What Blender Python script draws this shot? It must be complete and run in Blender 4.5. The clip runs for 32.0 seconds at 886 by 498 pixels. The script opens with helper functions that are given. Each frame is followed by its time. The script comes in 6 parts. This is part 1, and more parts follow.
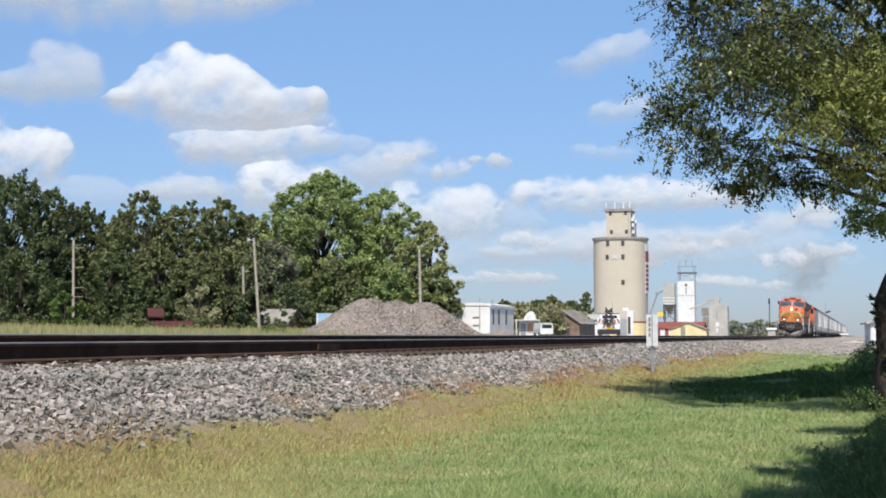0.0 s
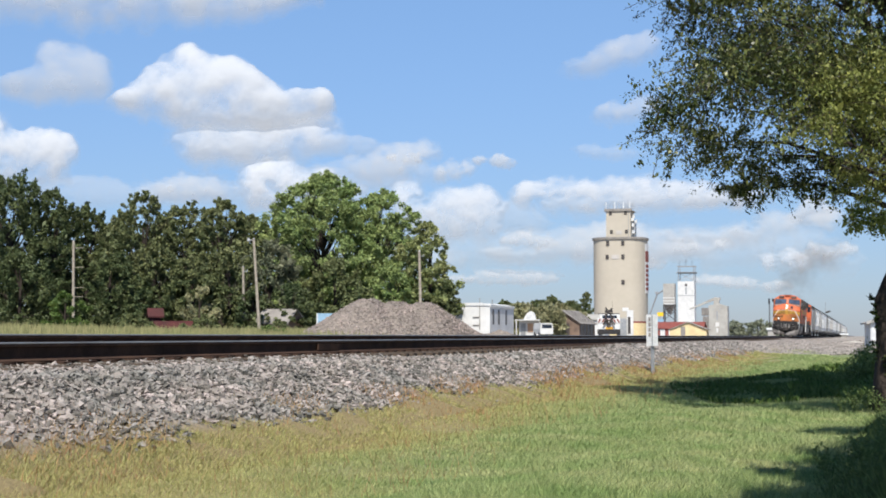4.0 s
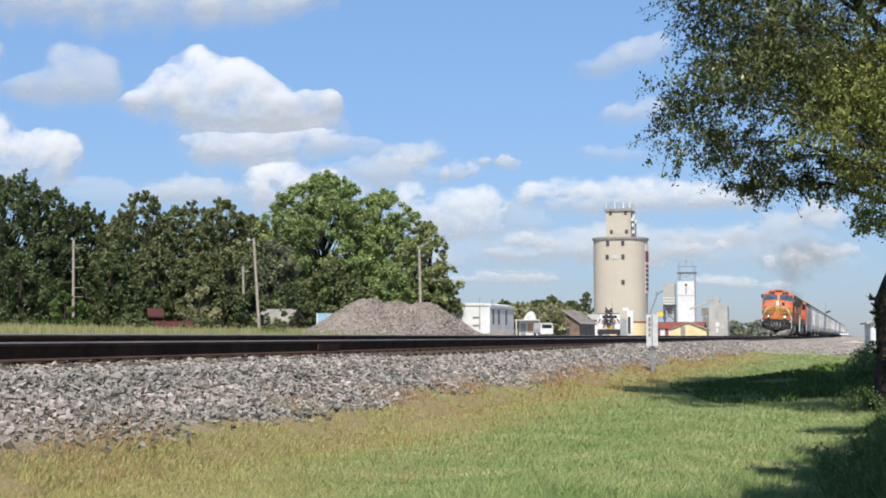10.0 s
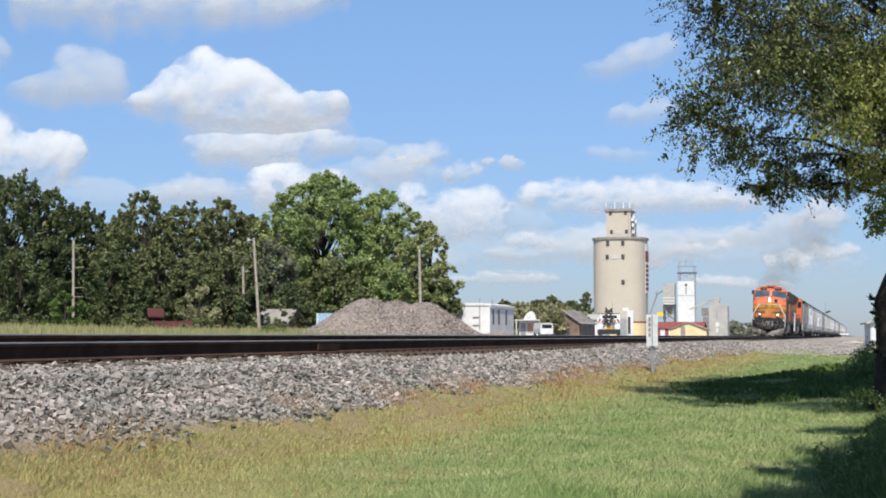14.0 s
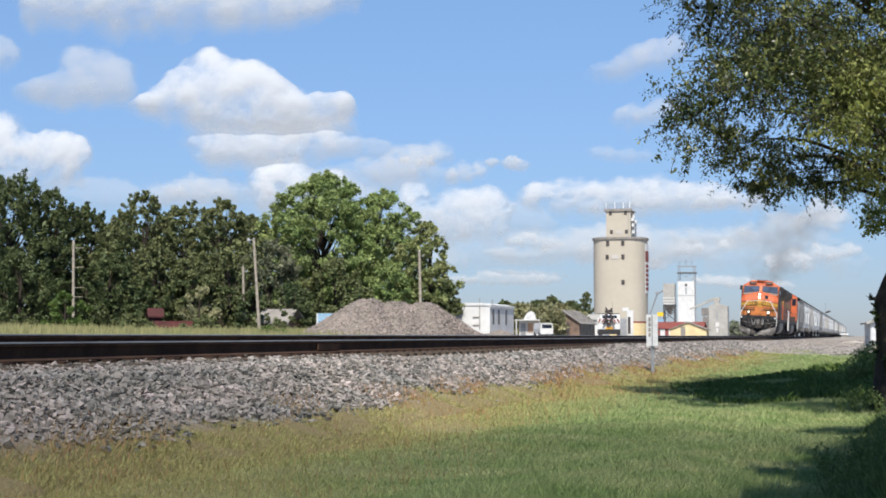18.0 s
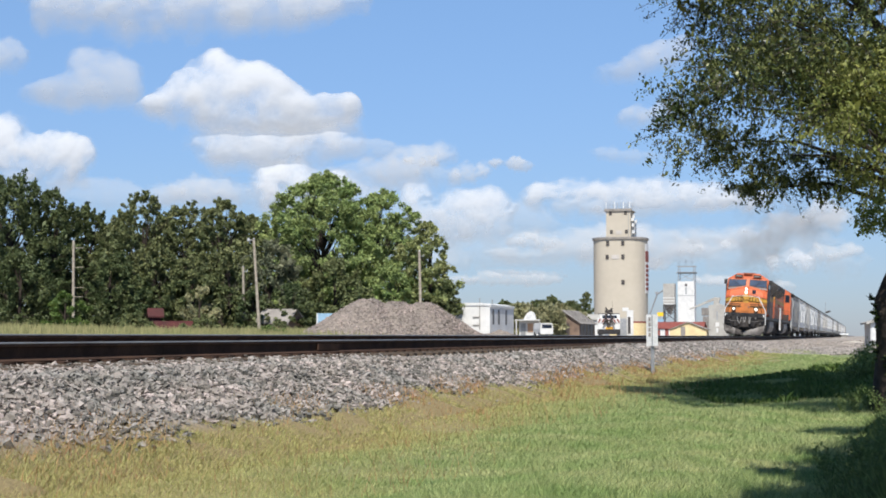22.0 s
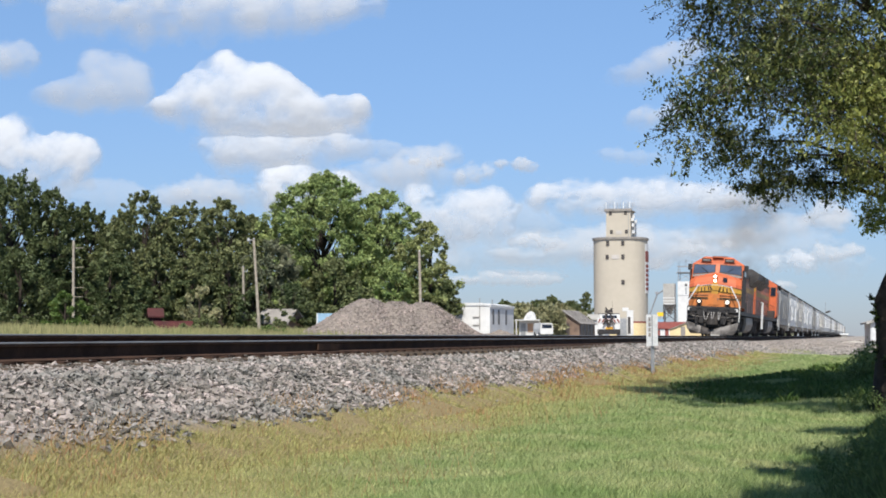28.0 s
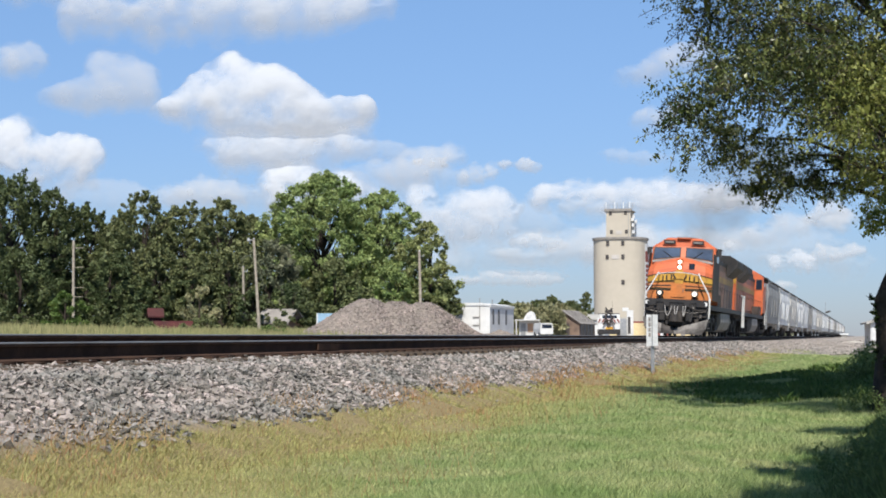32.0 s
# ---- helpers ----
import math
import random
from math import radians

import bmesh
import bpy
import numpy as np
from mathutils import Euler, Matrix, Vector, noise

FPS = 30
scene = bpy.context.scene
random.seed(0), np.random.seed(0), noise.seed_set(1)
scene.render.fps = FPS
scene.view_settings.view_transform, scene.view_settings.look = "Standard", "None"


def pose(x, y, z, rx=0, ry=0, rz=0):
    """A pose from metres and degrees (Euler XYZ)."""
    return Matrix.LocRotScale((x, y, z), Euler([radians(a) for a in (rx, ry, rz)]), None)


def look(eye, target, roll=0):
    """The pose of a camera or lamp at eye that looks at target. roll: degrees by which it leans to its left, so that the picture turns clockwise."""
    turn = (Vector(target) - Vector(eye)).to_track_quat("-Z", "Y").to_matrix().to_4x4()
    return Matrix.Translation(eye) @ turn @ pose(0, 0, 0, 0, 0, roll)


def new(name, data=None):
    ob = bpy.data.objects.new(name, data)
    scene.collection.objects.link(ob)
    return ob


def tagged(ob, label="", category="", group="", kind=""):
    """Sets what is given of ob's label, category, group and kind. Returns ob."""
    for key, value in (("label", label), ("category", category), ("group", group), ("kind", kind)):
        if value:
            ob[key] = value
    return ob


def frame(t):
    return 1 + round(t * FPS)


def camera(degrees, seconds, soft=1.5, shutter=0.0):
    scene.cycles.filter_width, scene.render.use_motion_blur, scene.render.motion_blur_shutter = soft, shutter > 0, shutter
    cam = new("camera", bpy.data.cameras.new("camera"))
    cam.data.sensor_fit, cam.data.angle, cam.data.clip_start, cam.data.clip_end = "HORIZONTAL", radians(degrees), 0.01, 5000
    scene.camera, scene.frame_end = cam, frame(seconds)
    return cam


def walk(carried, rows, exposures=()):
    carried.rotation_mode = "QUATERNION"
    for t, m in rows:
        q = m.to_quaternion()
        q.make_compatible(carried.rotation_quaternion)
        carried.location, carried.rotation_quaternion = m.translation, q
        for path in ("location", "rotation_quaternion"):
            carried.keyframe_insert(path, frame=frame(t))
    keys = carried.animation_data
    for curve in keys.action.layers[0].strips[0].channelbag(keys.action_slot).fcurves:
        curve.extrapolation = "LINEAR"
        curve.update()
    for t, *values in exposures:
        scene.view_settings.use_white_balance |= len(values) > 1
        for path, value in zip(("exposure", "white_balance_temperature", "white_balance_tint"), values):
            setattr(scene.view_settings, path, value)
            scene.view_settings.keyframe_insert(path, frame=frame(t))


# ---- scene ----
cam = camera(32.4, 32.0, soft=1.8)
EYE = (0.0, 0.0, 1.0)
AIM = (-0.26383, 0.96289, 1.05694)
walk(cam, [(0.0, look(EYE, AIM)), (32.0, look(EYE, AIM))],
     exposures=[(0.0, 0.45), (32.0, 0.45)])

# ---------------------------------------------------------------- light
SUN = Vector((0.12, -0.59, 0.80)).normalized()      # towards the sun
world = bpy.data.worlds.new("sky")
scene.world = world
world.use_nodes = True
wn, wl = world.node_tree.nodes, world.node_tree.links
sky = wn.new("ShaderNodeTexSky")
sky.sky_type = "NISHITA"
sky.sun_disc = False
sky.sun_elevation = math.asin(SUN.z)
sky.sun_rotation = math.atan2(SUN.x, SUN.y)
sky.altitude, sky.air_density, sky.dust_density, sky.ozone_density = 0, 1.0, 0.15, 1.6
wn["Background"].inputs["Strength"].default_value = 0.102
# summer haze: the sky pales to blue-grey, not to yellow, towards the horizon
wt, wz = wn.new("ShaderNodeTexCoord"), wn.new("ShaderNodeSeparateXYZ")
wl.new(wt.outputs["Generated"], wz.inputs[0])
wr = wn.new("ShaderNodeMapRange")
wr.inputs[1].default_value, wr.inputs[2].default_value = -0.02, 0.34
wl.new(wz.outputs["Z"], wr.inputs[0])
wc = wn.new("ShaderNodeMix")
wc.data_type = "RGBA"
wc.inputs[6].default_value, wc.inputs[7].default_value = (0.31, 0.385, 0.64, 1), (0.875, 1.01, 1.13, 1)
wl.new(wr.outputs[0], wc.inputs[0])
wm = wn.new("ShaderNodeMix")
wm.data_type, wm.blend_type = "RGBA", "MULTIPLY"
wm.inputs[0].default_value = 1.0
wl.new(sky.outputs["Color"], wm.inputs[6])
wl.new(wc.outputs[2], wm.inputs[7])
# and deepens towards the zenith
wh = wn.new("ShaderNodeMapRange")
wh.inputs[1].default_value, wh.inputs[2].default_value, wh.inputs[3].default_value, wh.inputs[4].default_value = 0.25, 0.85, 1.0, 0.4
wl.new(wz.outputs["Z"], wh.inputs[0])
wv = wn.new("ShaderNodeHueSaturation")
wl.new(wm.outputs[2], wv.inputs["Color"])
wl.new(wh.outputs[0], wv.inputs["Value"])
wl.new(wv.outputs[0], wn["Background"].inputs["Color"])
sun = new("sun", bpy.data.lights.new("sun", "SUN"))
sun.data.energy, sun.data.angle, sun.data.color = 4.8, radians(0.53), (1.0, 0.95, 0.87)
sun.matrix_world = look(SUN * 100, (0, 0, 0))

# ---------------------------------------------------------------- materials


def mat(name, a, b=None, scale=4.0, rough=0.8, metal=0.0, bump=0.0, bscale=None, fine=None, spread=(0.35, 0.65),
        island=0.0, translucent=0.0, spec=0.3, grain=0.28):
    """A surface that varies from colour a to b in patches (scale per metre), with finer grain and bump."""
    m = bpy.data.materials.new(name)
    m.use_nodes = True
    n, l = m.node_tree.nodes, m.node_tree.links
    p = n["Principled BSDF"]
    p.inputs["Roughness"].default_value, p.inputs["Metallic"].default_value = rough, metal
    p.inputs["Specular IOR Level"].default_value = spec
    b = b or tuple(c * 0.75 for c in a)
    geo = n.new("ShaderNodeNewGeometry")
    tex = n.new("ShaderNodeTexCoord")
    big = n.new("ShaderNodeTexNoise")
    big.inputs["Scale"].default_value, big.inputs["Detail"].default_value = scale, 6
    l.new(tex.outputs["Object"], big.inputs["Vector"])
    ramp = n.new("ShaderNodeMapRange")
    ramp.inputs[1].default_value, ramp.inputs[2].default_value = spread
    l.new(big.outputs["Fac"], ramp.inputs[0])
    mix = n.new("ShaderNodeMix")
    mix.data_type = "RGBA"
    mix.inputs[6].default_value, mix.inputs[7].default_value = (*a, 1), (*b, 1)
    l.new(ramp.outputs[0], mix.inputs[0])
    small = n.new("ShaderNodeTexNoise")
    small.inputs["Scale"].default_value, small.inputs["Detail"].default_value = fine or scale * 9, 4
    l.new(tex.outputs["Object"], small.inputs["Vector"])
    hsv = n.new("ShaderNodeHueSaturation")
    val = n.new("ShaderNodeMapRange")
    val.inputs[3].default_value, val.inputs[4].default_value = 1 - grain, 1 + grain
    l.new(small.outputs["Fac"], val.inputs[0])
    l.new(mix.outputs[2], hsv.inputs["Color"])
    if island:
        rnd = n.new("ShaderNodeMapRange")
        rnd.inputs[3].default_value, rnd.inputs[4].default_value = 1 - island, 1 + island
        l.new(geo.outputs["Random Per Island"], rnd.inputs[0])
        mul = n.new("ShaderNodeMath")
        mul.operation = "MULTIPLY"
        l.new(rnd.outputs[0], mul.inputs[0])
        l.new(val.outputs[0], mul.inputs[1])
        l.new(mul.outputs[0], hsv.inputs["Value"])
        hue = n.new("ShaderNodeMapRange")
        hue.inputs[3].default_value, hue.inputs[4].default_value = 0.5 + island * 0.05, 0.5 - island * 0.05
        l.new(geo.outputs["Random Per Island"], hue.inputs[0])
        l.new(hue.outputs[0], hsv.inputs["Hue"])
    else:
        l.new(val.outputs[0], hsv.inputs["Value"])
    l.new(hsv.outputs[0], p.inputs["Base Color"])
    if bump:
        bn = n.new("ShaderNodeTexNoise")
        bn.inputs["Scale"].default_value, bn.inputs["Detail"].default_value = bscale or scale * 6, 5
        l.new(tex.outputs["Object"], bn.inputs["Vector"])
        bp = n.new("ShaderNodeBump")
        bp.inputs["Strength"].default_value, bp.inputs["Distance"].default_value = bump, 0.5 / (bscale or scale * 6)
        l.new(bn.outputs["Fac"], bp.inputs["Height"])
        l.new(bp.outputs[0], p.inputs["Normal"])
    if translucent:
        tr = n.new("ShaderNodeBsdfTranslucent")
        l.new(hsv.outputs[0], tr.inputs["Color"])
        ms = n.new("ShaderNodeMixShader")
        ms.inputs[0].default_value = translucent
        l.new(p.outputs[0], ms.inputs[1])
        l.new(tr.outputs[0], ms.inputs[2])
        l.new(ms.outputs[0], n["Material Output"].inputs["Surface"])
    return m


def zoned(m, other, x0, x1, wobble=0.7, far=None):
    """Adds a second colour to m where the ground lies beyond the line x0..x1, with a ragged edge."""
    n, l = m.node_tree.nodes, m.node_tree.links
    hsv = next(k for k in n if k.bl_idname == "ShaderNodeHueSaturation")
    src = hsv.inputs["Color"].links[0].from_socket
    tex = next(k for k in n if k.bl_idname == "ShaderNodeTexCoord")
    sep = n.new("ShaderNodeSeparateXYZ")
    l.new(tex.outputs["Object"], sep.inputs[0])
    nz = n.new("ShaderNodeTexNoise")
    nz.inputs["Scale"].default_value, nz.inputs["Detail"].default_value = 0.55, 5
    l.new(tex.outputs["Object"], nz.inputs["Vector"])
    off = n.new("ShaderNodeMath")
    off.operation, off.inputs[1].default_value, off.inputs[2].default_value = "MULTIPLY_ADD", wobble * 4, -wobble * 2
    l.new(nz.outputs["Fac"], off.inputs[0])
    add = n.new("ShaderNodeMath")
    l.new(sep.outputs[0], add.inputs[0])
    l.new(off.outputs[0], add.inputs[1])
    rg = n.new("ShaderNodeMapRange")
    rg.inputs[1].default_value, rg.inputs[2].default_value = x0, x1
    l.new(add.outputs[0], rg.inputs[0])
    fac = rg.outputs[0]
    if far:
        add2 = n.new("ShaderNodeMath")
        add2.operation, add2.inputs[1].default_value = "MULTIPLY_ADD", 18.0
        l.new(off.outputs[0], add2.inputs[0])
        l.new(sep.outputs[1], add2.inputs[2])
        rf = n.new("ShaderNodeMapRange")
        rf.inputs[1].default_value, rf.inputs[2].default_value = far
        l.new(add2.outputs[0], rf.inputs[0])
        mx = n.new("ShaderNodeMath")
        mx.operation = "MAXIMUM"
        l.new(fac, mx.inputs[0])
        l.new(rf.outputs[0], mx.inputs[1])
        fac = mx.outputs[0]
    mix = n.new("ShaderNodeMix")
    mix.data_type = "RGBA"
    mix.inputs[7].default_value = (*other, 1)
    l.new(fac, mix.inputs[0])
    l.new(src, mix.inputs[6])
    l.new(mix.outputs[2], hsv.inputs["Color"])
    return m


def glow(name, colour, strength):
    m = bpy.data.materials.new(name)
    m.use_nodes = True
    n, l = m.node_tree.nodes, m.node_tree.links
    e = n.new("ShaderNodeEmission")
    e.inputs["Color"].default_value, e.inputs["Strength"].default_value = (*colour, 1), strength
    l.new(e.outputs[0], n["Material Output"].inputs["Surface"])
    return m


def vapour(name, colour, self_light, scale, opacity=1.0, lo=0.08, hi=0.55, wisps=0.5):
    """Cloud or smoke: scattered sunlight, and soft edges from the density stored in the mesh and a finer noise."""
    m = bpy.data.materials.new(name)
    m.use_nodes = True
    n, l = m.node_tree.nodes, m.node_tree.links
    at = n.new("ShaderNodeAttribute")
    at.attribute_name = "billow"
    tex = n.new("ShaderNodeTexCoord")
    nz = n.new("ShaderNodeTexNoise")
    nz.inputs["Scale"].default_value, nz.inputs["Detail"].default_value, nz.inputs["Roughness"].default_value = scale, 8, 0.6
    l.new(tex.outputs["Object"], nz.inputs["Vector"])
    ma = n.new("ShaderNodeMath")
    ma.operation, ma.inputs[1].default_value, ma.inputs[2].default_value = "MULTIPLY_ADD", wisps, -wisps / 2
    l.new(nz.outputs["Fac"], ma.inputs[0])
    ad = n.new("ShaderNodeMath")
    l.new(ma.outputs[0], ad.inputs[0])
    l.new(at.outputs["Fac"], ad.inputs[1])
    edge = n.new("ShaderNodeMapRange")
    edge.interpolation_type = "SMOOTHSTEP"
    edge.inputs[1].default_value, edge.inputs[2].default_value, edge.inputs[4].default_value = lo, hi, opacity
    l.new(ad.outputs[0], edge.inputs[0])
    rim = n.new("ShaderNodeMapRange")
    rim.inputs[1].default_value, rim.inputs[2].default_value = 0.02, 0.12
    l.new(at.outputs["Fac"], rim.inputs[0])
    al = n.new("ShaderNodeMath")
    al.operation = "MULTIPLY"
    l.new(edge.outputs[0], al.inputs[0])
    l.new(rim.outputs[0], al.inputs[1])
    df = n.new("ShaderNodeBsdfDiffuse")
    df.inputs["Color"].default_value = (*colour, 1)
    em = n.new("ShaderNodeEmission")
    em.inputs["Color"].default_value, em.inputs["Strength"].default_value = (0.88, 0.945, 1.05, 1), self_light
    ash = n.new("ShaderNodeAddShader")
    l.new(df.outputs[0], ash.inputs[0])
    l.new(em.outputs[0], ash.inputs[1])
    tr = n.new("ShaderNodeBsdfTransparent")
    mx = n.new("ShaderNodeMixShader")
    l.new(al.outputs[0], mx.inputs[0])
    l.new(tr.outputs[0], mx.inputs[1])
    l.new(ash.outputs[0], mx.inputs[2])
    l.new(mx.outputs[0], n["Material Output"].inputs["Surface"])
    return m


GRASS_SOIL = zoned(zoned(mat("turf", (0.14, 0.185, 0.07), (0.20, 0.21, 0.095), 0.8, bump=0.6, bscale=30),
                         (0.23, 0.19, 0.085), -2.9, -4.4, 0.6), (0.285, 0.258, 0.232), -5.4, -5.9, 0.35, far=(92, 104))
BLADES = zoned(mat("grass_blades", (0.22, 0.315, 0.11), (0.38, 0.41, 0.19), 1.6, 0.6, island=0.35, translucent=0.3),
               (0.395, 0.385, 0.155), -3.1, -4.7, 0.75)
DRY_GRASS = mat("dry_field_grass", (0.28, 0.26, 0.125), (0.20, 0.215, 0.09), 0.3, island=0.3, translucent=0.25)
WEED = mat("weed_leaf", (0.075, 0.14, 0.03), (0.12, 0.17, 0.045), 3, 0.6, island=0.3, translucent=0.3)
RANK_WEED = mat("rank_weed", (0.13, 0.19, 0.06), (0.19, 0.24, 0.085), 2.5, 0.6, island=0.35, translucent=0.3)
STRAW = mat("dry_weed", (0.36, 0.26, 0.12), (0.30, 0.17, 0.09), 3, island=0.3, translucent=0.2)
RED_WEED = mat("red_weed", (0.36, 0.20, 0.105), (0.40, 0.28, 0.12), 1.2, island=0.3, translucent=0.25)
STONE = mat("ballast_stone", (0.275, 0.242, 0.22), (0.175, 0.172, 0.16), 1.6, 0.9, bump=0.3, bscale=40, island=0.7)
GRAVEL = zoned(mat("ballast_gravel", (0.29, 0.25, 0.225), (0.17, 0.15, 0.14), 9, 0.95, bump=1.0, bscale=18, fine=45), (0.22, 0.175, 0.09), -5.65, -5.3, 0.12)
PILE = mat("gravel_pile", (0.25, 0.213, 0.185), (0.16, 0.14, 0.123), 3.2, 0.95, bump=1.0, bscale=7, fine=9)
RAIL = mat("rail_steel", (0.075, 0.045, 0.033), (0.045, 0.029, 0.023), 3, 0.9, 0.0, bump=0.2, spec=0.1)
SHINE = mat("rail_head", (0.34, 0.32, 0.295), (0.24, 0.22, 0.20), 2, 0.45, 0.7)
TIE = mat("tie_wood", (0.10, 0.075, 0.055), (0.055, 0.042, 0.034), 6, 0.9, bump=0.5)
BARK = mat("bark", (0.055, 0.042, 0.034), (0.028, 0.022, 0.018), 9, 0.95, bump=1.0, bscale=22)
LEAF = mat("leaf", (0.034, 0.055, 0.014), (0.118, 0.14, 0.042), 0.9, 0.42, island=0.8, translucent=0.12, spec=0.38)
# leaf again, brighter and yellower: sunlight painted into the colour
LEAF_SUN_PAINTED = mat("leaf_sun_painted", (0.155, 0.19, 0.048), (0.28, 0.285, 0.085), 0.9, 0.5, island=0.4, translucent=0.3)
LEAF_FAR = mat("leaf_far", (0.185, 0.265, 0.088), (0.26, 0.315, 0.118), 0.25, 0.6, island=0.4, translucent=0.25)
LEAF_DARK = mat("leaf_dark", (0.105, 0.135, 0.055), (0.175, 0.19, 0.082), 0.25, 0.6, island=0.4, translucent=0.25)
LEAF_DEEP = mat("leaf_deep", (0.06, 0.088, 0.034), (0.10, 0.122, 0.048), 0.25, 0.6, island=0.4, translucent=0.2)
LEAF_DULL = mat("leaf_dull", (0.26, 0.265, 0.14), (0.33, 0.315, 0.175), 0.25, 0.6, island=0.35, translucent=0.25)
LEAF_OLIVE = mat("leaf_olive", (0.19, 0.235, 0.088), (0.27, 0.285, 0.12), 0.3, 0.6, island=0.35, translucent=0.25)
# distance haze painted into the leaf colour of the farthest trees
LEAF_HAZE = mat("leaf_hazy", (0.19, 0.215, 0.15), (0.25, 0.265, 0.185), 0.25, 0.7, island=0.25, translucent=0.2)
LEAF_MUTED = mat("leaf_muted", (0.125, 0.15, 0.085), (0.17, 0.175, 0.11), 0.3, 0.6, island=0.35, translucent=0.2)
POLE = mat("pole_wood", (0.36, 0.32, 0.26), (0.24, 0.21, 0.17), 3, 0.9, bump=0.4)
ORANGE = mat("loco_orange", (0.56, 0.135, 0.055), (0.46, 0.12, 0.055), 1.2, 0.5, grain=0.12)
YELLOW = mat("loco_yellow", (0.55, 0.31, 0.05), (0.42, 0.22, 0.045), 2.5, 0.6)
BLACK = mat("black_paint", (0.022, 0.022, 0.024), (0.040, 0.036, 0.034), 3, 0.6)
GRIME = mat("grimy_steel", (0.075, 0.066, 0.06), (0.035, 0.03, 0.028), 2.5, 0.75)
PLOW = mat("plow_steel", (0.20, 0.185, 0.172), (0.05, 0.044, 0.04), 1.6, 0.7, spread=(0.4, 0.6))
TANK = mat("fuel_tank", (0.25, 0.235, 0.225), (0.16, 0.15, 0.14), 1.4, 0.6)
WHITE = mat("white_paint", (0.66, 0.66, 0.65), (0.57, 0.57, 0.56), 0.8, 0.6, grain=0.08)
GLASS = mat("dark_glass", (0.02, 0.03, 0.055), (0.012, 0.018, 0.03), 1, 0.06, 0.0, spec=0.4)
# the blue of reflected sky is put into this glass colour
WINDSHIELD = mat("windshield_glass", (0.07, 0.10, 0.155), (0.035, 0.045, 0.07), 1, 0.03, 0.0, spec=0.5)
# dark brown for trim, and for shade painted on the lead cab's sides
DARK_BROWN = mat("dark_brown_paint", (0.085, 0.06, 0.052), (0.05, 0.038, 0.034), 1.6, 0.7)
DARK_ROOF = mat("dark_roof", (0.15, 0.14, 0.135), (0.10, 0.095, 0.09), 0.8, 0.85)
LAMP = glow("headlight", (1.0, 0.93, 0.78), 3.5)
DIM = glow("ditch_light", (1.0, 0.9, 0.74), 1.6)
HOP_WHITE = mat("hopper_white", (0.70, 0.715, 0.72), (0.50, 0.50, 0.49), 0.5, 0.6, grain=0.12)
HOP_GREY = mat("hopper_grey", (0.31, 0.305, 0.29), (0.21, 0.205, 0.195), 0.7, 0.65)
HOP_TAN = mat("hopper_weathered", (0.58, 0.565, 0.53), (0.44, 0.42, 0.38), 0.7, 0.65)
CONCRETE = mat("silo_concrete", (0.47, 0.425, 0.35), (0.445, 0.40, 0.33), 0.12, 0.9, fine=0.6, grain=0.07)
DARKWIN = mat("dark_opening", (0.05, 0.045, 0.045), (0.08, 0.07, 0.065), 1, 0.4)
PALE_PANEL = mat("pale_panel", (0.50, 0.47, 0.44), (0.44, 0.41, 0.38), 0.4, 0.8)
METAL = mat("galvanised_sheet", (0.43, 0.42, 0.39), (0.34, 0.325, 0.30), 0.5, 0.6, 0.1, grain=0.1)
RED = mat("red_siding", (0.25, 0.075, 0.06), (0.19, 0.06, 0.05), 0.8, 0.7)
CREAM = mat("cream_siding", (0.72, 0.58, 0.33), (0.62, 0.49, 0.28), 0.8, 0.75)
ROOF = mat("weathered_roof", (0.28, 0.26, 0.24), (0.20, 0.185, 0.17), 0.8, 0.85)
BROWN = mat("weathered_boards", (0.22, 0.155, 0.115), (0.14, 0.10, 0.08), 1.2, 0.9)
BLUE = mat("blue_steel", (0.27, 0.42, 0.55), (0.22, 0.35, 0.47), 0.8, 0.6)
SIGNYEL = mat("yellow_sign", (0.85, 0.55, 0.03), (0.75, 0.48, 0.03), 1, 0.5)
YARD_STONE = mat("yard_stone", (0.325, 0.295, 0.27), (0.225, 0.205, 0.19), 0.6, 0.95, island=0.3)
MARKER = mat("marker_white", (0.66, 0.67, 0.67), (0.50, 0.51, 0.51), 3, 0.6)
GALV = mat("galvanised_post", (0.40, 0.41, 0.42), (0.30, 0.31, 0.32), 4, 0.5, 0.5)
CLOUD = vapour("cloud", (0.225, 0.231, 0.242), 0.35, 0.012, 0.97, -0.05, 0.95, 0.6)
HAZE_CLOUD = vapour("thin_cloud", (0.17, 0.17, 0.17), 0.36, 0.008, 0.72, -0.05, 1.1, 0.5)
GREY_CLOUD = vapour("grey_cloud", (0.18, 0.186, 0.196), 0.36, 0.009, 0.86, -0.05, 1.0, 0.6)
SOFT_CLOUD = vapour("soft_cloud", (0.205, 0.211, 0.222), 0.36, 0.010, 0.88, -0.05, 1.0, 0.7)
SMOKE = vapour("diesel_smoke", (0.14, 0.13, 0.12), 0.06, 0.45, 0.40, 0.0, 1.5, 0.8)

# ---------------------------------------------------------------- mesh helpers


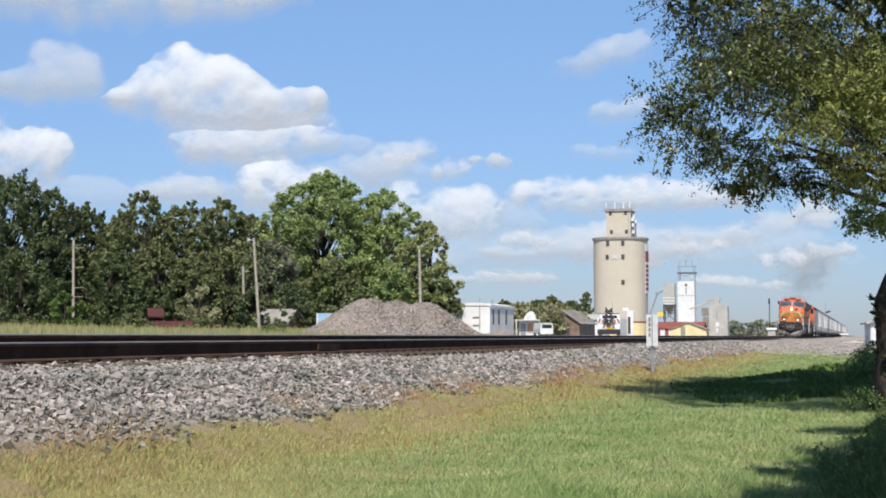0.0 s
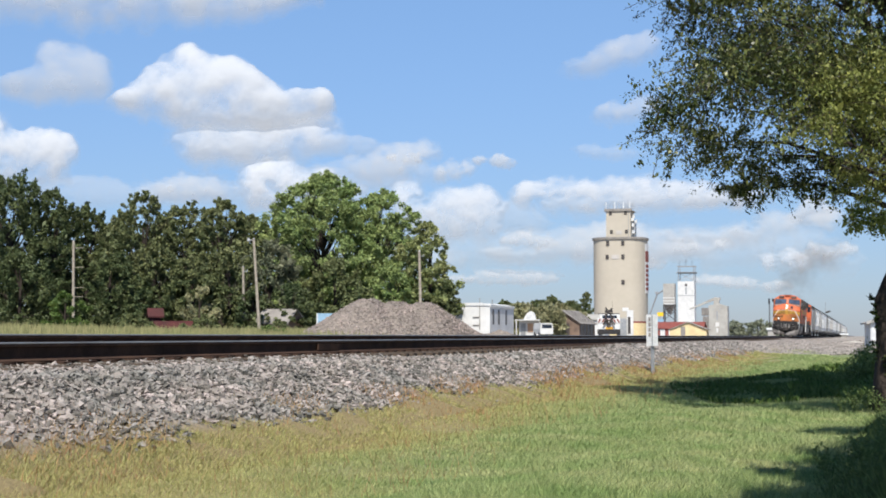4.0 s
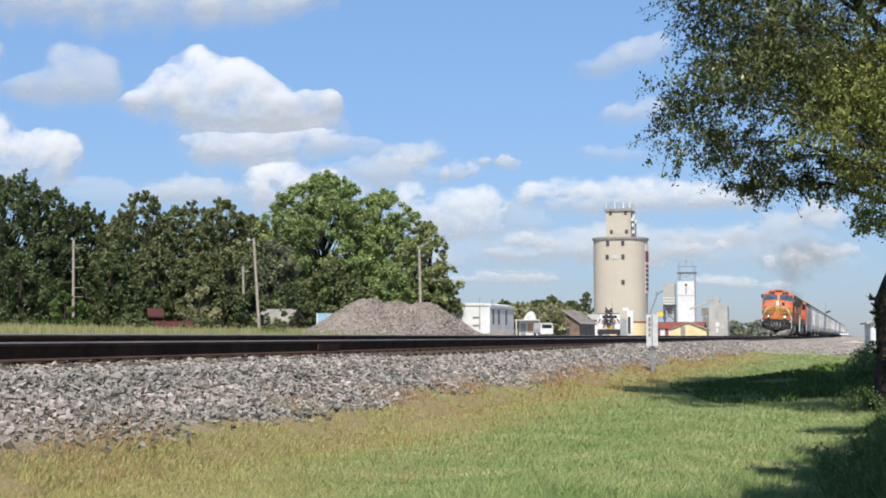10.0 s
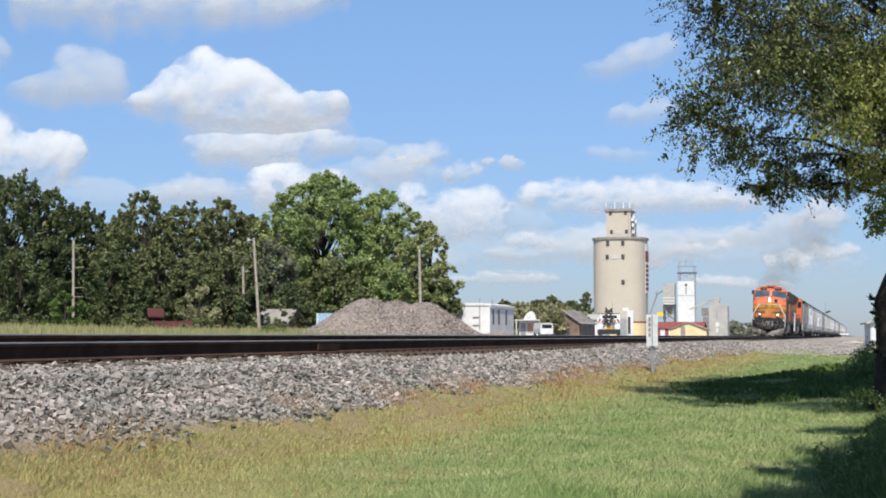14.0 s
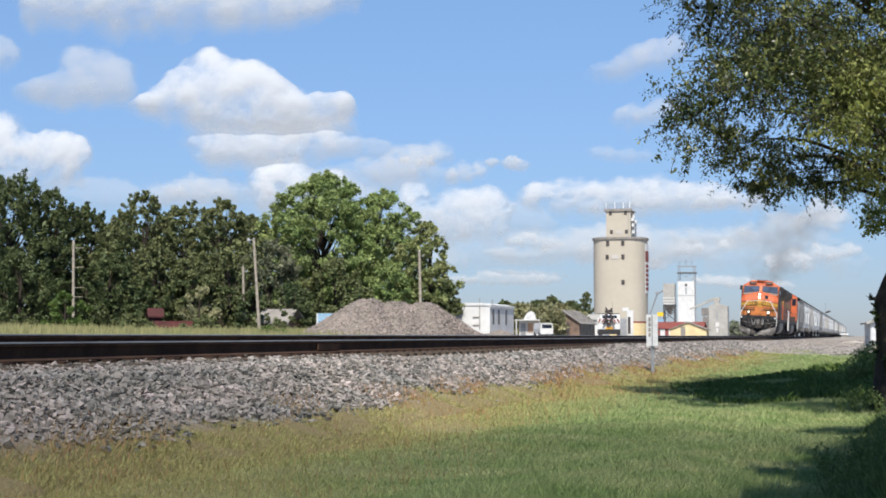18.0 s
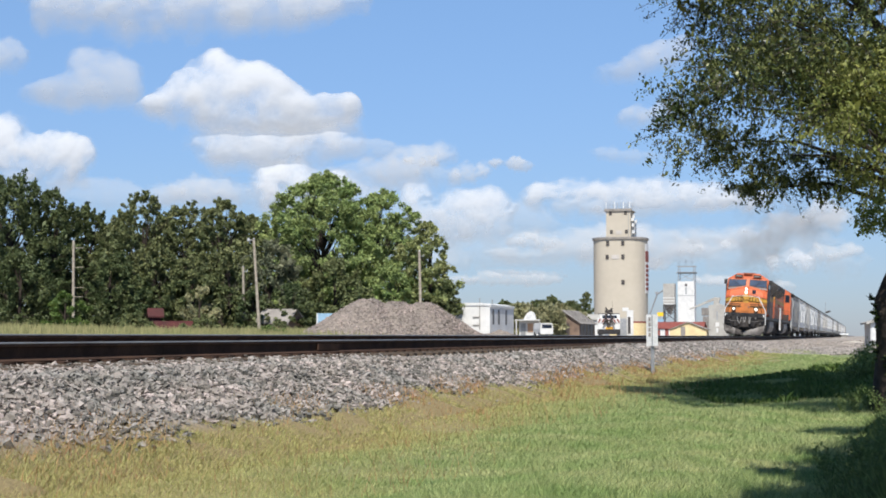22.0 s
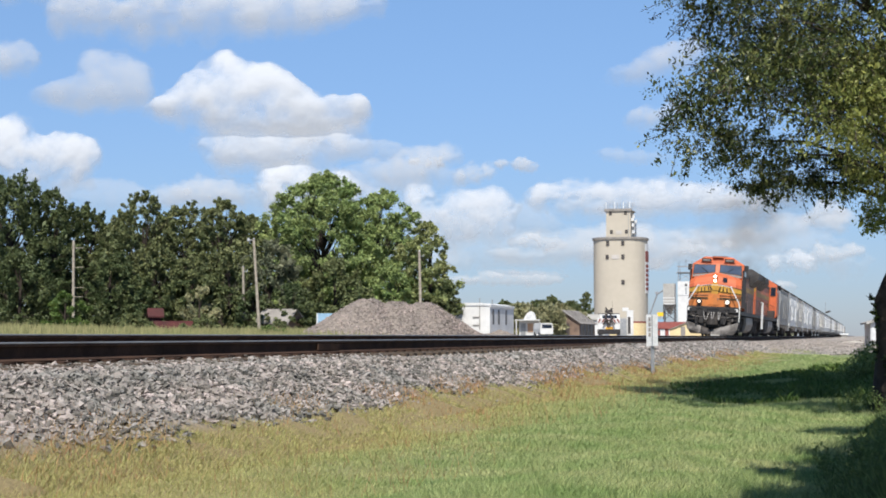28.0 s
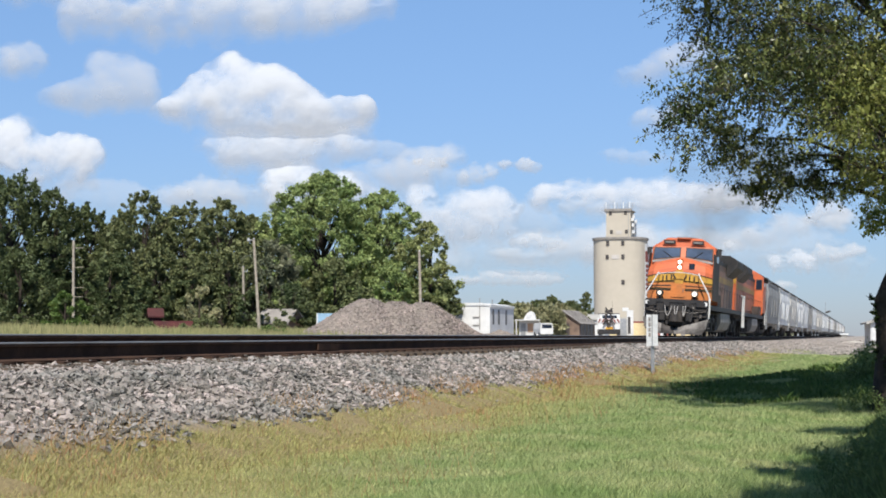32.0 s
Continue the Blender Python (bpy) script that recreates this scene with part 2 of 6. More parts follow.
class Geo:
    """Gathers vertices and faces of one mesh."""

    def __init__(self):
        self.v, self.f = [], []

    def add(self, pts, faces):
        k = len(self.v)
        self.v += [tuple(p) for p in pts]
        self.f += [tuple(i + k for i in q) for q in faces]
        return self

    def box(self, c, s, m=None, taper=1.0, bevel=0.0):
        hx, hy, hz = s[0] / 2, s[1] / 2, s[2] / 2
        if bevel:
            b = bevel
            ring = [(-hx + b, -hy), (hx - b, -hy), (hx, -hy + b), (hx, hy - b), (hx - b, hy), (-hx + b, hy), (-hx, hy - b), (-hx, -hy + b)]
            pts = [(x, y, z) for z in (-hz, hz) for x, y in ring]
            faces = [tuple(range(7, -1, -1)), tuple(range(8, 16))] + [(i, (i + 1) % 8, 8 + (i + 1) % 8, 8 + i) for i in range(8)]
        else:
            pts = [(x * (taper if z > 0 else 1), y * (taper if z > 0 else 1), z) for z in (-hz, hz) for x, y in ((-hx, -hy), (hx, -hy), (hx, hy), (-hx, hy))]
            faces = [(3, 2, 1, 0), (4, 5, 6, 7), (0, 1, 5, 4), (1, 2, 6, 5), (2, 3, 7, 6), (3, 0, 4, 7)]
        pts = [Vector(p) + Vector(c) for p in pts] if m is None else [m @ Vector(p) + Vector(c) for p in pts]
        return self.add(pts, faces)

    def tube(self, p0, p1, r0, r1=None, n=8, caps=True):
        p0, p1 = Vector(p0), Vector(p1)
        r1 = r0 if r1 is None else r1
        d = (p1 - p0).normalized()
        a = d.orthogonal().normalized()
        b = d.cross(a)
        pts = []
        for p, r in ((p0, r0), (p1, r1)):
            for i in range(n):
                t = 2 * math.pi * i / n
                pts.append(p + (a * math.cos(t) + b * math.sin(t)) * r)
        faces = [(i, (i + 1) % n, n + (i + 1) % n, n + i) for i in range(n)]
        if caps:
            faces += [tuple(range(n - 1, -1, -1)), tuple(range(n, 2 * n))]
        return self.add(pts, faces)

    def path(self, pts, r, n=6):
        for p, q in zip(pts, pts[1:]):
            self.tube(p, q, r, r, n)
        return self

    def prism(self, outline, a, b, axis="y"):
        """Extrudes an outline from a to b: (x, z) along y, (y, z) along x, (x, y) along z."""
        def put(u, w, t):
            return {"y": (u, t, w), "x": (t, u, w), "z": (u, w, t)}[axis]
        n = len(outline)
        pts = [put(u, w, t) for t in (a, b) for u, w in outline]
        faces = [(i, (i + 1) % n, n + (i + 1) % n, n + i) for i in range(n)] + [tuple(range(n - 1, -1, -1)), tuple(range(n, 2 * n))]
        return self.add(pts, faces)

    def loft(self, rings):
        n = len(rings[0])
        pts = [p for r in rings for p in r]
        faces = []
        for k in range(len(rings) - 1):
            for i in range(n):
                faces.append((k * n + i, k * n + (i + 1) % n, (k + 1) * n + (i + 1) % n, (k + 1) * n + i))
        faces += [tuple(range(n - 1, -1, -1)), tuple(range((len(rings) - 1) * n, len(rings) * n))]
        return self.add(pts, faces)


def mesh(name, geo, material, smooth=False):
    me = bpy.data.meshes.new(name)
    me.from_pydata(geo.v, [], geo.f)
    me.materials.append(material)
    bm = bmesh.new()
    bm.from_mesh(me)
    bmesh.ops.recalc_face_normals(bm, faces=bm.faces)
    bm.to_mesh(me)
    bm.free()
    if smooth:
        me.shade_smooth()
    return me


def part(name, geo, material, parent, label="", smooth=False, m=None):
    data = geo if isinstance(geo, bpy.types.Mesh) else mesh(name, geo, material, smooth)
    ob = new(name, data)
    ob.parent = parent
    if m is not None:
        ob.matrix_basis = m
    return tagged(ob, label)


def thing(name, m, label, category, group="", kind=""):
    ob = new(name)
    ob.matrix_basis = m
    ob.empty_display_size = 0.3
    return tagged(ob, label, category, group, kind)


def soup(name, verts, per, material, parent=None):
    """A mesh of loose polygons with `per` corners each, from an array of points."""
    me = bpy.data.meshes.new(name)
    k = len(verts) // per
    me.vertices.add(len(verts))
    me.vertices.foreach_set("co", np.asarray(verts, np.float32).ravel())
    me.loops.add(k * per)
    me.loops.foreach_set("vertex_index", np.arange(k * per, dtype=np.int32))
    me.polygons.add(k)
    me.polygons.foreach_set("loop_start", np.arange(0, k * per, per, dtype=np.int32))
    me.update(calc_edges=True)
    me.materials.append(material)
    ob = new(name, me)
    ob.parent = parent
    return ob

# ---------------------------------------------------------------- ground, ballast and track
TRACK_X, RAIL_Z, CANT = -8.45, 0.98, 3.08


def smooth(a, b, x):
    t = np.clip((x - a) / (b - a), 0, 1)
    return t * t * (3 - 2 * t)


def ground_z(x, y):
    x, y = np.asarray(x, float), np.asarray(y, float)
    near = 0.42 * smooth(70, 190, y) + 0.04 * np.sin(x * 0.9 + y * 0.23) + 0.03 * np.sin(x * 2.3 - y * 0.7)
    far = 0.30 + 0.62 * smooth(-12, -34, x)
    return near + (far - near) * smooth(-5.0, -11.0, x)


def build_ground():
    xs = np.unique(np.concatenate([-np.geomspace(12, 4500, 26), np.linspace(-12, 4, 50), np.geomspace(4.5, 4500, 22)]))
    ys = np.unique(np.concatenate([-np.geomspace(4, 4500, 18), np.linspace(-4, 60, 120), np.geomspace(61, 4600, 50)]))
    gx, gy = np.meshgrid(xs, ys)
    gz = ground_z(gx, gy)
    g = Geo()
    g.v = [tuple(p) for p in np.stack([gx, gy, gz], -1).reshape(-1, 3)]
    n = len(xs)
    g.f = [(j * n + i, j * n + i + 1, (j + 1) * n + i + 1, (j + 1) * n + i) for j in range(len(ys) - 1) for i in range(n - 1)]
    ob = new("ground", mesh("ground", g, GRASS_SOIL, True))
    tagged(ob, "mown green and yellowed grass with bare gravel beside the railway", "ground", kind="structure")


def bank_z(x):
    """Top of the ballast across the track."""
    return np.interp(x, [-12.6, -10.45, -10.05, -6.95, -6.6, -4.75], [0.2, 0.82, 0.83, 0.65, 0.62, -0.03])


def sunk(x, y):
    """Where the ballast has settled and bares the ends of the ties."""
    return 0.045 * smooth(21, 25, np.asarray(y)) * smooth(46, 40, np.asarray(y)) * smooth(-6.45, -6.8, np.asarray(x))


def build_bank():
    g = Geo()
    xs = np.concatenate([[-12.6, -11.5, -10.45, -10.05, -9, -8, -6.95], np.linspace(-6.75, -4.6, 14)])
    ys = np.concatenate([np.linspace(-20, 60, 330), np.geomspace(61, 1500, 60)])
    for y in ys:
        for x in xs:
            k = noise.noise(Vector((x * 2.2, y * 2.2, 0))) * 0.05 if x > -6.9 else 0
            toe = 0.25 * noise.noise(Vector((0, y * 0.35, 3)))
            g.v.append((x + toe * (x > -5.3), y, float(bank_z(x)) + k - (0.14 if x > -4.9 else 0) - float(sunk(x, y))))
    n = len(xs)
    g.f = [(j * n + i, j * n + i + 1, (j + 1) * n + i + 1, (j + 1) * n + i) for j in range(len(ys) - 1) for i in range(n - 1)]
    ob = new("ballast", mesh("ballast", g, GRAVEL, True))
    return tagged(ob, "grey crushed-stone ballast bank under the railway track", "ballast", kind="structure")


CRUSHED_V = np.array([(x, y, z) for z in (-0.62, 0.62) for x, y in ((-0.75, -0.75), (0.75, -0.75), (0.75, 0.75), (-0.75, 0.75))])
CRUSHED_F = np.array([(0, 2, 1), (0, 3, 2), (4, 5, 6), (4, 6, 7), (0, 1, 5), (0, 5, 4), (1, 2, 6), (1, 6, 5), (2, 3, 7), (2, 7, 6), (3, 0, 4), (3, 4, 7)])


def scatter(name, pos, size, material, rng, parent=None, flat=0.56):
    """Many broken stones in one mesh."""
    k = len(pos)
    v = CRUSHED_V[None] * rng.uniform(0.72, 1.18, (k, 8, 1)) + rng.normal(0, 0.15, (k, 8, 3))
    v = v * (np.array([1.18, 0.85, flat])[None, None] * rng.uniform(0.75, 1.25, (k, 1, 3))) * size[:, None, None]
    turn = rng.uniform(0, math.pi, k)
    q = np.stack([np.cos(turn), 0.26 * rng.normal(size=k), 0.26 * rng.normal(size=k), np.sin(turn)], -1)
    q /= np.linalg.norm(q, axis=1)[:, None]
    w, x, y, z = q.T
    R = np.stack([1 - 2 * (y * y + z * z), 2 * (x * y - z * w), 2 * (x * z + y * w), 2 * (x * y + z * w), 1 - 2 * (x * x + z * z),
                  2 * (y * z - x * w), 2 * (x * z - y * w), 2 * (y * z + x * w), 1 - 2 * (x * x + y * y)], -1).reshape(k, 3, 3)
    v = np.einsum("kij,knj->kni", R, v) + pos[:, None]
    f = CRUSHED_F[None] + (np.arange(k) * 8)[:, None, None]
    me = bpy.data.meshes.new(name)
    me.vertices.add(k * 8)
    me.vertices.foreach_set("co", v.astype(np.float32).ravel())
    me.loops.add(k * 36)
    me.loops.foreach_set("vertex_index", f.astype(np.int32).ravel())
    me.polygons.add(k * 12)
    me.polygons.foreach_set("loop_start", np.arange(0, k * 36, 3, dtype=np.int32))
    me.update(calc_edges=True)
    me.shade_flat()
    me.materials.append(material)
    ob = new(name, me)
    ob.parent = parent
    return ob


def build_stones(bank):
    rng = np.random.default_rng(4)
    pos, size = [], []
    for y0, y1, per, s in ((6.5, 16, 1180, 0.0215), (16, 28, 780, 0.0235), (28, 48, 430, 0.028), (48, 95, 210, 0.034)):
        k = int((y1 - y0) * 3.2 * per)
        x = rng.uniform(-7.7, -4.5, k)
        y = rng.uniform(y0, y1, k)
        edge = np.array([noise.noise(Vector((a * 0.8, b * 0.5, 7))) for a, b in zip(x, y)])
        keep = x < -5.5 + edge * 0.4 + rng.normal(0, 0.12, k) + (rng.random(k) < 0.008) * rng.uniform(0, 0.4, k)
        x, y = x[keep], y[keep]
        z = np.maximum(bank_z(x), ground_z(x, y)) + rng.uniform(-0.028, 0.035, len(x)) - sunk(x, y)
        pos.append(np.stack([x, y, z], -1))
        size.append(s * rng.lognormal(0, 0.38, len(x)).clip(0.45, 1.9))
    pos, size = np.concatenate(pos), np.concatenate(size)
    ob = scatter("loose_stones", pos, size, STONE, rng, bank)
    tagged(ob, "loose grey and pinkish crushed stones", kind="stuff")
    k = 16000
    x, y = rng.uniform(-6.5, 2.5, k), 84 + 110 * rng.random(k) ** 1.6
    tagged(scatter("yard_gravel", np.stack([x, y, np.maximum(ground_z(x, y), np.where(x < -4.75, bank_z(x), -9)) + 0.01], -1), rng.uniform(0.03, 0.075, k), YARD_STONE, rng, bank), "scattered coarse gravel", kind="stuff")
    shapes = []
    for i in range(6):
        me = scatter("stone", np.zeros((1, 3)), np.array([1.0]), STONE, rng)
        shapes.append(me.data)
        bpy.data.objects.remove(me)
    for i in range(300):
        x, y = rng.uniform(-6.8, -5.5), 8.6 + 6.5 * rng.random() ** 1.3
        s = rng.uniform(0.026, 0.038)
        part("stone", shapes[i % 6], STONE, bank, m=Matrix.LocRotScale((x, y, float(bank_z(x)) + 0.035), Euler(rng.uniform(0, 6, 3)), (s, s, s)))


def build_track():
    track = thing("railway_track", pose(TRACK_X, 0, RAIL_Z, 0, CANT, 0), "rusty steel railway track on wooden ties in grey ballast", "railway track", kind="structure")
    prof = [(-0.075, -0.184), (0.075, -0.184), (0.075, -0.172), (0.02, -0.155), (0.009, -0.14), (0.009, -0.055), (0.036, -0.04), (0.037, -0.012),
            (-0.037, -0.012), (-0.036, -0.04), (-0.009, -0.055), (-0.009, -0.14), (-0.02, -0.155), (-0.075, -0.172)]
    head = [(-0.037, -0.012), (0.037, -0.012), (0.035, -0.004), (0.028, 0), (-0.028, 0), (-0.035, -0.004)]
    for s in (-0.7545, 0.7545):
        rail = part("rail", Geo().prism([(x + s, z) for x, z in prof], -30, 1600), RAIL, track, "rusty brown steel rail")
        part("running_surface", Geo().prism([(x + s, z) for x, z in head], -30, 1600), SHINE, rail, "polished rail head")
    tie = mesh("tie", Geo().box((0, 0, -0.29), (2.6, 0.23, 0.18), bevel=0.02), TIE)
    plate = mesh("tie_plate", Geo().box((0, 0, -0.19), (0.36, 0.19, 0.018), bevel=0.01), RAIL)
    for i in range(280):
        y = 4 + i * 0.5 + random.uniform(-0.03, 0.03)
        t = part("tie", tie, TIE, track, m=pose(random.uniform(-0.03, 0.03), y, 0, 0, 0, random.uniform(-1, 1)))
        if i < 90:
            part("tie_plate", plate, RAIL, t, m=pose(0.7545, 0, 0))
    bar = mesh("joint_bar", Geo().box((0, 0, -0.1), (0.03, 0.9, 0.09), bevel=0.01), RAIL)
    for s, y in ((0.725, 21.5), (-0.725, 24.7), (0.79, 21.5)):
        part("joint_bar", bar, RAIL, track, m=pose(s, y, 0))


def build_grass():
    rng = np.random.default_rng(11)
    # short turf
    k = 700000
    y = 7.5 * (100 / 7.5) ** rng.random(k)
    x = rng.uniform(-6.0, 1.4, k)
    edge = np.array([noise.noise(Vector((a * 0.8, b * 0.5, 7))) for a, b in zip(x, y)])
    lim = -5.52 + edge * 0.4
    keep = (x > lim + rng.normal(0, 0.13, k)) & (x > -0.62 * y - 1) & (x < 0.02 * y + 0.8)
    bare = np.array([noise.noise(Vector((a * 0.5, b * 0.22, 19))) for a, b in zip(x, y)])
    reach = np.array([noise.noise(Vector((a * 0.35, b * 0.03, 31))) for a, b in zip(x, y)])
    keep &= y < 84 + 70 * reach + 14 * edge + 6 * rng.normal(0, 1, k)
    keep &= ~((bare > 0.42) & (x < -2.6) & (rng.random(k) < 0.65))
    x, y = x[keep], y[keep]
    k = len(x)
    z = np.where(x < -4.75, np.maximum(ground_z(x, y), bank_z(x)), ground_z(x, y))
    h = rng.uniform(0.025, 0.07, k) * (1 + 0.9 * np.array([noise.noise(Vector((a * 0.7, b * 0.7, 2))) for a, b in zip(x, y)]))
    h *= np.interp(x, [-4.2, -2.6], [0.62, 1.0]) * (0.75 + 0.5 * rng.random(k) ** 3)
    w = 0.0021 * (y / 8) ** 0.9 * rng.uniform(0.7, 1.5, k)
    a = rng.uniform(0, 2 * math.pi, k)
    lean = rng.normal(0, 0.8, (k, 2)) * h[:, None] + np.array([0.008, 0.0])
    dx, dy = np.cos(a) * w, np.sin(a) * w
    v = np.stack([np.stack([x - dx, y - dy, z - 0.01], -1), np.stack([x + dx, y + dy, z - 0.01], -1),
                  np.stack([x + lean[:, 0], y + lean[:, 1], z + h], -1)], 1).reshape(-1, 3)
    ob = soup("grass", v, 3, BLADES)
    tagged(ob, "short green grass, yellowing beside the gravel", "grass", kind="stuff")
    # taller dry stalks beside the ballast
    k = 1500
    y = 9.0 * (60 / 9.0) ** rng.random(k)
    x = rng.uniform(-5.4, -2.8, k)
    h = rng.uniform(0.08, 0.22, k)
    z = np.maximum(ground_z(x, y), np.where(x < -4.75, bank_z(x), -9))
    w = 0.0022 * (y / 8) ** 0.8
    a = rng.uniform(0, 6.28, k)
    lean = rng.normal(0, 0.35, (k, 2)) * h[:, None]
    dx, dy = np.cos(a) * w, np.sin(a) * w
    v = np.stack([np.stack([x - dx, y - dy, z], -1), np.stack([x + dx, y + dy, z], -1),
                  np.stack([x + lean[:, 0], y + lean[:, 1], z + h], -1)], 1).reshape(-1, 3)
    tagged(soup("dry_stalks", v, 3, STRAW), "dry straw-coloured grass stalks beside the ballast", "grass", kind="stuff")
    # reddish weeds along the foot of the ballast
    k = 13000
    y = 8.0 * (75 / 8.0) ** rng.random(k) ** 0.8
    x = np.where(rng.random(k) < 0.5, rng.normal(-5.15, 0.42, k), rng.normal(-5.52, 0.16, k))
    clump = np.array([noise.noise(Vector((a * 0.9, b * 0.35, 23))) for a, b in zip(x, y)])
    keep = (clump > -0.02) & (x > -5.95) & (x < -3.4)
    x, y = x[keep], y[keep]
    k = len(x)
    h = rng.uniform(0.04, 0.13, k)
    z = np.maximum(ground_z(x, y), np.where(x < -4.75, bank_z(x), -9))
    w = 0.0026 * (y / 8) ** 0.85
    a = rng.uniform(0, 6.28, k)
    lean = rng.normal(0, 0.5, (k, 2)) * h[:, None]
    dx, dy = np.cos(a) * w, np.sin(a) * w
    v = np.stack([np.stack([x - dx, y - dy, z], -1), np.stack([x + dx, y + dy, z], -1),
                  np.stack([x + lean[:, 0], y + lean[:, 1], z + h], -1)], 1).reshape(-1, 3)
    tagged(soup("red_weed", v, 3, RED_WEED), "low reddish weeds along the foot of the ballast", "weed", kind="stuff")
    # tall field grass beyond the track
    k = 90000
    y = rng.uniform(30, 150, k)
    x = -rng.uniform(13, 92, k)
    keep = (x < -0.355 * y + rng.normal(0, 2.0, k)) & (x > -0.64 * y)
    x, y = x[keep], y[keep]
    k = len(x)
    z = ground_z(x, y)
    tall = 0.5 + 0.25 * np.array([noise.noise(Vector((a * 0.12, b * 0.12, 5))) for a, b in zip(x, y)])
    h = tall * rng.uniform(0.7, 1.45, k)
    w = 0.035 * rng.uniform(0.6, 1.4, k)
    lean = rng.normal(0, 0.2, (k, 2)) * h[:, None]
    v = np.stack([np.stack([x - w, y - w * 0.2, z], -1), np.stack([x + w, y + w * 0.2, z], -1),
                  np.stack([x + lean[:, 0], y + lean[:, 1], z + h], -1)], 1).reshape(-1, 3)
    tagged(soup("field_grass", v, 3, DRY_GRASS), "tall pale yellow-green grass of the field beyond the track", "grass", kind="stuff")


# ---------------------------------------------------------------- trees


def leaf_clumps(rng, clumps, count, size, along=0.0, spread=0.7):
    """Diamond leaf sprays in clumps (x, y, z, radius, axis x, y, z, reach): each clump thins out along its axis to a tip."""
    C = np.array(clumps, float)
    wt = C[:, 3] ** 2 * (1 + 0.5 * C[:, 7])
    i = rng.choice(len(C), count, p=wt / wt.sum())
    d = rng.normal(size=(count, 3))
    d /= np.linalg.norm(d, axis=1)[:, None]
    t = rng.random(count)
    rr = np.abs(rng.normal(0.62, 0.36, count)) * C[i, 3] * (1 - 0.7 * t * np.minimum(1, C[i, 7]))
    p = C[i, :3] + d * np.array([1, 1, 0.8]) * rr[:, None] + C[i, 4:7] * (t * C[i, 7] * C[i, 3])[:, None]
    n = d * 0.55 + rng.normal(0, spread, (count, 3)) + np.array([0, 0, 0.35])
    n /= np.linalg.norm(n, axis=1)[:, None]
    a = rng.normal(size=(count, 3)) * (1 - along) + C[i, 4:7] * along * 1.6
    a = np.cross(np.cross(n, a), n)
    a /= np.linalg.norm(a, axis=1)[:, None] + 1e-6
    b = np.cross(n, a)
    s = size * rng.lognormal(0, 0.38, count)[:, None]
    a, b = a * s * (1 + 0.5 * along), b * s * (0.6 - 0.22 * along)
    return np.stack([p - a, p + b, p + a, p - b], 1).reshape(-1, 3)


def far_tree(x, y, height, radius, leaf, seed, label, base=0.18, count=9000, size=0.13, name="tree", clumps=90, lump=(0.13, 0.27),
             spray=0.0, gaps=0.30, spread=0.7):
    """An uneven crown of leafy clumps on limbs; spray draws the clumps out into feathery upward tips, gaps thins them in patches."""
    rng = np.random.default_rng(seed)
    t = thing(name, pose(x, y, float(ground_z(x, y)) - 0.1), label, "tree" if name == "tree" else "bush")
    leafy = []
    while len(leafy) < clumps:
        u = rng.random() ** 0.85
        a = rng.uniform(0, 2 * math.pi)
        prof = max(0.05, 1 - abs(2 * u - 0.8) ** 2.4 / 1.55) ** 0.6
        lim = 1 + 0.42 * noise.noise(Vector((math.cos(a) * 1.1 + seed * 5.3, math.sin(a) * 1.1, u * 2.6)))
        depth = rng.random()
        rr = radius * prof * lim * (1.0 - 0.66 * depth ** 1.5)
        c = Vector((math.cos(a) * rr, math.sin(a) * rr, 0))
        s = radius * rng.uniform(*lump) * (1.18 - 0.5 * u)
        c.z = height * (base + (1 - base) * u) * (1 + 0.10 * (lim - 1)) - s * 0.7
        if noise.noise(c * (2.1 / radius) + Vector((seed * 1.7, 3, 9))) < -0.5 + gaps and depth < 0.7:
            continue
        ax = (Vector((c.x, c.y, 0)) / radius * 0.75 + Vector((0.32 * rng.normal(), 0.32 * rng.normal(), 0.35 + 0.75 * u + 0.3 * spray))).normalized()
        leafy.append((*c, s, *ax, (0.55 + 2.1 * spray) * rng.uniform(0.4, 1.5)))
    g = Geo()
    lean = rng.uniform(-0.3, 0.3)
    r0 = 0.022 * height + 0.05
    g.tube((0, 0, -0.2), (lean, 0, height * 0.35), r0, r0 * 0.7, 7)
    g.tube((lean, 0, height * 0.35), (lean * 1.5, 0, height * 0.75), r0 * 0.7, r0 * 0.25, 6)
    part("trunk", g, BARK, t)
    limbs = Geo()
    for lo in leafy[::7]:
        start = Vector((lean, 0, height * min(0.62, lo[2] / height * 0.6)))
        tip = Vector(lo[:3])
        mid = start.lerp(tip, 0.5) + Vector((0, 0, 0.04 * height))
        limbs.tube(start, mid, r0 * 0.26, r0 * 0.13, 5, caps=False).tube(mid, tip, r0 * 0.13, r0 * 0.04, 4, caps=False)
    tagged(part("limb", limbs, BARK, t), kind="stuff")
    soup("crown", leaf_clumps(rng, leafy, count, size, 0.75 * min(1, spray * 1.3), spread), 4, leaf, t)
    return t


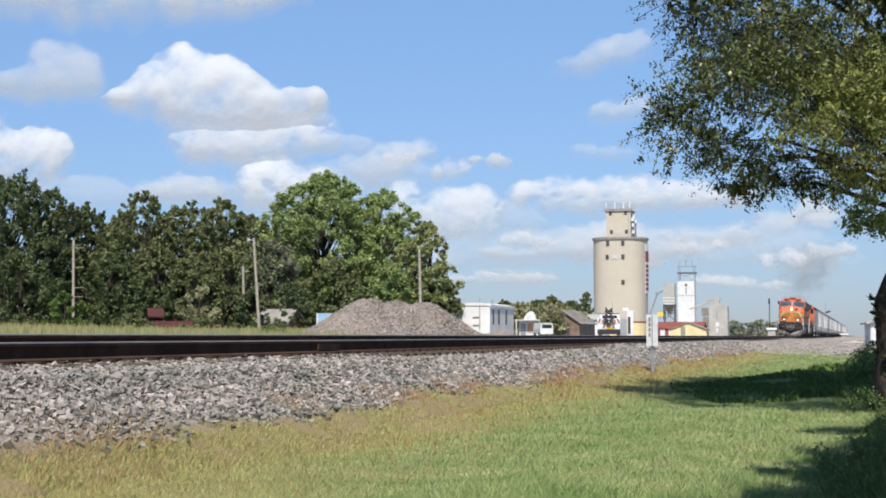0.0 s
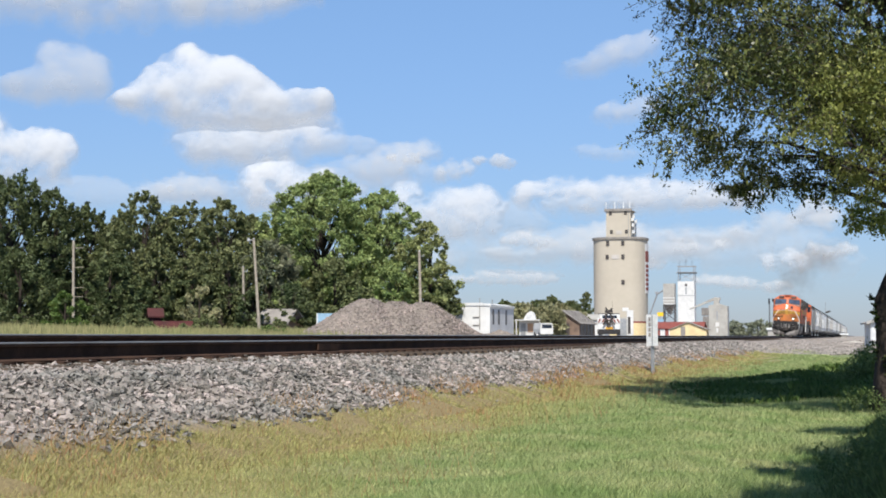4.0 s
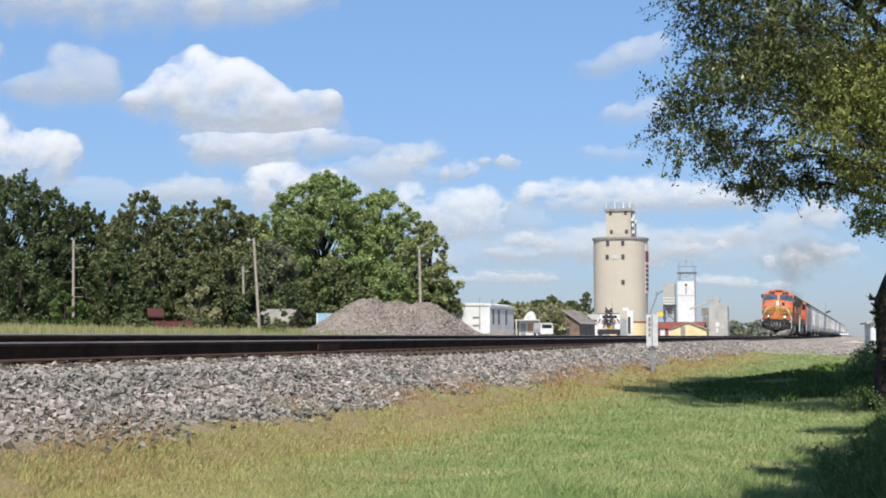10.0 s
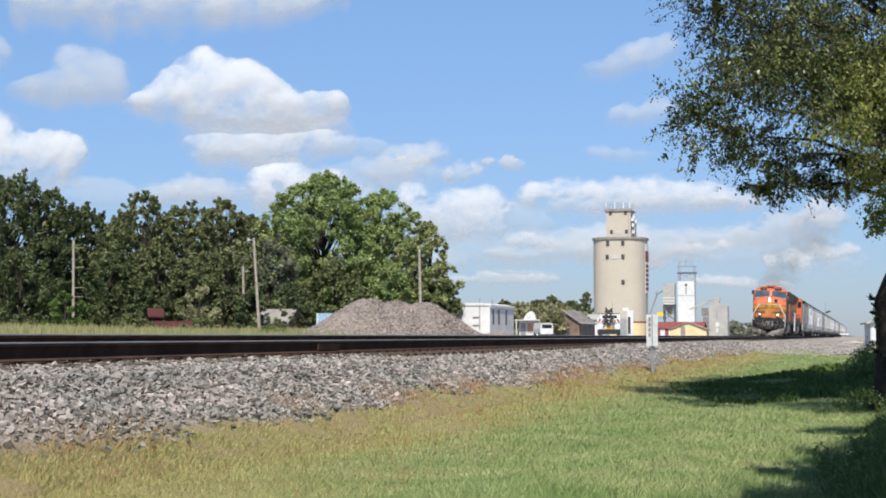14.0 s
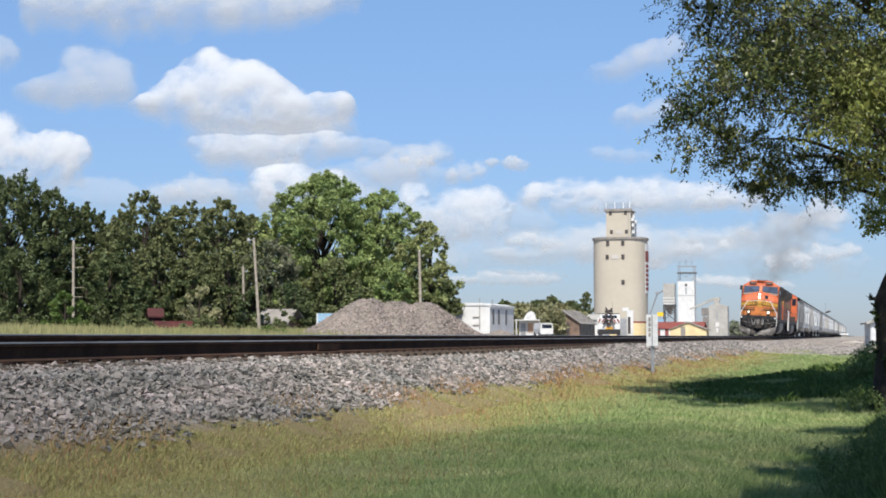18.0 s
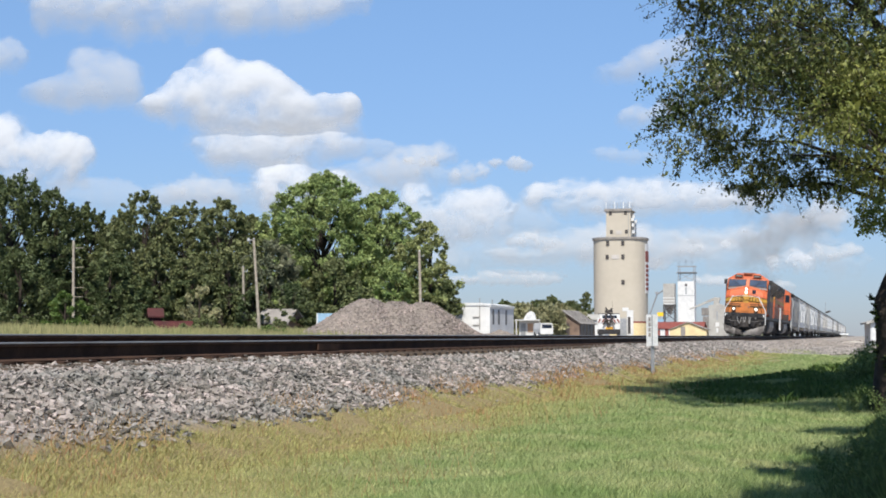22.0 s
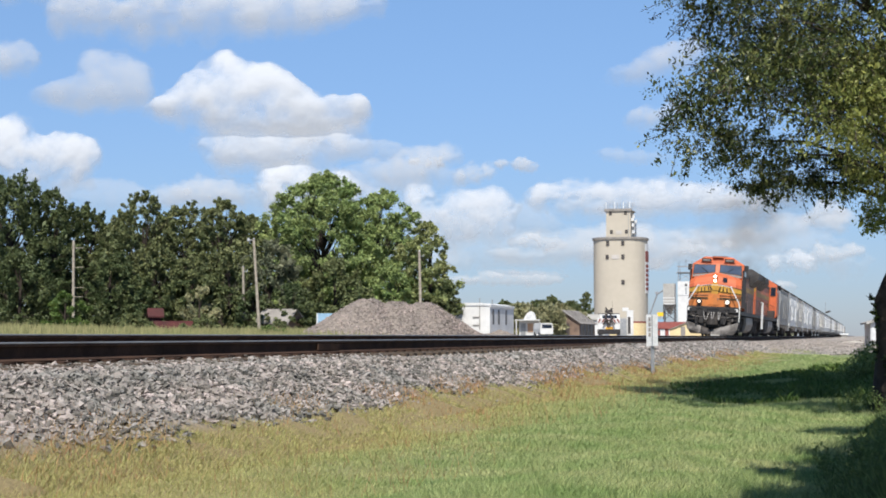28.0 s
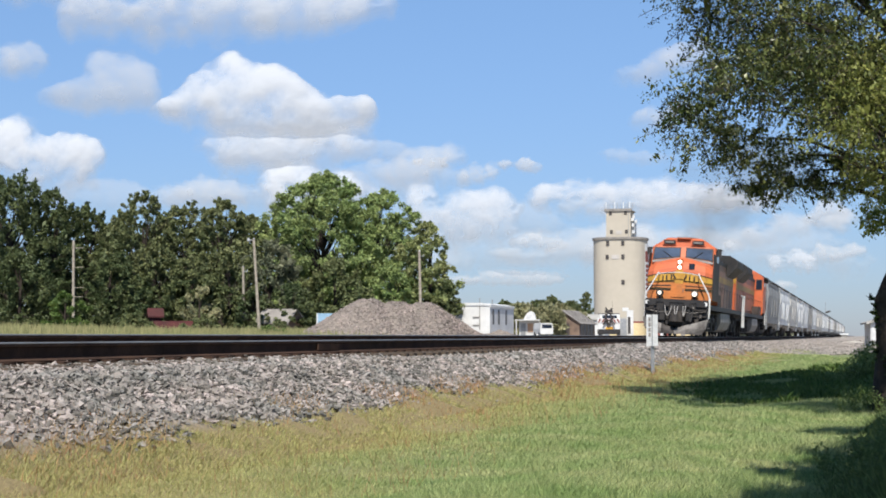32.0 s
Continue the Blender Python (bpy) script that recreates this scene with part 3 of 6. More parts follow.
def build_far_trees():
    dark = "tall dark green deciduous tree at the field's edge"
    feather = "tall dark evergreen with feathery upswept boughs"
    bright = "tall bright green cottonwood behind the gravel pile"
    k = 20
    for x, y, h, r in ((-89.2, 146.6, 17.2, 5.7), (-87.0, 152.4, 16.4, 3.2), (-85.9, 157.9, 15.0, 3.3), (-83.6, 163.1, 14.6, 2.6), (-97.5, 147.0, 17.4, 6.0)):
        far_tree(x, y, h, r * 1.22, LEAF_DEEP, k, feather, base=0.03, count=66000 if r > 5 else 38000, size=0.13, clumps=420 if r > 5 else 260, spray=0.5, lump=(0.08, 0.17), gaps=0.06)
        k += 1
    for x, y, h, r in ((-78.2, 156.9, 16.5, 3.0), (-75.2, 161.9, 15.5, 3.3), (-69.4, 159.3, 15.7, 2.6), (-70.5, 169.4, 14.4, 2.4)):
        far_tree(x, y, h, r * 1.55, LEAF_DARK, k, dark, base=0.12, count=40000, size=0.115, clumps=280, spray=0.2, lump=(0.075, 0.18), gaps=0.16)
        k += 1
    for x, y, h, r in ((-99.0, 176.2, 16.4, 5.1), (-93.6, 180.3, 15.2, 5.1), (-88.3, 182.8, 15.6, 5.1), (-82.4, 184.0, 16.2, 4.4), (-77.0, 186.7, 15.6, 4.4), (-72.0, 190.7, 14.4, 4.2)):
        far_tree(x, y, h, r, LEAF_DARK, k, dark, base=0.05, count=20000, size=0.16, clumps=170, lump=(0.1, 0.22), gaps=0.1)
        k += 1
    for x, y, h, r, n in ((-59.9, 165.8, 19.2, 5.5, 92000), (-66.6, 172.3, 17.0, 2.6, 26000), (-54.4, 169.9, 17.1, 4.6, 64000), (-60.2, 186.9, 14.4, 4.6, 22000)):
        far_tree(x, y, h, r * 1.3, LEAF_FAR, k, bright, base=0.16, count=n, size=0.115, clumps=460 if r > 5 else 330, lump=(0.085, 0.17), gaps=0.12)
        k += 1
    far_tree(-46.6, 163.6, 12.9, 3.4, LEAF_OLIVE, k, "olive green tree with a rounded crown beside the gravel pile", base=0.06, count=46000, size=0.115, clumps=260, lump=(0.1, 0.22), gaps=0.02)
    under = "dense dark green shrub under the trees"
    for k, (x, y, h, r, leaf, spray) in enumerate(((-81.1, 135.4, 8.4, 3.7, LEAF_DEEP, 0.6), (-86.5, 134.2, 9.0, 3.6, LEAF_DEEP, 0.6), (-73.9, 141.5, 8.4, 3.5, LEAF_DEEP, 0.5),
                                                   (-71.7, 147.3, 9.9, 3.4, LEAF_DARK, 0.1), (-67.4, 146.4, 8.3, 3.1, LEAF_DARK, 0.1), (-64.2, 149.3, 9.3, 3.2, LEAF_DARK, 0.2), (-60.9, 152.3, 10.6, 3.6, LEAF_MUTED, 0.3),
                                                   (-55.0, 156.0, 8.6, 3.8, LEAF_DARK, 0.1), (-49.4, 159.6, 7.8, 3.4, LEAF_FAR, 0.0), (-50.5, 152.1, 5.2, 3.0, LEAF_DARK, 0.1), (-43.9, 162.3, 6.3, 1.3, LEAF_DARK, 0.1),
                                                   (-46.3, 165.6, 5.5, 1.7, LEAF_DEEP, 0.0), (-60.6, 147.1, 5.0, 2.3, LEAF_DEEP, 0.1), (-56.5, 147.5, 5.6, 2.6, LEAF_DEEP, 0.1), (-70.0, 141.0, 5.0, 2.4, LEAF_DEEP, 0.2))):
        far_tree(x, y, h, r, leaf, 60 + k, under, base=0.0, count=int(2300 * h), size=0.125, name="bush", clumps=150, lump=(0.1, 0.24), spray=spray * 0.7, gaps=0.12)
    far_tree(-75.6, 135.0, 4.6, 1.9, WEED, 80, "fresh green bush at the edge of the field", base=0.0, count=7000, size=0.11, name="bush", clumps=34, lump=(0.2, 0.36), gaps=0.1)
    far_tree(-63.6, 140.2, 5.3, 1.6, LEAF_DULL, 81, "yellowing bush in front of the dark trees", base=0.12, count=5200, size=0.12, name="bush", clumps=30, lump=(0.2, 0.4), spray=0.3)
    far_tree(-29.5, 74.0, 0.78, 0.9, WEED, 83, "low dark green bush in the tall grass", base=0.0, count=2600, size=0.05, name="bush", clumps=24, lump=(0.25, 0.4))
    for k, (x, y, h, r, words) in enumerate(((-66.3, 135.2, 1.5, 1.0, "low dark green bush before the red roofs"), (-69.0, 135.8, 2.6, 1.3, "low dark green bush before the red roofs"),
                                             (-55.4, 140.5, 2.0, 1.3, "low dark green bush beside the tan house"), (-61.6, 137.5, 2.3, 1.4, "low dark green bush beside the wooden poles"), (-67.9, 136.4, 2.3, 0.7, "low dark green bush before the red roofs"), (-63.2, 135.4, 1.3, 0.8, "low dark green bush before the red roofs"), (-58.6, 143.5, 2.4, 1.3, "low dark green bush beside the tan house"))):
        far_tree(x, y, h, r, LEAF_DARK, 84 + k, words, base=0.0, count=3200, size=0.1, name="bush", clumps=22, lump=(0.22, 0.4), spray=0.2)
    for k, (x, y, h, r, leaf) in enumerate([(-55.0, 247.0, 5.0, 4.2, LEAF_DULL), (-50.0, 248.0, 5.2, 4.4, LEAF_DULL), (-46.5, 250.0, 4.2, 3.0, LEAF_DULL), (-60.5, 262.0, 5.6, 3.0, LEAF_DARK), (-53.2, 268.0, 6.6, 2.4, LEAF_DARK), (-56.5, 272.0, 6.0, 3.0, LEAF_DARK),
                                            (-55.6, 316.6, 8.4, 1.3, LEAF_DARK), (-55.6, 298.0, 6.4, 2.2, LEAF_DARK), (-58.5, 318.0, 6.6, 2.4, LEAF_DARK), (-42.7, 216.8, 3.7, 1.5, LEAF_DULL)]):
        far_tree(x, y, h * 1.1, r * 1.1, leaf, 90 + k, "small olive green tree beside the buildings", base=0.0, count=13000, size=0.17, clumps=190, lump=(0.1, 0.22), spray=0.3, gaps=0.04)
    for k in range(9):
        far_tree(-60 + k * 3.6 + 2 * math.sin(k * 2.1), 690 + 10 * math.sin(k * 3.0), 6.8 + 0.9 * math.sin(k * 1.7), 4.2, LEAF_HAZE, 110 + k,
                 "distant rounded green tree beyond the sheds", base=0.0, count=1800, size=0.42, clumps=24, lump=(0.26, 0.46), gaps=0.05)


BOUGHS = []
GOLD = (10, 12, 13, 14)          # boughs set forward, with sunlight painted into their leaf colour


def build_near_tree():
    rng = np.random.default_rng(5)
    bx, by = 0.36, 22.0
    tree = thing("tree", pose(bx, by, -0.05), "leafy elm with a dark trunk and drooping boughs", "tree")
    g = Geo()
    ring = []
    for z, r, ox, oy in ((-0.1, 0.34, 0, 0), (0.2, 0.25, 0.02, 0), (0.8, 0.20, 0.02, 0), (1.35, 0.20, 0.03, 0), (1.55, 0.215, 0.05, 0), (1.8, 0.18, 0.12, 0.03), (2.2, 0.165, 0.28, 0.1), (3.3, 0.145, 0.42, 0.15), (4.6, 0.12, 0.36, 0.2), (6.6, 0.08, 0.2, 0.3), (8.8, 0.04, 0.1, 0.3)):
        ring.append([(ox + r * (1 + 0.12 * math.sin(3 * a + z * 2) + 0.06 * math.sin(7 * a + z)) * math.cos(a), oy + r * (1 + 0.12 * math.sin(3 * a + z * 2)) * math.sin(a), z)
                     for a in [i * 2 * math.pi / 18 for i in range(18)]])
    g.loft(ring)
    part("trunk", g, BARK, tree, smooth=True)
    # leafy suckers on the lower trunk
    for k in range(6):
        a, z = rng.uniform(2.2, 5.2), 0.30 + 0.21 * k
        c = Vector((0.05 + 0.19 * math.cos(a), 0.19 * math.sin(a), z))
        shoot = [(*(c + Vector((0.04 * math.cos(a) * j, 0.04 * math.sin(a) * j, 0.11 * j))), 0.06, math.cos(a), math.sin(a), 0.6, 0.6) for j in range(3)]
        tagged(soup("sucker", leaf_clumps(rng, shoot, 110, 0.022), 4, LEAF_SUN_PAINTED if k % 3 == 0 else LEAF, tree), kind="stuff")
    # boughs: centre and radius of each leafy mass, from the trunk's foot
    spec = [(-2.78, -1.10, 4.20, 0.56), (-2.45, -0.08, 5.10, 0.60), (-1.96, -1.25, 5.47, 0.70), (-2.95, -0.04, 3.92, 0.60), (-2.01, -1.68, 4.32, 0.70),
            (-2.16, -0.24, 3.60, 0.62), (-1.32, -0.77, 5.14, 0.80), (-1.22, -1.57, 4.08, 0.75), (-1.59, 0.40, 3.45, 0.60), (-0.64, -1.62, 4.57, 0.85),
            (-0.66, -1.10, 3.75, 0.76), (-0.91, 0.17, 3.32, 0.44), (-0.14, -0.75, 4.16, 0.85), (-0.14, 0.28, 3.19, 0.62), (-0.26, -0.16, 2.54, 0.34),
            (-2.20, 0.44, 3.19, 0.26), (-1.42, 0.14, 6.51, 0.92), (-0.33, -0.91, 5.98, 0.95), (0.65, 0.60, 4.57, 0.96), (0.87, 0.77, 3.37, 0.80),
            (0.49, 1.49, 7.01, 1.08), (1.37, -0.13, 5.20, 0.92), (-1.01, 1.39, 5.03, 0.93), (-1.98, 1.02, 5.26, 0.75), (-0.20, 1.61, 3.83, 0.76),
            (-0.4, 2.3, 5.2, 0.95), (-1.7, 2.0, 5.9, 0.9), (0.5, 2.0, 4.4, 0.95),
            (-2.9, 0.4, 7.2, 1.1), (-1.6, 0.7, 7.8, 1.2), (-0.2, 0.8, 8.0, 1.2), (1.0, 0.9, 7.6, 1.2), (-2.0, 1.6, 7.8, 1.2), (-0.6, 1.2, 8.8, 1.3), (0.8, 1.8, 8.6, 1.2), (-3.0, 1.6, 6.6, 0.9), (-1.4, 2.4, 8.4, 1.1), (0.2, 1.6, 9.8, 1.1), (-1.4, 1.4, 9.4, 1.1),
            (-2.6, 3.0, 9.4, 1.2), (-1.2, 3.6, 9.6, 1.3), (0.3, 3.3, 9.8, 1.2), (-2.0, 1.6, 9.0, 1.2), (1.2, 2.8, 9.2, 1.2), (-0.5, 4.4, 10.2, 1.3), (-2.0, 4.6, 10.0, 1.2), (0.9, 4.4, 10.0, 1.2),
            (-0.7, 1.5, 4.5, 0.7), (0.1, 1.5, 5.3, 0.8),
            (-2.4, -0.7, 7.0, 0.9), (-1.2, -0.7, 7.2, 1.0), (0.2, -0.7, 7.3, 1.0), (1.3, -0.5, 7.0, 1.0)]
    for k, (cx, cy, cz, rad) in enumerate(spec):
        c = Vector((cx, cy * 1.7 - (1.5 if k in GOLD else 0), cz + 0.05))
        s = (rad * 1.1, rad * 1.1, rad * 0.95)
        piv = Vector((0.34, 0.12, min(2.2 + 0.55 * (cz - 2.2), 7.5)))
        rel = c - piv
        wood, twigs = Geo(), Geo()
        mid = rel * 0.5 + Vector((0, 0, 0.25))
        wood.tube((0, 0, 0), mid, 0.05, 0.022, 6).tube(mid, rel * 0.78 + Vector((0, 0.1, 0.1)), 0.022, 0.006, 6)
        leaves = []
        high = cz - rad > 5.9
        tw = int(24 + 112 * rad * rad)
        for j in range(tw):
            d = rng.normal(size=3)
            d /= np.linalg.norm(d)
            d[2] *= 0.9
            start = np.array(rel) * rng.uniform(0.86, 1.03) + d * np.array(s) * 0.35
            out = d * np.array(s) * rng.uniform(0.45, 0.85)
            sag = rng.uniform(0.05, 0.35) * np.linalg.norm(out)
            pts = [start + out * u + np.array([0, 0, -sag * u * u]) for u in (0, 0.35, 0.7, 1.0)]
            if j % 2 == 0:
                for a, b2 in zip(pts, pts[1:]):
                    twigs.tube(a, b2, 0.006, 0.004, 3, caps=False)
            m = rng.integers(36, 62)
            u = rng.random(m)
            pos = np.stack([np.interp(u, (0, 0.35, 0.7, 1.0), [p[q] for p in pts]) for q in range(3)], -1) + rng.normal(0, 0.042, (m, 3))
            n = rng.normal(0, 0.7, (m, 3)) + np.array([0, 0, 0.5])
            n /= np.linalg.norm(n, axis=1)[:, None]
            t = np.cross(n, rng.normal(size=(m, 3)))
            t /= np.linalg.norm(t, axis=1)[:, None]
            t[:, 2] -= 0.4
            b = np.cross(n, t)
            z = (0.055 if high else 0.0205) * rng.lognormal(0, 0.35, m)[:, None]
            leaves.append(np.stack([pos - t * z, pos + b * z * 0.5, pos + t * z, pos - b * z * 0.5], 1).reshape(-1, 3))
        bough = part("bough", wood, BARK, tree, m=Matrix.Translation(piv))
        tagged(part("twig", twigs, BARK, bough), kind="stuff")
        tagged(soup("leaves", np.concatenate(leaves), 4, LEAF_SUN_PAINTED if k in GOLD else LEAF, bough), kind="stuff")
        BOUGHS.append((bough, piv, k, min(1.0, rel.length / 2.6)))
    return tree


def build_shade_trees():
    """The row of trees beside the grass, whose shade falls along its edge."""
    for k, (x, y, h, r) in enumerate(((2.80, 3.9, 8.0, 2.5), (3.05, 6.9, 8.6, 2.5), (3.40, 10.0, 9.0, 2.5))):
        far_tree(x, y, h, r, LEAF, 140 + k, "leafy green tree at the edge of the grass", base=0.58, count=26000, size=0.12, clumps=100, lump=(0.2, 0.32), gaps=0.0)


def build_weeds():
    """Broad-leaved weeds round the trunk and in the shade beside it."""
    rng = np.random.default_rng(9)
    spots = [(-0.25 + 0.16 * i, 21.2 + 0.35 * (i % 3), 0.28 + 0.1 * (i % 2)) for i in range(5)]
    spots += [(-0.22 + 0.05 * i + 0.12 * math.sin(i * 2.0), 9.6 + 0.55 * i, 0.16 + 0.06 * (i % 3)) for i in range(22)]
    spots += [(0.05 + 0.035 * i, 10.0 + 0.6 * i, 0.26 + 0.08 * (i % 2)) for i in range(18)]
    spots += [(-0.62 + 0.085 * i + 0.05 * math.sin(i * 3.1), 29.5 + 0.45 * i, 0.22 + 0.055 * i + 0.06 * math.sin(i * 1.9)) for i in range(13)]
    for k, (x, y, h) in enumerate(spots):
        t = thing("weed", pose(x, y, float(ground_z(x, y))), "leafy green weed in the grass", "weed", "weeds in the grass")
        stems, leaves = Geo(), []
        for j in range(6 if h < 0.45 else 11):
            a, r = rng.uniform(0, 6.28), h * rng.uniform(0.2, 0.45)
            top = Vector((math.cos(a) * r, math.sin(a) * r, h * rng.uniform(0.6, 1.0)))
            stems.tube((0, 0, -0.02), top, 0.006, 0.003, 4)
            m = 30
            u = rng.uniform(0.25, 1.0, m)
            pos = np.array(top)[None] * u[:, None] + rng.normal(0, 0.03, (m, 3))
            d = rng.normal(0, 1, (m, 3)) + np.array([0, 0, 0.2])
            d /= np.linalg.norm(d, axis=1)[:, None]
            sd = np.cross(d, rng.normal(0, 1, (m, 3)))
            sd /= np.linalg.norm(sd, axis=1)[:, None]
            s = 0.06 * min(h / 0.5, 1.2) * rng.uniform(0.6, 1.3, m)[:, None]
            leaves.append(np.stack([pos, pos + d * s * 0.5 + sd * s * 0.22, pos + d * s, pos + d * s * 0.5 - sd * s * 0.22], 1).reshape(-1, 3))
        tagged(part("stem", stems, RANK_WEED, t), kind="stuff")
        tagged(soup("leaves", np.concatenate(leaves), 4, RANK_WEED, t), kind="stuff")


def weed_bed(name, label, rng, x, y, h, wide, material=None):
    """Bent pointed leaves of tall weeds, one joined bed."""
    k = len(x)
    z = ground_z(x, y) - 0.01
    a = rng.uniform(0, 2 * math.pi, k)
    out = h * rng.uniform(0.15, 0.75, k)
    w = wide * rng.uniform(0.6, 1.5, k)
    tip = np.stack([x + np.cos(a) * out, y + np.sin(a) * out, z + h * rng.uniform(0.7, 1.0, k)], -1)
    root = np.stack([x, y, z], -1)
    mid = root * 0.5 + tip * 0.5 + np.stack([0 * x, 0 * x, h * 0.16], -1)
    b = rng.uniform(0, 2 * math.pi, k)
    side = np.stack([np.cos(b) * w, np.sin(b) * w, 0.2 * w], -1)
    v = np.stack([root, mid + side, tip, mid - side], 1).reshape(-1, 3)
    tagged(soup(name, v, 4, material or WEED), label, "weed", kind="stuff")


def build_weed_beds():
    rng = np.random.default_rng(29)
    k = 26000
    y = 8.2 * (21 / 8.2) ** rng.random(k)
    u = rng.random(k) ** 0.8
    x0, x1 = -0.34 + 0.04 * (y - 9), 0.0155 * y + 0.55
    x = x0 + (x1 - x0) * u + rng.normal(0, 0.08, k)
    lump = np.array([noise.noise(Vector((a * 1.8, b * 0.9, 41))) for a, b in zip(x, y)])
    h = (0.03 + 0.30 * u ** 1.2) * (1 + 0.8 * lump).clip(0.3, 2) * rng.uniform(0.6, 1.3, k)
    weed_bed("tall_weed", "tall rank weeds in the shade along the grass edge", rng, x, y, h, 0.007 * (y / 9) ** 0.6, RANK_WEED)
    k = 22000
    y = 23.5 + 18 * rng.random(k)
    x = -4.4 + 5.0 * rng.random(k) ** 0.8
    lump = np.array([noise.noise(Vector((a * 0.9, b * 0.5, 47))) for a, b in zip(x, y)])
    keep = (lump > -0.25) & (x > -3.6 + 0.2 * np.abs(y - 30) + 0.6 * lump)
    x, y, lump = x[keep], y[keep], lump[keep]
    h = 0.105 * (1 + 0.9 * lump).clip(0.3, 2) * rng.uniform(0.5, 1.4, len(x)) * (1 + 0.8 * (x > -1.2))
    weed_bed("shade_weed", "dark leafy weeds under the elm", rng, x, y, h, 0.013 * (y / 20) ** 0.7)


def build_tufts():
    """Coarser tufts that break up the short grass."""
    rng = np.random.default_rng(53)
    n = 5200
    cy = 8.0 * (46 / 8.0) ** rng.random(n)
    cx = rng.uniform(-5.2, 0.6, n)
    keep = (cx < 0.03 * cy + 0.4) & (rng.random(n) < np.interp(cx, [-5.2, -3.6, -2.6], [0.35, 0.5, 1.0]))
    cx, cy = cx[keep], cy[keep]
    n, per = len(cx), 16
    s = rng.uniform(0.5, 1.3, n).repeat(per)
    spread = np.repeat(0.035 + 0.0022 * cy, per)
    x, y = cx.repeat(per) + rng.normal(0, 1, n * per) * spread, cy.repeat(per) + rng.normal(0, 1.3, n * per) * spread
    h = 0.046 * s * rng.uniform(0.5, 1.3, n * per)
    weed_bed("grass_tuft", "coarse tufts in the short grass", rng, x, y, h, 0.0029 * (y / 9) ** 0.8, BLADES)


def build_dead_weeds():
    """Dead brown stalks at the foot of the ballast."""
    rng = np.random.default_rng(37)
    for k in range(11):
        x, y = -5.35 + rng.normal(0, 0.18), 25.6 + 0.62 * k
        t = thing("dead_weed", pose(x, y, float(max(ground_z(x, y), bank_z(x) if x < -4.75 else -9)) - 0.01, 0, 0, 40 * k), "dead brown weed stalks at the foot of the ballast", "weed", "dead weeds")
        for j in range(4):
            a, h = rng.uniform(0, 6.28), rng.uniform(0.14, 0.34)
            pts = [(math.cos(a) * h * 0.5 * u * u, math.sin(a) * h * 0.5 * u * u, h * (u - 0.28 * u ** 3)) for u in np.linspace(0, 1, 5)]
            g = Geo().path(pts, 0.0065, 4)
            part("stalk", g, STRAW if (j + k) % 2 else RED_WEED, t)


# ---------------------------------------------------------------- clouds
DRIFT = []


def vapour_mesh(name, w, h, lobes, material, seed, nu=120, nv=70, depth=0.09, rough=0.5, flat_base=True, belly=0.27):
    """A billowing body: a relief swelling towards the viewer (-y), with its density stored per point."""
    u, v = np.meshgrid(np.linspace(-1.15, 1.15, nu), np.linspace(-1.2, 1.2, nv))
    dens = np.zeros(u.shape)
    for cx, cy, rx, ry in lobes:
        q = ((u - cx) / rx) ** 2 + ((v - cy) / np.where(v < cy, ry * (0.95 if flat_base else 1), ry)) ** 2
        dens = dens + np.exp(-1.7 * q)
    asp = w / h
    dens = 1.25 * (1 - np.exp(-1.6 * dens)) - 0.36
    fr = np.array([noise.fractal(Vector((a * asp * 1.6 + seed * 3.7, b * 1.6, seed)), 0.9, 2.1, 5) for a, b in zip(u.ravel(), v.ravel())]).reshape(u.shape)
    core = dens + fr * rough * 0.4
    dens = dens + fr * rough
    rim = np.minimum(1, 6 * (1.15 - np.abs(u))) * np.minimum(1, 6 * (1.2 - np.abs(v)))
    dens = np.clip(dens, -0.5, 1.6) * np.where(dens > 0, rim, 1)
    thick = (np.clip(core, 0, 1.5) ** 0.75) * depth * min(w, h * 2)
    thick = thick + belly * h * (1.1 - np.clip(v, -1, 1) ** 2) * smooth(0.0, 0.5, dens)
    me = bpy.data.meshes.new(name)
    pts = np.stack([u * w / 2, -thick, v * h / 2], -1).reshape(-1, 3)
    faces = [(j * nu + i, j * nu + i + 1, (j + 1) * nu + i + 1, (j + 1) * nu + i) for j in range(nv - 1) for i in range(nu - 1)
             if max(dens[j, i], dens[j + 1, i], dens[j, i + 1], dens[j + 1, i + 1]) > 0]
    me.from_pydata([tuple(p) for p in pts], [], faces)
    at = me.attributes.new("billow", "FLOAT", "POINT")
    at.data.foreach_set("value", np.clip(dens, 0, 1.5).astype(np.float32).ravel())
    me.materials.append(material)
    me.shade_smooth()
    return me


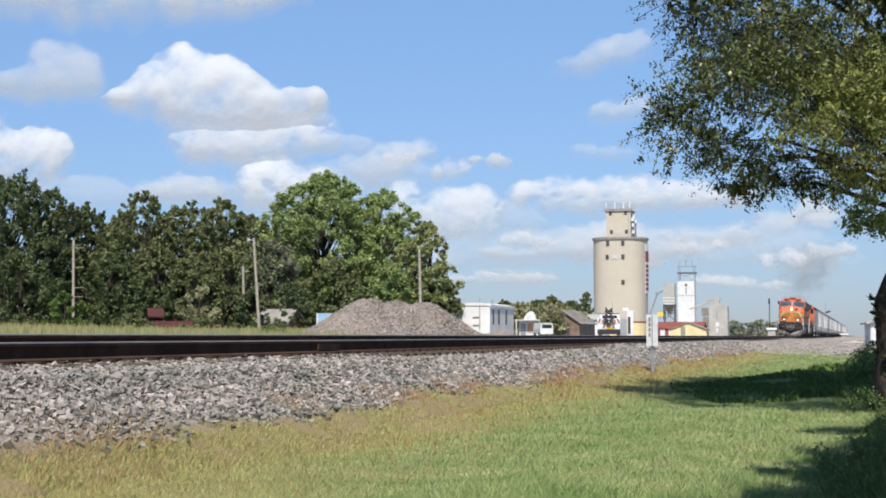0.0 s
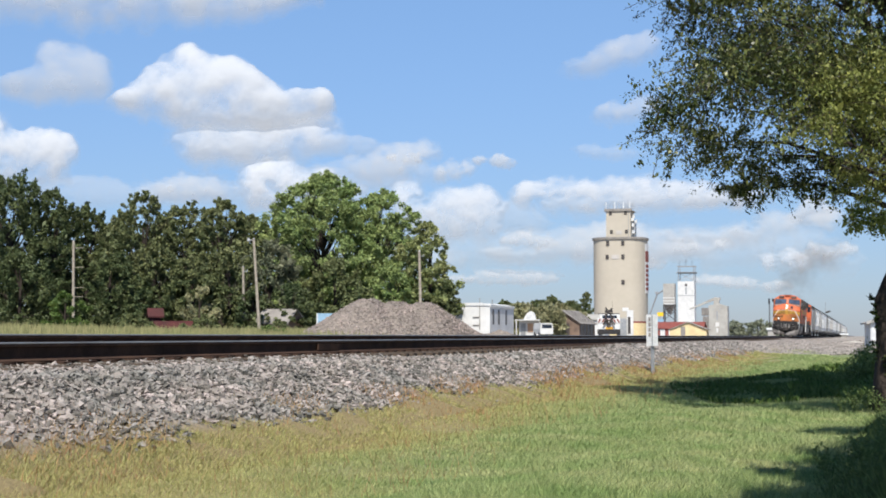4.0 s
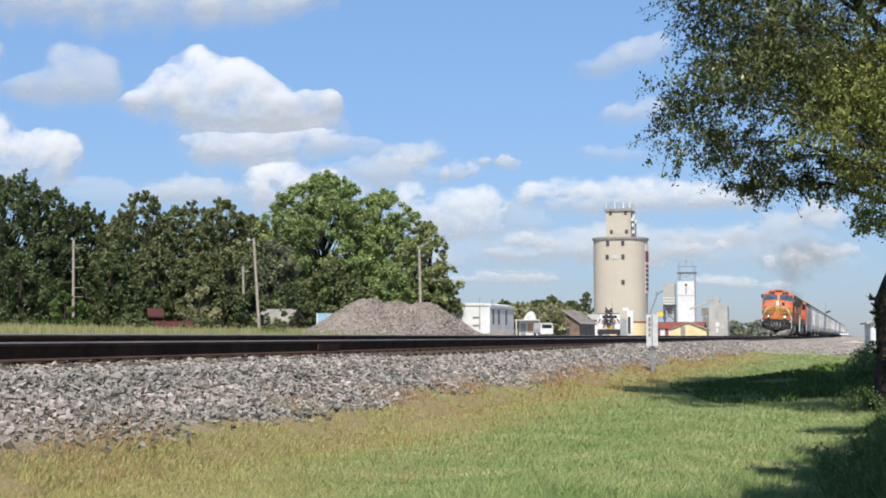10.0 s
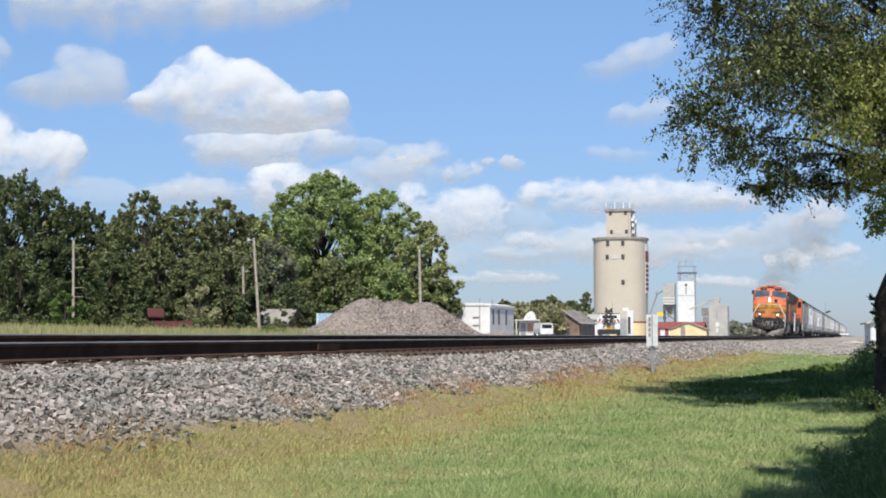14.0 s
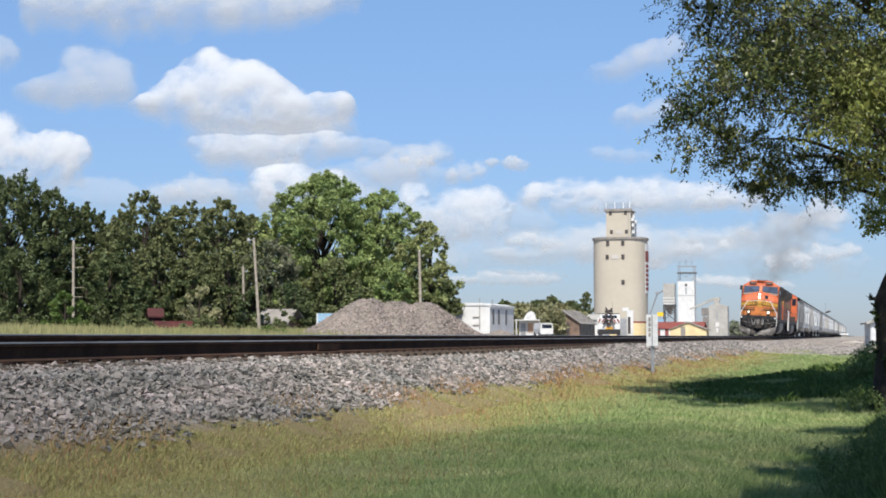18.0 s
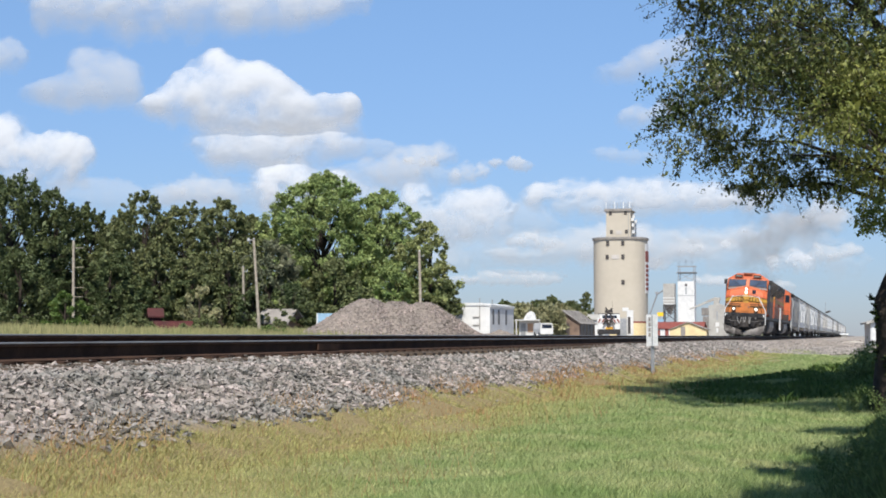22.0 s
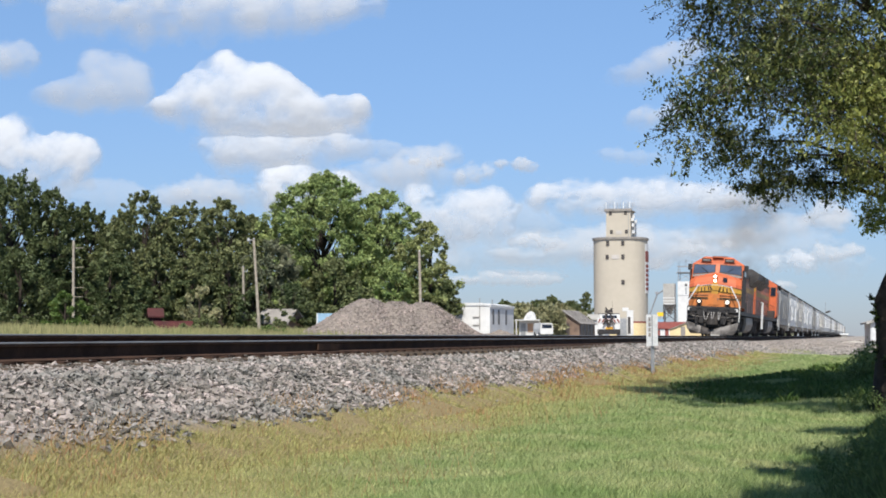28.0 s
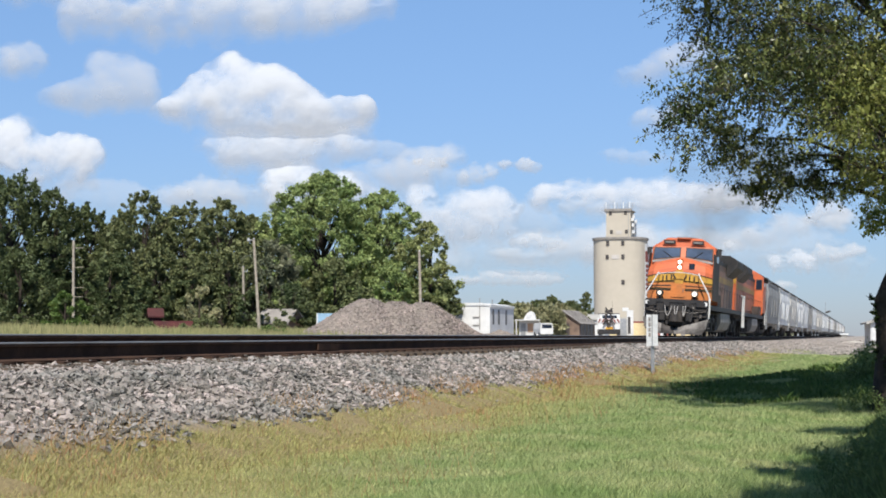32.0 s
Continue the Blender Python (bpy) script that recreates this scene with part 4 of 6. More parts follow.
def cloud(bearing, rise, w, h, lobes, material, seed, label, dist=3300.0, rough=0.5):
    """bearing and rise in degrees, the size in degrees as well; drift follows the height in the sky."""
    b, e = radians(bearing), radians(rise)
    k = dist * radians(1)
    if not lobes:
        rg = random.Random(seed)
        lobes = [(rg.uniform(-0.7, 0.7), rg.uniform(-0.45, 0.35), rg.uniform(0.22, 0.42), rg.uniform(0.35, 0.6)) for _ in range(7)]
    ob = new("cloud", vapour_mesh("cloud", w * k, h * k, lobes, material, seed, rough=rough))
    tagged(ob, label, "cloud", "drifting clouds", "structure")
    going = 3.05 * (max(rise, 0.6) / 12.4) ** 1.6
    rows = []
    for t in (0.0, 16.0, 32.0):
        bb = b + radians(going * (t / 32 - 0.0))
        ee = e - radians(0.16 * going * t / 32)
        p = Vector((math.sin(bb) * dist, math.cos(bb) * dist, 1 + math.tan(ee) * dist))
        rows.append((t, Matrix.Translation(p) @ pose(0, 0, 0, 0, 0, -math.degrees(bb))))
    ob.matrix_basis = rows[0][1]
    DRIFT.append((ob, rows))



def build_clouds():
    puffy = "bright white cumulus cloud with a grey base"
    thin = "thin pale grey cloud"
    cloud(-23.86, 9.00, 9.01, 4.17, [(-0.25, 0.64, 0.14, 0.27), (-0.32, 0.26, 0.34, 0.5), (-0.01, 0.21, 0.32, 0.48), (0.18, 0.11, 0.19, 0.36), (-0.45, -0.09, 0.36, 0.36), (-0.73, -0.24, 0.21, 0.22), (0.65, -0.22, 0.26, 0.34), (0.79, -0.14, 0.15, 0.28), (0.46, -0.39, 0.33, 0.36), (0.13, -0.49, 0.65, 0.42), (-0.1, -0.36, 0.61, 0.36), (0.04, -0.04, 0.37, 0.4)], CLOUD, 3, puffy, rough=.42)
    cloud(-22.6, 7.25, 7.4, 2.9, [(-0.5, -0.1, 0.45, 0.6), (0.15, 0.1, 0.6, 0.7), (0.63, 0.25, 0.34, 0.65), (-0.1, -0.35, 0.6, 0.5)], SOFT_CLOUD, 4, thin, rough=.34)
    cloud(-30.15, 9.57, 4.80, 2.83, [(0.05, 0.48, 0.34, 0.43), (0.47, 0.22, 0.44, 0.63), (0.22, -0.22, 0.71, 0.69), (-0.45, -0.42, 0.49, 0.43), (0.66, -0.39, 0.29, 0.49), (-0.12, -0.56, 0.67, 0.35)], HAZE_CLOUD, 5, "soft grey-white cumulus cloud", rough=.3)
    cloud(-27.52, 12.45, 16.22, 3.3, [(-0.51, -0.29, 0.15, 0.61), (-0.25, -0.19, 0.31, 0.72), (0.1, -0.13, 0.33, 0.75), (0.43, -0.0, 0.31, 0.7), (0.71, 0.19, 0.23, 0.59), (-0.74, 0.37, 0.2, 0.53)], GREY_CLOUD, 6, "long grey-white cloud", rough=.4)
    cloud(-31.61, 6.55, 5.9, 3.9, [(-0.21, 0.49, 0.27, 0.41), (0.14, 0.05, 0.46, 0.56), (0.62, 0.1, 0.33, 0.39), (-0.06, -0.4, 0.46, 0.51), (0.48, -0.29, 0.41, 0.46), (-0.54, 0.15, 0.41, 0.61)], CLOUD, 7, puffy, rough=.5)
    cloud(-33.28, 10.27, 2.51, 1.90, [(0.35, 0.06, 0.6, 0.85), (-0.25, -0.06, 0.69, 0.85)], HAZE_CLOUD, 24, thin, rough=.3)
    cloud(-20.81, 5.56, 5.24, 2.88, [(-0.31, 0.47, 0.4, 0.44), (-0.59, -0.03, 0.35, 0.88), (-0.06, -0.06, 0.53, 0.73), (0.56, -0.06, 0.39, 0.59)], CLOUD, 8, puffy, rough=.45)
    cloud(-24.74, 5.43, 4.63, 1.75, [(0.18, 0.05, 0.76, 0.86), (-0.4, -0.19, 0.54, 0.72)], HAZE_CLOUD, 19, thin, rough=.4)
    cloud(-15.30, 4.62, 5.0, 3.1, [(-0.62, 0.42, 0.30, 0.42), (-0.35, 0.05, 0.45, 0.6), (0.12, 0.12, 0.42, 0.55), (0.58, 0.28, 0.36, 0.5), (-0.1, -0.45, 0.75, 0.42), (0.55, -0.35, 0.4, 0.5)], SOFT_CLOUD, 9, puffy, rough=.5)
    cloud(-8.1, 5.2, 10.6, 2.1, [(-0.80, 0.12, 0.14, 0.5), (-0.6, 0.3, 0.2, 0.5), (-0.34, 0.22, 0.24, 0.55), (-0.06, 0.3, 0.22, 0.5), (0.2, 0.12, 0.26, 0.6), (0.5, -0.05, 0.26, 0.55), (0.78, -0.2, 0.18, 0.5), (-0.2, -0.3, 0.7, 0.4)], SOFT_CLOUD, 10, puffy, rough=.45)
    cloud(-17.33, 6.48, 4.09, 2.28, [(0.11, -0.09, 0.58, 0.56), (-0.36, -0.32, 0.58, 0.59), (0.53, 0.43, 0.42, 0.48), (-0.05, 0.28, 0.42, 0.48)], HAZE_CLOUD, 13, thin, rough=.4)
    cloud(-9.2, 10.4, 4.4, 2.7, [(-0.45, -0.3, 0.5, 0.42), (0.1, 0.05, 0.5, 0.55), (0.55, 0.3, 0.4, 0.5)], HAZE_CLOUD, 11, thin, rough=.3)
    cloud(-8.5, 8.35, 3.6, 1.9, [(-0.4, -0.12, 0.5, 0.6), (0.3, 0.2, 0.59, 0.6)], HAZE_CLOUD, 12, thin, rough=.3)
    cloud(-9.3, 6.85, 3.2, 1.2, [(-0.45, 0.1, 0.4, 0.55), (0.25, -0.1, 0.7, 0.6)], VEIL, 21, thin, rough=.4)
    cloud(-15.06, 6.17, 2.42, 1.16, [(-0.24, -0.11, 0.71, 0.8), (0.38, 0.25, 0.56, 0.65)], HAZE_CLOUD, 14, thin, rough=.4)
    cloud(-3.82, 4.00, 7.29, 1.96, [(0.73, 0.23, 0.21, 0.68), (0.28, 0.06, 0.37, 0.72), (-0.11, -0.36, 0.31, 0.55), (-0.66, -0.44, 0.28, 0.47)], HAZE_CLOUD, 18, thin, rough=.4)
    for b, r, w, h, k in ((-16.5, 6.2, 8.2, 2.2, 31), (-14.6, 4.6, 7.0, 2.6, 32), (-9.0, 5.0, 10.5, 2.6, 33), (-10.5, 3.4, 15.0, 2.4, 34), (-4.0, 3.2, 9.0, 2.4, 35), (-17.0, 2.6, 9.0, 2.0, 36),
                          (-23.0, 5.6, 9.0, 2.4, 37), (-28.5, 5.2, 7.0, 2.2, 38), (-20.0, 7.2, 6.0, 1.4, 41)):
        cloud(b, r, w, h, [], VEIL, k, "faint pale veil of cloud", dist=3700.0)
    for b, r, w, h, k in ((-6.0, 3.25, 3.2, 1.3, 51), (-2.6, 4.6, 3.4, 1.6, 52), (-12.6, 3.6, 3.4, 1.1, 53), (-4.4, 1.9, 4.5, 1.0, 54), (-1.0, 3.0, 2.6, 1.2, 55), (-8.6, 2.7, 3.6, 0.8, 56), (-13.6, 6.6, 1.9, 0.9, 57), (-16.9, 6.7, 1.6, 0.7, 58)):
        cloud(b, r, w, h, [], HAZE_CLOUD, k, "small soft grey-white cloud", rough=.5)
    cloud(-11.80, 3.49, 11.03, 2.33, [], HAZE_CLOUD, 15, thin)
    cloud(-2.75, 2.75, 2.6, 1.7, [(0.3, 0.25, 0.34, 0.5), (0.45, -0.25, 0.4, 0.45), (-0.35, 0.0, 0.5, 0.6)], SOFT_CLOUD, 17, "soft warm white cloud")
    cloud(-13.92, 2.22, 6.37, 0.85, [], HAZE_CLOUD, 22, thin)
    cloud(-34.12, 6.52, 4.24, 2.33, [], CLOUD, 25, puffy)
    # a small cloud overhead, whose shadow passes over the grass
    me = vapour_mesh("cloud", 54, 30, [(0, 0, 0.8, 0.8), (0.3, 0.1, 0.6, 0.7), (-0.4, -0.1, 0.5, 0.6)], OVERCLOUD, 77, 60, 40, 0.1, 0.3, False, 0.0)
    me.transform(pose(0, 0, 0, -90).to_4x4())
    OVERHEAD.append(tagged(new("cloud", me), "small white cloud passing overhead", "cloud", "drifting clouds", "structure"))


OVERHEAD = []
VEIL = vapour("veil_cloud", (0.16, 0.16, 0.16), 0.38, 0.006, 0.34, -0.2, 1.0, 0.6)
OVERCLOUD = vapour("overhead_cloud", (0.8, 0.8, 0.8), 0.1, 0.06, 0.51, 0.02, 0.8)

# ---------------------------------------------------------------- train
WHEELS = []          # turning wheelsets: object, place in the car, radius
CARS = []            # moving vehicles: object, distance behind the front coupler, facing


def train_y(t):
    """Where the front coupler stands along the track at t seconds; the train gathers speed."""
    return 191.84 - 3.1802 * t - 0.0069009 * t * t - 0.00035623 * t ** 3


WHEELSET = {}


def wheelset(radius):
    if radius not in WHEELSET:
        g = Geo()
        for s in (-0.75, 0.75):
            g.tube((s - 0.065, 0, 0), (s + 0.065, 0, 0), radius, radius, 20)
            o = 0.065 if s > 0 else -0.065
            g.tube((s + o, 0, 0), (s + o * 1.6, 0, 0), radius * 0.42, radius * 0.3, 10)
            for k in range(4):
                a = k * math.pi / 2
                g.box((s + o * 1.15, math.cos(a) * radius * 0.65, math.sin(a) * radius * 0.65), (0.03, 0.12, 0.12))
        g.tube((-0.75, 0, 0), (0.75, 0, 0), 0.09, 0.09, 8)
        WHEELSET[radius] = mesh("wheelset", g, GRIME)
    return WHEELSET[radius]


def plan(yf, yb, hw, ch, z):
    return [(-hw, yb, z), (-hw, yf + ch, z), (-hw + ch, yf, z), (hw - ch, yf, z), (hw, yf + ch, z), (hw, yb, z)]


# lead hood: dirt, with the shade of its side also mixed into the colour
HOOD = mat("dirty_shaded_hood_paint", (0.30, 0.15, 0.10), (0.20, 0.14, 0.12), 0.8, 0.6)
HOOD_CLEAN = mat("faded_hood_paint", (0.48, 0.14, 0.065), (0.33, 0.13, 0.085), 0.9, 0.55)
HOOD_STRIPE = mat("dusty_yellow_stripe", (0.42, 0.25, 0.07), (0.28, 0.17, 0.07), 1.5, 0.6)
NOSE_DIRT = mat("dirty_nose_paint", (0.56, 0.185, 0.05), (0.42, 0.155, 0.05), 2.2, 0.6)
HOSE = mat("air_hose", (0.32, 0.305, 0.29), (0.20, 0.19, 0.18), 5, 0.7)


def prow(yf, yb, hw, ch, z, drop=0.0):
    """A level ring round the nose whose height falls by drop from the middle to the corners."""
    def at(x):
        return z - drop * (abs(x) / hw) ** 1.5
    front = [-hw + ch, -0.85, -0.55, -0.25, 0.0, 0.25, 0.55, 0.85, hw - ch]
    return [(-hw, yb, at(hw)), (-hw, yf + ch, at(hw))] + [(x, yf, at(x)) for x in front] + [(hw, yf + ch, at(hw)), (hw, yb, at(hw))]


def locomotive(m, label, lit):
    L = thing("locomotive", m, label, "locomotive", "locomotives")
    part("underframe", Geo().box((0, 11.2, 1.44), (2.95, 20.4, 0.22), bevel=0.05).box((0, 11.2, 1.22), (1.6, 19, 0.3)), BLACK, L, "black frame and walkway edge")
    part("front_platform", Geo().box((0, 1.06, 1.67), (2.96, 0.62, 0.16), bevel=0.06), BLACK, L, "black front walkway")
    # pilot and plow
    part("pilot", Geo().prism([(-1.48, 0.55), (1.48, 0.55), (1.5, 1.66), (-1.5, 1.66)], 0.78, 1.0), BLACK, L, "dark grimy pilot plate")
    for s in (-1, 1):
        inner = [[(s * 0.01, 0.10, 0.12), (s * 0.62, 0.31, 0.12), (s * 0.62, 0.44, 0.12), (s * 0.01, 0.24, 0.12)],
                 [(s * 0.01, 0.16, 0.34), (s * 0.62, 0.30, 0.38), (s * 0.62, 0.46, 0.38), (s * 0.01, 0.32, 0.34)],
                 [(s * 0.10, 0.30, 0.42), (s * 0.62, 0.40, 0.58), (s * 0.62, 0.52, 0.58), (s * 0.10, 0.44, 0.42)]]
        outer = [[(s * 0.625, 0.31, 0.12), (s * 1.22, 0.52, 0.12), (s * 1.22, 0.66, 0.12), (s * 0.625, 0.44, 0.12)],
                 [(s * 0.625, 0.30, 0.38), (s * 1.44, 0.47, 0.42), (s * 1.44, 0.68, 0.42), (s * 0.625, 0.46, 0.38)],
                 [(s * 0.625, 0.40, 0.58), (s * 1.52, 0.58, 0.86), (s * 1.52, 0.72, 0.86), (s * 0.625, 0.52, 0.58)]]
        part("plow_blade", Geo().loft(inner), GRIME if s < 0 else PLOW, L, "grimy middle of the plow")
        part("plow_wing", Geo().loft(outer), PLOW, L, "worn grey steel plow wing")
        part("step_well", Geo().box((s * 1.12, 0.86, 1.10), (0.66, 0.30, 0.42), bevel=0.05), BLACK, L)
        for z in (0.98, 1.28):
            part("pilot_step", Geo().box((s * 1.12, 0.66, z), (0.60, 0.20, 0.045)), GRIME, L)
    for x, z, w, h, d in ((-1.15, 1.52, 0.46, 0.20, 0.2), (1.15, 1.52, 0.46, 0.20, 0.2), (-0.62, 0.92, 0.30, 0.34, 0.3), (0.62, 0.92, 0.30, 0.34, 0.3), (-0.45, 1.5, 0.3, 0.2, 0.16), (0.5, 1.5, 0.34, 0.2, 0.16)):
        part("pilot_bracket", Geo().box((x, 0.78 - d / 2, z), (w, d, h), bevel=0.04), BLACK, L)
    for s in (-1, 1):
        part("cut_lever", Geo().path([(s * 0.25, 0.5, 1.15), (s * 0.8, 0.55, 1.12), (s * 1.4, 0.6, 1.22)], 0.025), PLOW, L)
        part("marker_lamp", Geo().tube((s * 1.36, 0.60, 1.56), (s * 1.36, 0.72, 1.56), 0.10, 0.10, 10), WHITE, L)
    part("coupler", Geo().box((0, 0.35, 0.86), (0.22, 0.7, 0.22), bevel=0.04).box((0.03, -0.02, 0.86), (0.34, 0.28, 0.32), bevel=0.08).box((0, 0.62, 0.95), (0.7, 0.2, 0.5), bevel=0.05), GRIME, L, "knuckle coupler")
    for x, w in ((-0.52, 0.34), (0.10, -0.16), (0.34, 0.12)):
        pts = [(x + w * u, 0.5 - 0.25 * math.sin(math.pi * u), 1.58 - 0.62 * math.sin(math.pi * (0.08 + u * 0.84))) for u in np.linspace(0, 1, 8)]
        part("air_hose", Geo().path(pts, 0.024), HOSE, L, "pale rubber air hose")
    rg = random.Random(17)
    for k in range(22):
        x, z = rg.uniform(-1.3, 1.3), rg.uniform(0.62, 1.55)
        part("pilot_fitting", Geo().box((x, 0.72 - rg.uniform(0, 0.1), z), (rg.uniform(0.08, 0.26), 0.14, rg.uniform(0.05, 0.18)), bevel=0.02), (GRIME, BLACK, BLACK, PLOW)[k % 4], L)
    for x in (-0.12, 0.62, -1.0):
        pts = [(x + 0.2 * u, 0.5 - 0.2 * math.sin(math.pi * u), 1.3 - 0.6 * math.sin(math.pi * u)) for u in np.linspace(0, 1, 7)]
        part("cable", Geo().path(pts, 0.03), BLACK, L)
    # nose: dirty lower panels, arched yellow band, peaked upper nose
    part("nose_skirt", Geo().loft([prow(1.32, 4.9, 1.52, 0.30, 1.75), prow(1.33, 4.9, 1.52, 0.30, 2.18)]), NOSE_DIRT, L, "dirty orange lower nose")
    part("nose_band", Geo().loft([prow(1.33, 4.85, 1.526, 0.30, 2.18), prow(1.335, 4.85, 1.526, 0.30, 2.25)]), YELLOW, L, "narrow yellow stripe")
    part("nose", Geo().loft([prow(1.335, 4.9, 1.52, 0.30, 2.25), prow(1.345, 4.9, 1.52, 0.30, 2.58, 0.10)]), NOSE_DIRT, L, "dirty orange nose")
    part("nose_band", Geo().loft([prow(1.335, 4.85, 1.528, 0.30, 2.58, 0.10), prow(1.345, 4.85, 1.528, 0.30, 3.05, 0.26)]), YELLOW, L, "arched yellow band")
    part("upper_nose", Geo().loft([prow(1.35, 4.9, 1.52, 0.30, 3.05, 0.26), prow(1.40, 4.9, 1.52, 0.30, 3.28, 0.27), prow(1.62, 4.9, 1.51, 0.34, 3.56, 0.31), prow(1.95, 4.9, 1.50, 0.34, 3.70, 0.34), prow(2.55, 4.9, 1.50, 0.30, 3.80, 0.36)]),
         ORANGE, L, "bright orange upper nose", smooth=False)
    for z, dr, y in ((3.05, 0.26, 1.325), (2.62, 0.11, 1.318), (2.18, 0.0, 1.305), (2.25, 0.0, 1.305), (2.40, 0.05, 1.315)):
        part("stripe", Geo().loft([prow(y, 4.4, 1.534, 0.30, z, dr), prow(y, 4.4, 1.534, 0.30, z + 0.032, dr)]), BLACK if z != 2.40 else DARK_BROWN, L, "thin dark pinstripe")
    door = part("nose_door", Geo().prism([(-0.36, 1.86), (0.30, 1.86), (0.30, 2.5), (-0.36, 2.5)], 1.285, 1.32), NOSE_DIRT, L, "dirty orange nose door")
    part("door_handle", Geo().box((0.22, 1.27, 2.2), (0.05, 0.04, 0.16)), PLOW, door)
    # cab with a sloped front and a six-sided roof
    part("cab", Geo().loft([plan(2.36, 4.9, 1.54, 0.22, 3.30), plan(2.78, 4.9, 1.52, 0.22, 4.30), plan(2.80, 4.9, 1.46, 0.22, 4.36), plan(2.84, 4.9, 1.10, 0.15, 4.58), plan(2.90, 4.88, 0.92, 0.12, 4.70), plan(3.0, 4.85, 0.80, 0.1, 4.76)]), ORANGE, L, "orange cab")
    def on_front(x, z, off):
        return (x, 2.36 + (z - 3.30) * 0.42 - off, z)
    for s in (-1, 1):
        def pane(o0, o1, grow):
            ring = [(s * (0.17 - grow), 4.25 + grow), (s * (1.36 + grow), 4.22 + grow), (s * (1.40 + grow), 3.70 - grow), (s * (0.17 - grow), 3.86 - grow)]
            return Geo().loft([[on_front(x, z, o0) for x, z in ring], [on_front(x, z, o1) for x, z in ring]])
        w = part("window_frame", pane(-0.03, 0.012, 0.055), DARK_BROWN, L, "dark rubber window frame")
        part("windshield", pane(0.0, 0.03, 0.0), WINDSHIELD, w, "windshield with the sky's reflected blue painted in")
        part("wiper", Geo().path([on_front(s * 0.5, 3.78, 0.06), on_front(s * 0.95, 4.1, 0.06)], 0.014), BLACK, w)
        part("cowl", Geo().loft([[on_front(s * 0.2, 3.80, 0.03), on_front(s * 1.45, 3.62, 0.03), on_front(s * 1.45, 3.52, 0.03), on_front(s * 0.2, 3.70, 0.03)],
                                 [on_front(s * 0.2, 3.80, -0.02), on_front(s * 1.45, 3.62, -0.02), on_front(s * 1.45, 3.52, -0.02), on_front(s * 0.2, 3.70, -0.02)]]), TANK, L, "grey panel under the windshield")
        n = part("number_board_housing", Geo().loft([[(s * 0.36, 2.74, 4.40), (s * 1.02, 2.74, 4.40), (s * 0.98, 2.76, 4.66), (s * 0.36, 2.76, 4.72)], [(s * 0.36, 3.3, 4.40), (s * 1.02, 3.3, 4.40), (s * 0.98, 3.3, 4.66), (s * 0.36, 3.3, 4.72)]]), ORANGE, L)
        part("number_board", Geo().box((s * 0.68, 2.73, 4.54), (0.56, 0.05, 0.19)), BLACK, n, "dark number board")
        part("number_bar", Geo().box((s * 0.68, 2.70, 4.54), (0.42, 0.02, 0.07)), TANK, n)
    part("roof_lip", Geo().box((0, 2.86, 4.74), (0.66, 0.3, 0.05), bevel=0.02), ORANGE, L)
    for s in (-1, 1):
        part("side_window", Geo().box((s * 1.548, 3.75, 3.92), (0.03, 1.1, 0.55)), GLASS, L)
        # the lead cab's sides carry their shade as a dark painted panel
        part("cab_side", Geo().box((s * 1.542, 3.35, 2.87), (0.03, 2.9, 2.2), bevel=0.01), DARK_BROWN if lit else ORANGE, L, "side of the cab with its shade painted dark" if lit else "orange side of the cab")
        part("mirror", Geo().box((s * 1.68, 3.0, 4.1), (0.22, 0.06, 0.36)), BLACK, L)
        part("sunshade", Geo().box((s * 1.64, 3.75, 4.28), (0.22, 1.3, 0.03)), BLACK, L)
    hd = part("headlight_housing", Geo().box((0.0, 1.50, 3.40), (0.28, 0.30, 0.54), bevel=0.06), ORANGE, L)
    for z in (3.28, 3.53):
        part("headlight", Geo().tube((0, 1.35, z), (0, 1.32, z), 0.088, 0.088, 16), LAMP if lit else PLOW, hd, "bright round headlight" if lit else "unlit round headlight")
    part("nose_window", Geo().box((0.57, 1.56, 3.34), (0.27, 0.40, 0.27), bevel=0.06), GLASS, L, "small dark nose-door window")
    for s in (-0.84, 0.80):
        d = part("ditch_light", Geo().tube((s, 0.92, 2.03), (s, 1.15, 2.03), 0.17, 0.17, 14).box((s, 1.1, 1.84), (0.1, 0.1, 0.3)), BLACK, L)
        r = 0.115 if s > 0 else 0.09
        part("lens", Geo().tube((s, 0.90, 2.03), (s, 0.92, 2.03), r, r, 14), DIM if lit else PLOW, d, "glowing lens" if lit else "unlit lens")
    # plain painted emblem: a yellow shield with dark uprights and slants on the band
    e = part("emblem", Geo().prism([(-0.16, 2.46), (0.16, 2.46), (0.27, 2.80), (0.16, 3.14), (-0.16, 3.14), (-0.27, 2.80)], 1.295, 1.34), YELLOW, L, "yellow emblem")
    for x, lean, hh in ((-0.76, 0, 0.24), (-0.58, 0, 0.24), (-0.36, 0, 0.22), (-0.22, -32, 0.22), (0.30, 24, 0.22), (0.50, 0, 0.24), (0.72, 0, 0.24)):
        part("emblem_bar", Geo().box((x, 1.292, 2.84 - 0.12 * (x / 0.8) ** 2), (0.065, 0.02, hh), pose(0, 0, 0, 0, lean, 0).to_3x3()), BLACK, e)
    # handrails
    for s in (-1, 1):
        g = Geo().path([(s * 0.95, 1.02, 2.98), (s * 1.0, 0.98, 2.86), (s * 1.46, 0.9, 2.02), (s * 1.50, 0.9, 1.85), (s * 1.50, 0.9, 0.9)], 0.032)
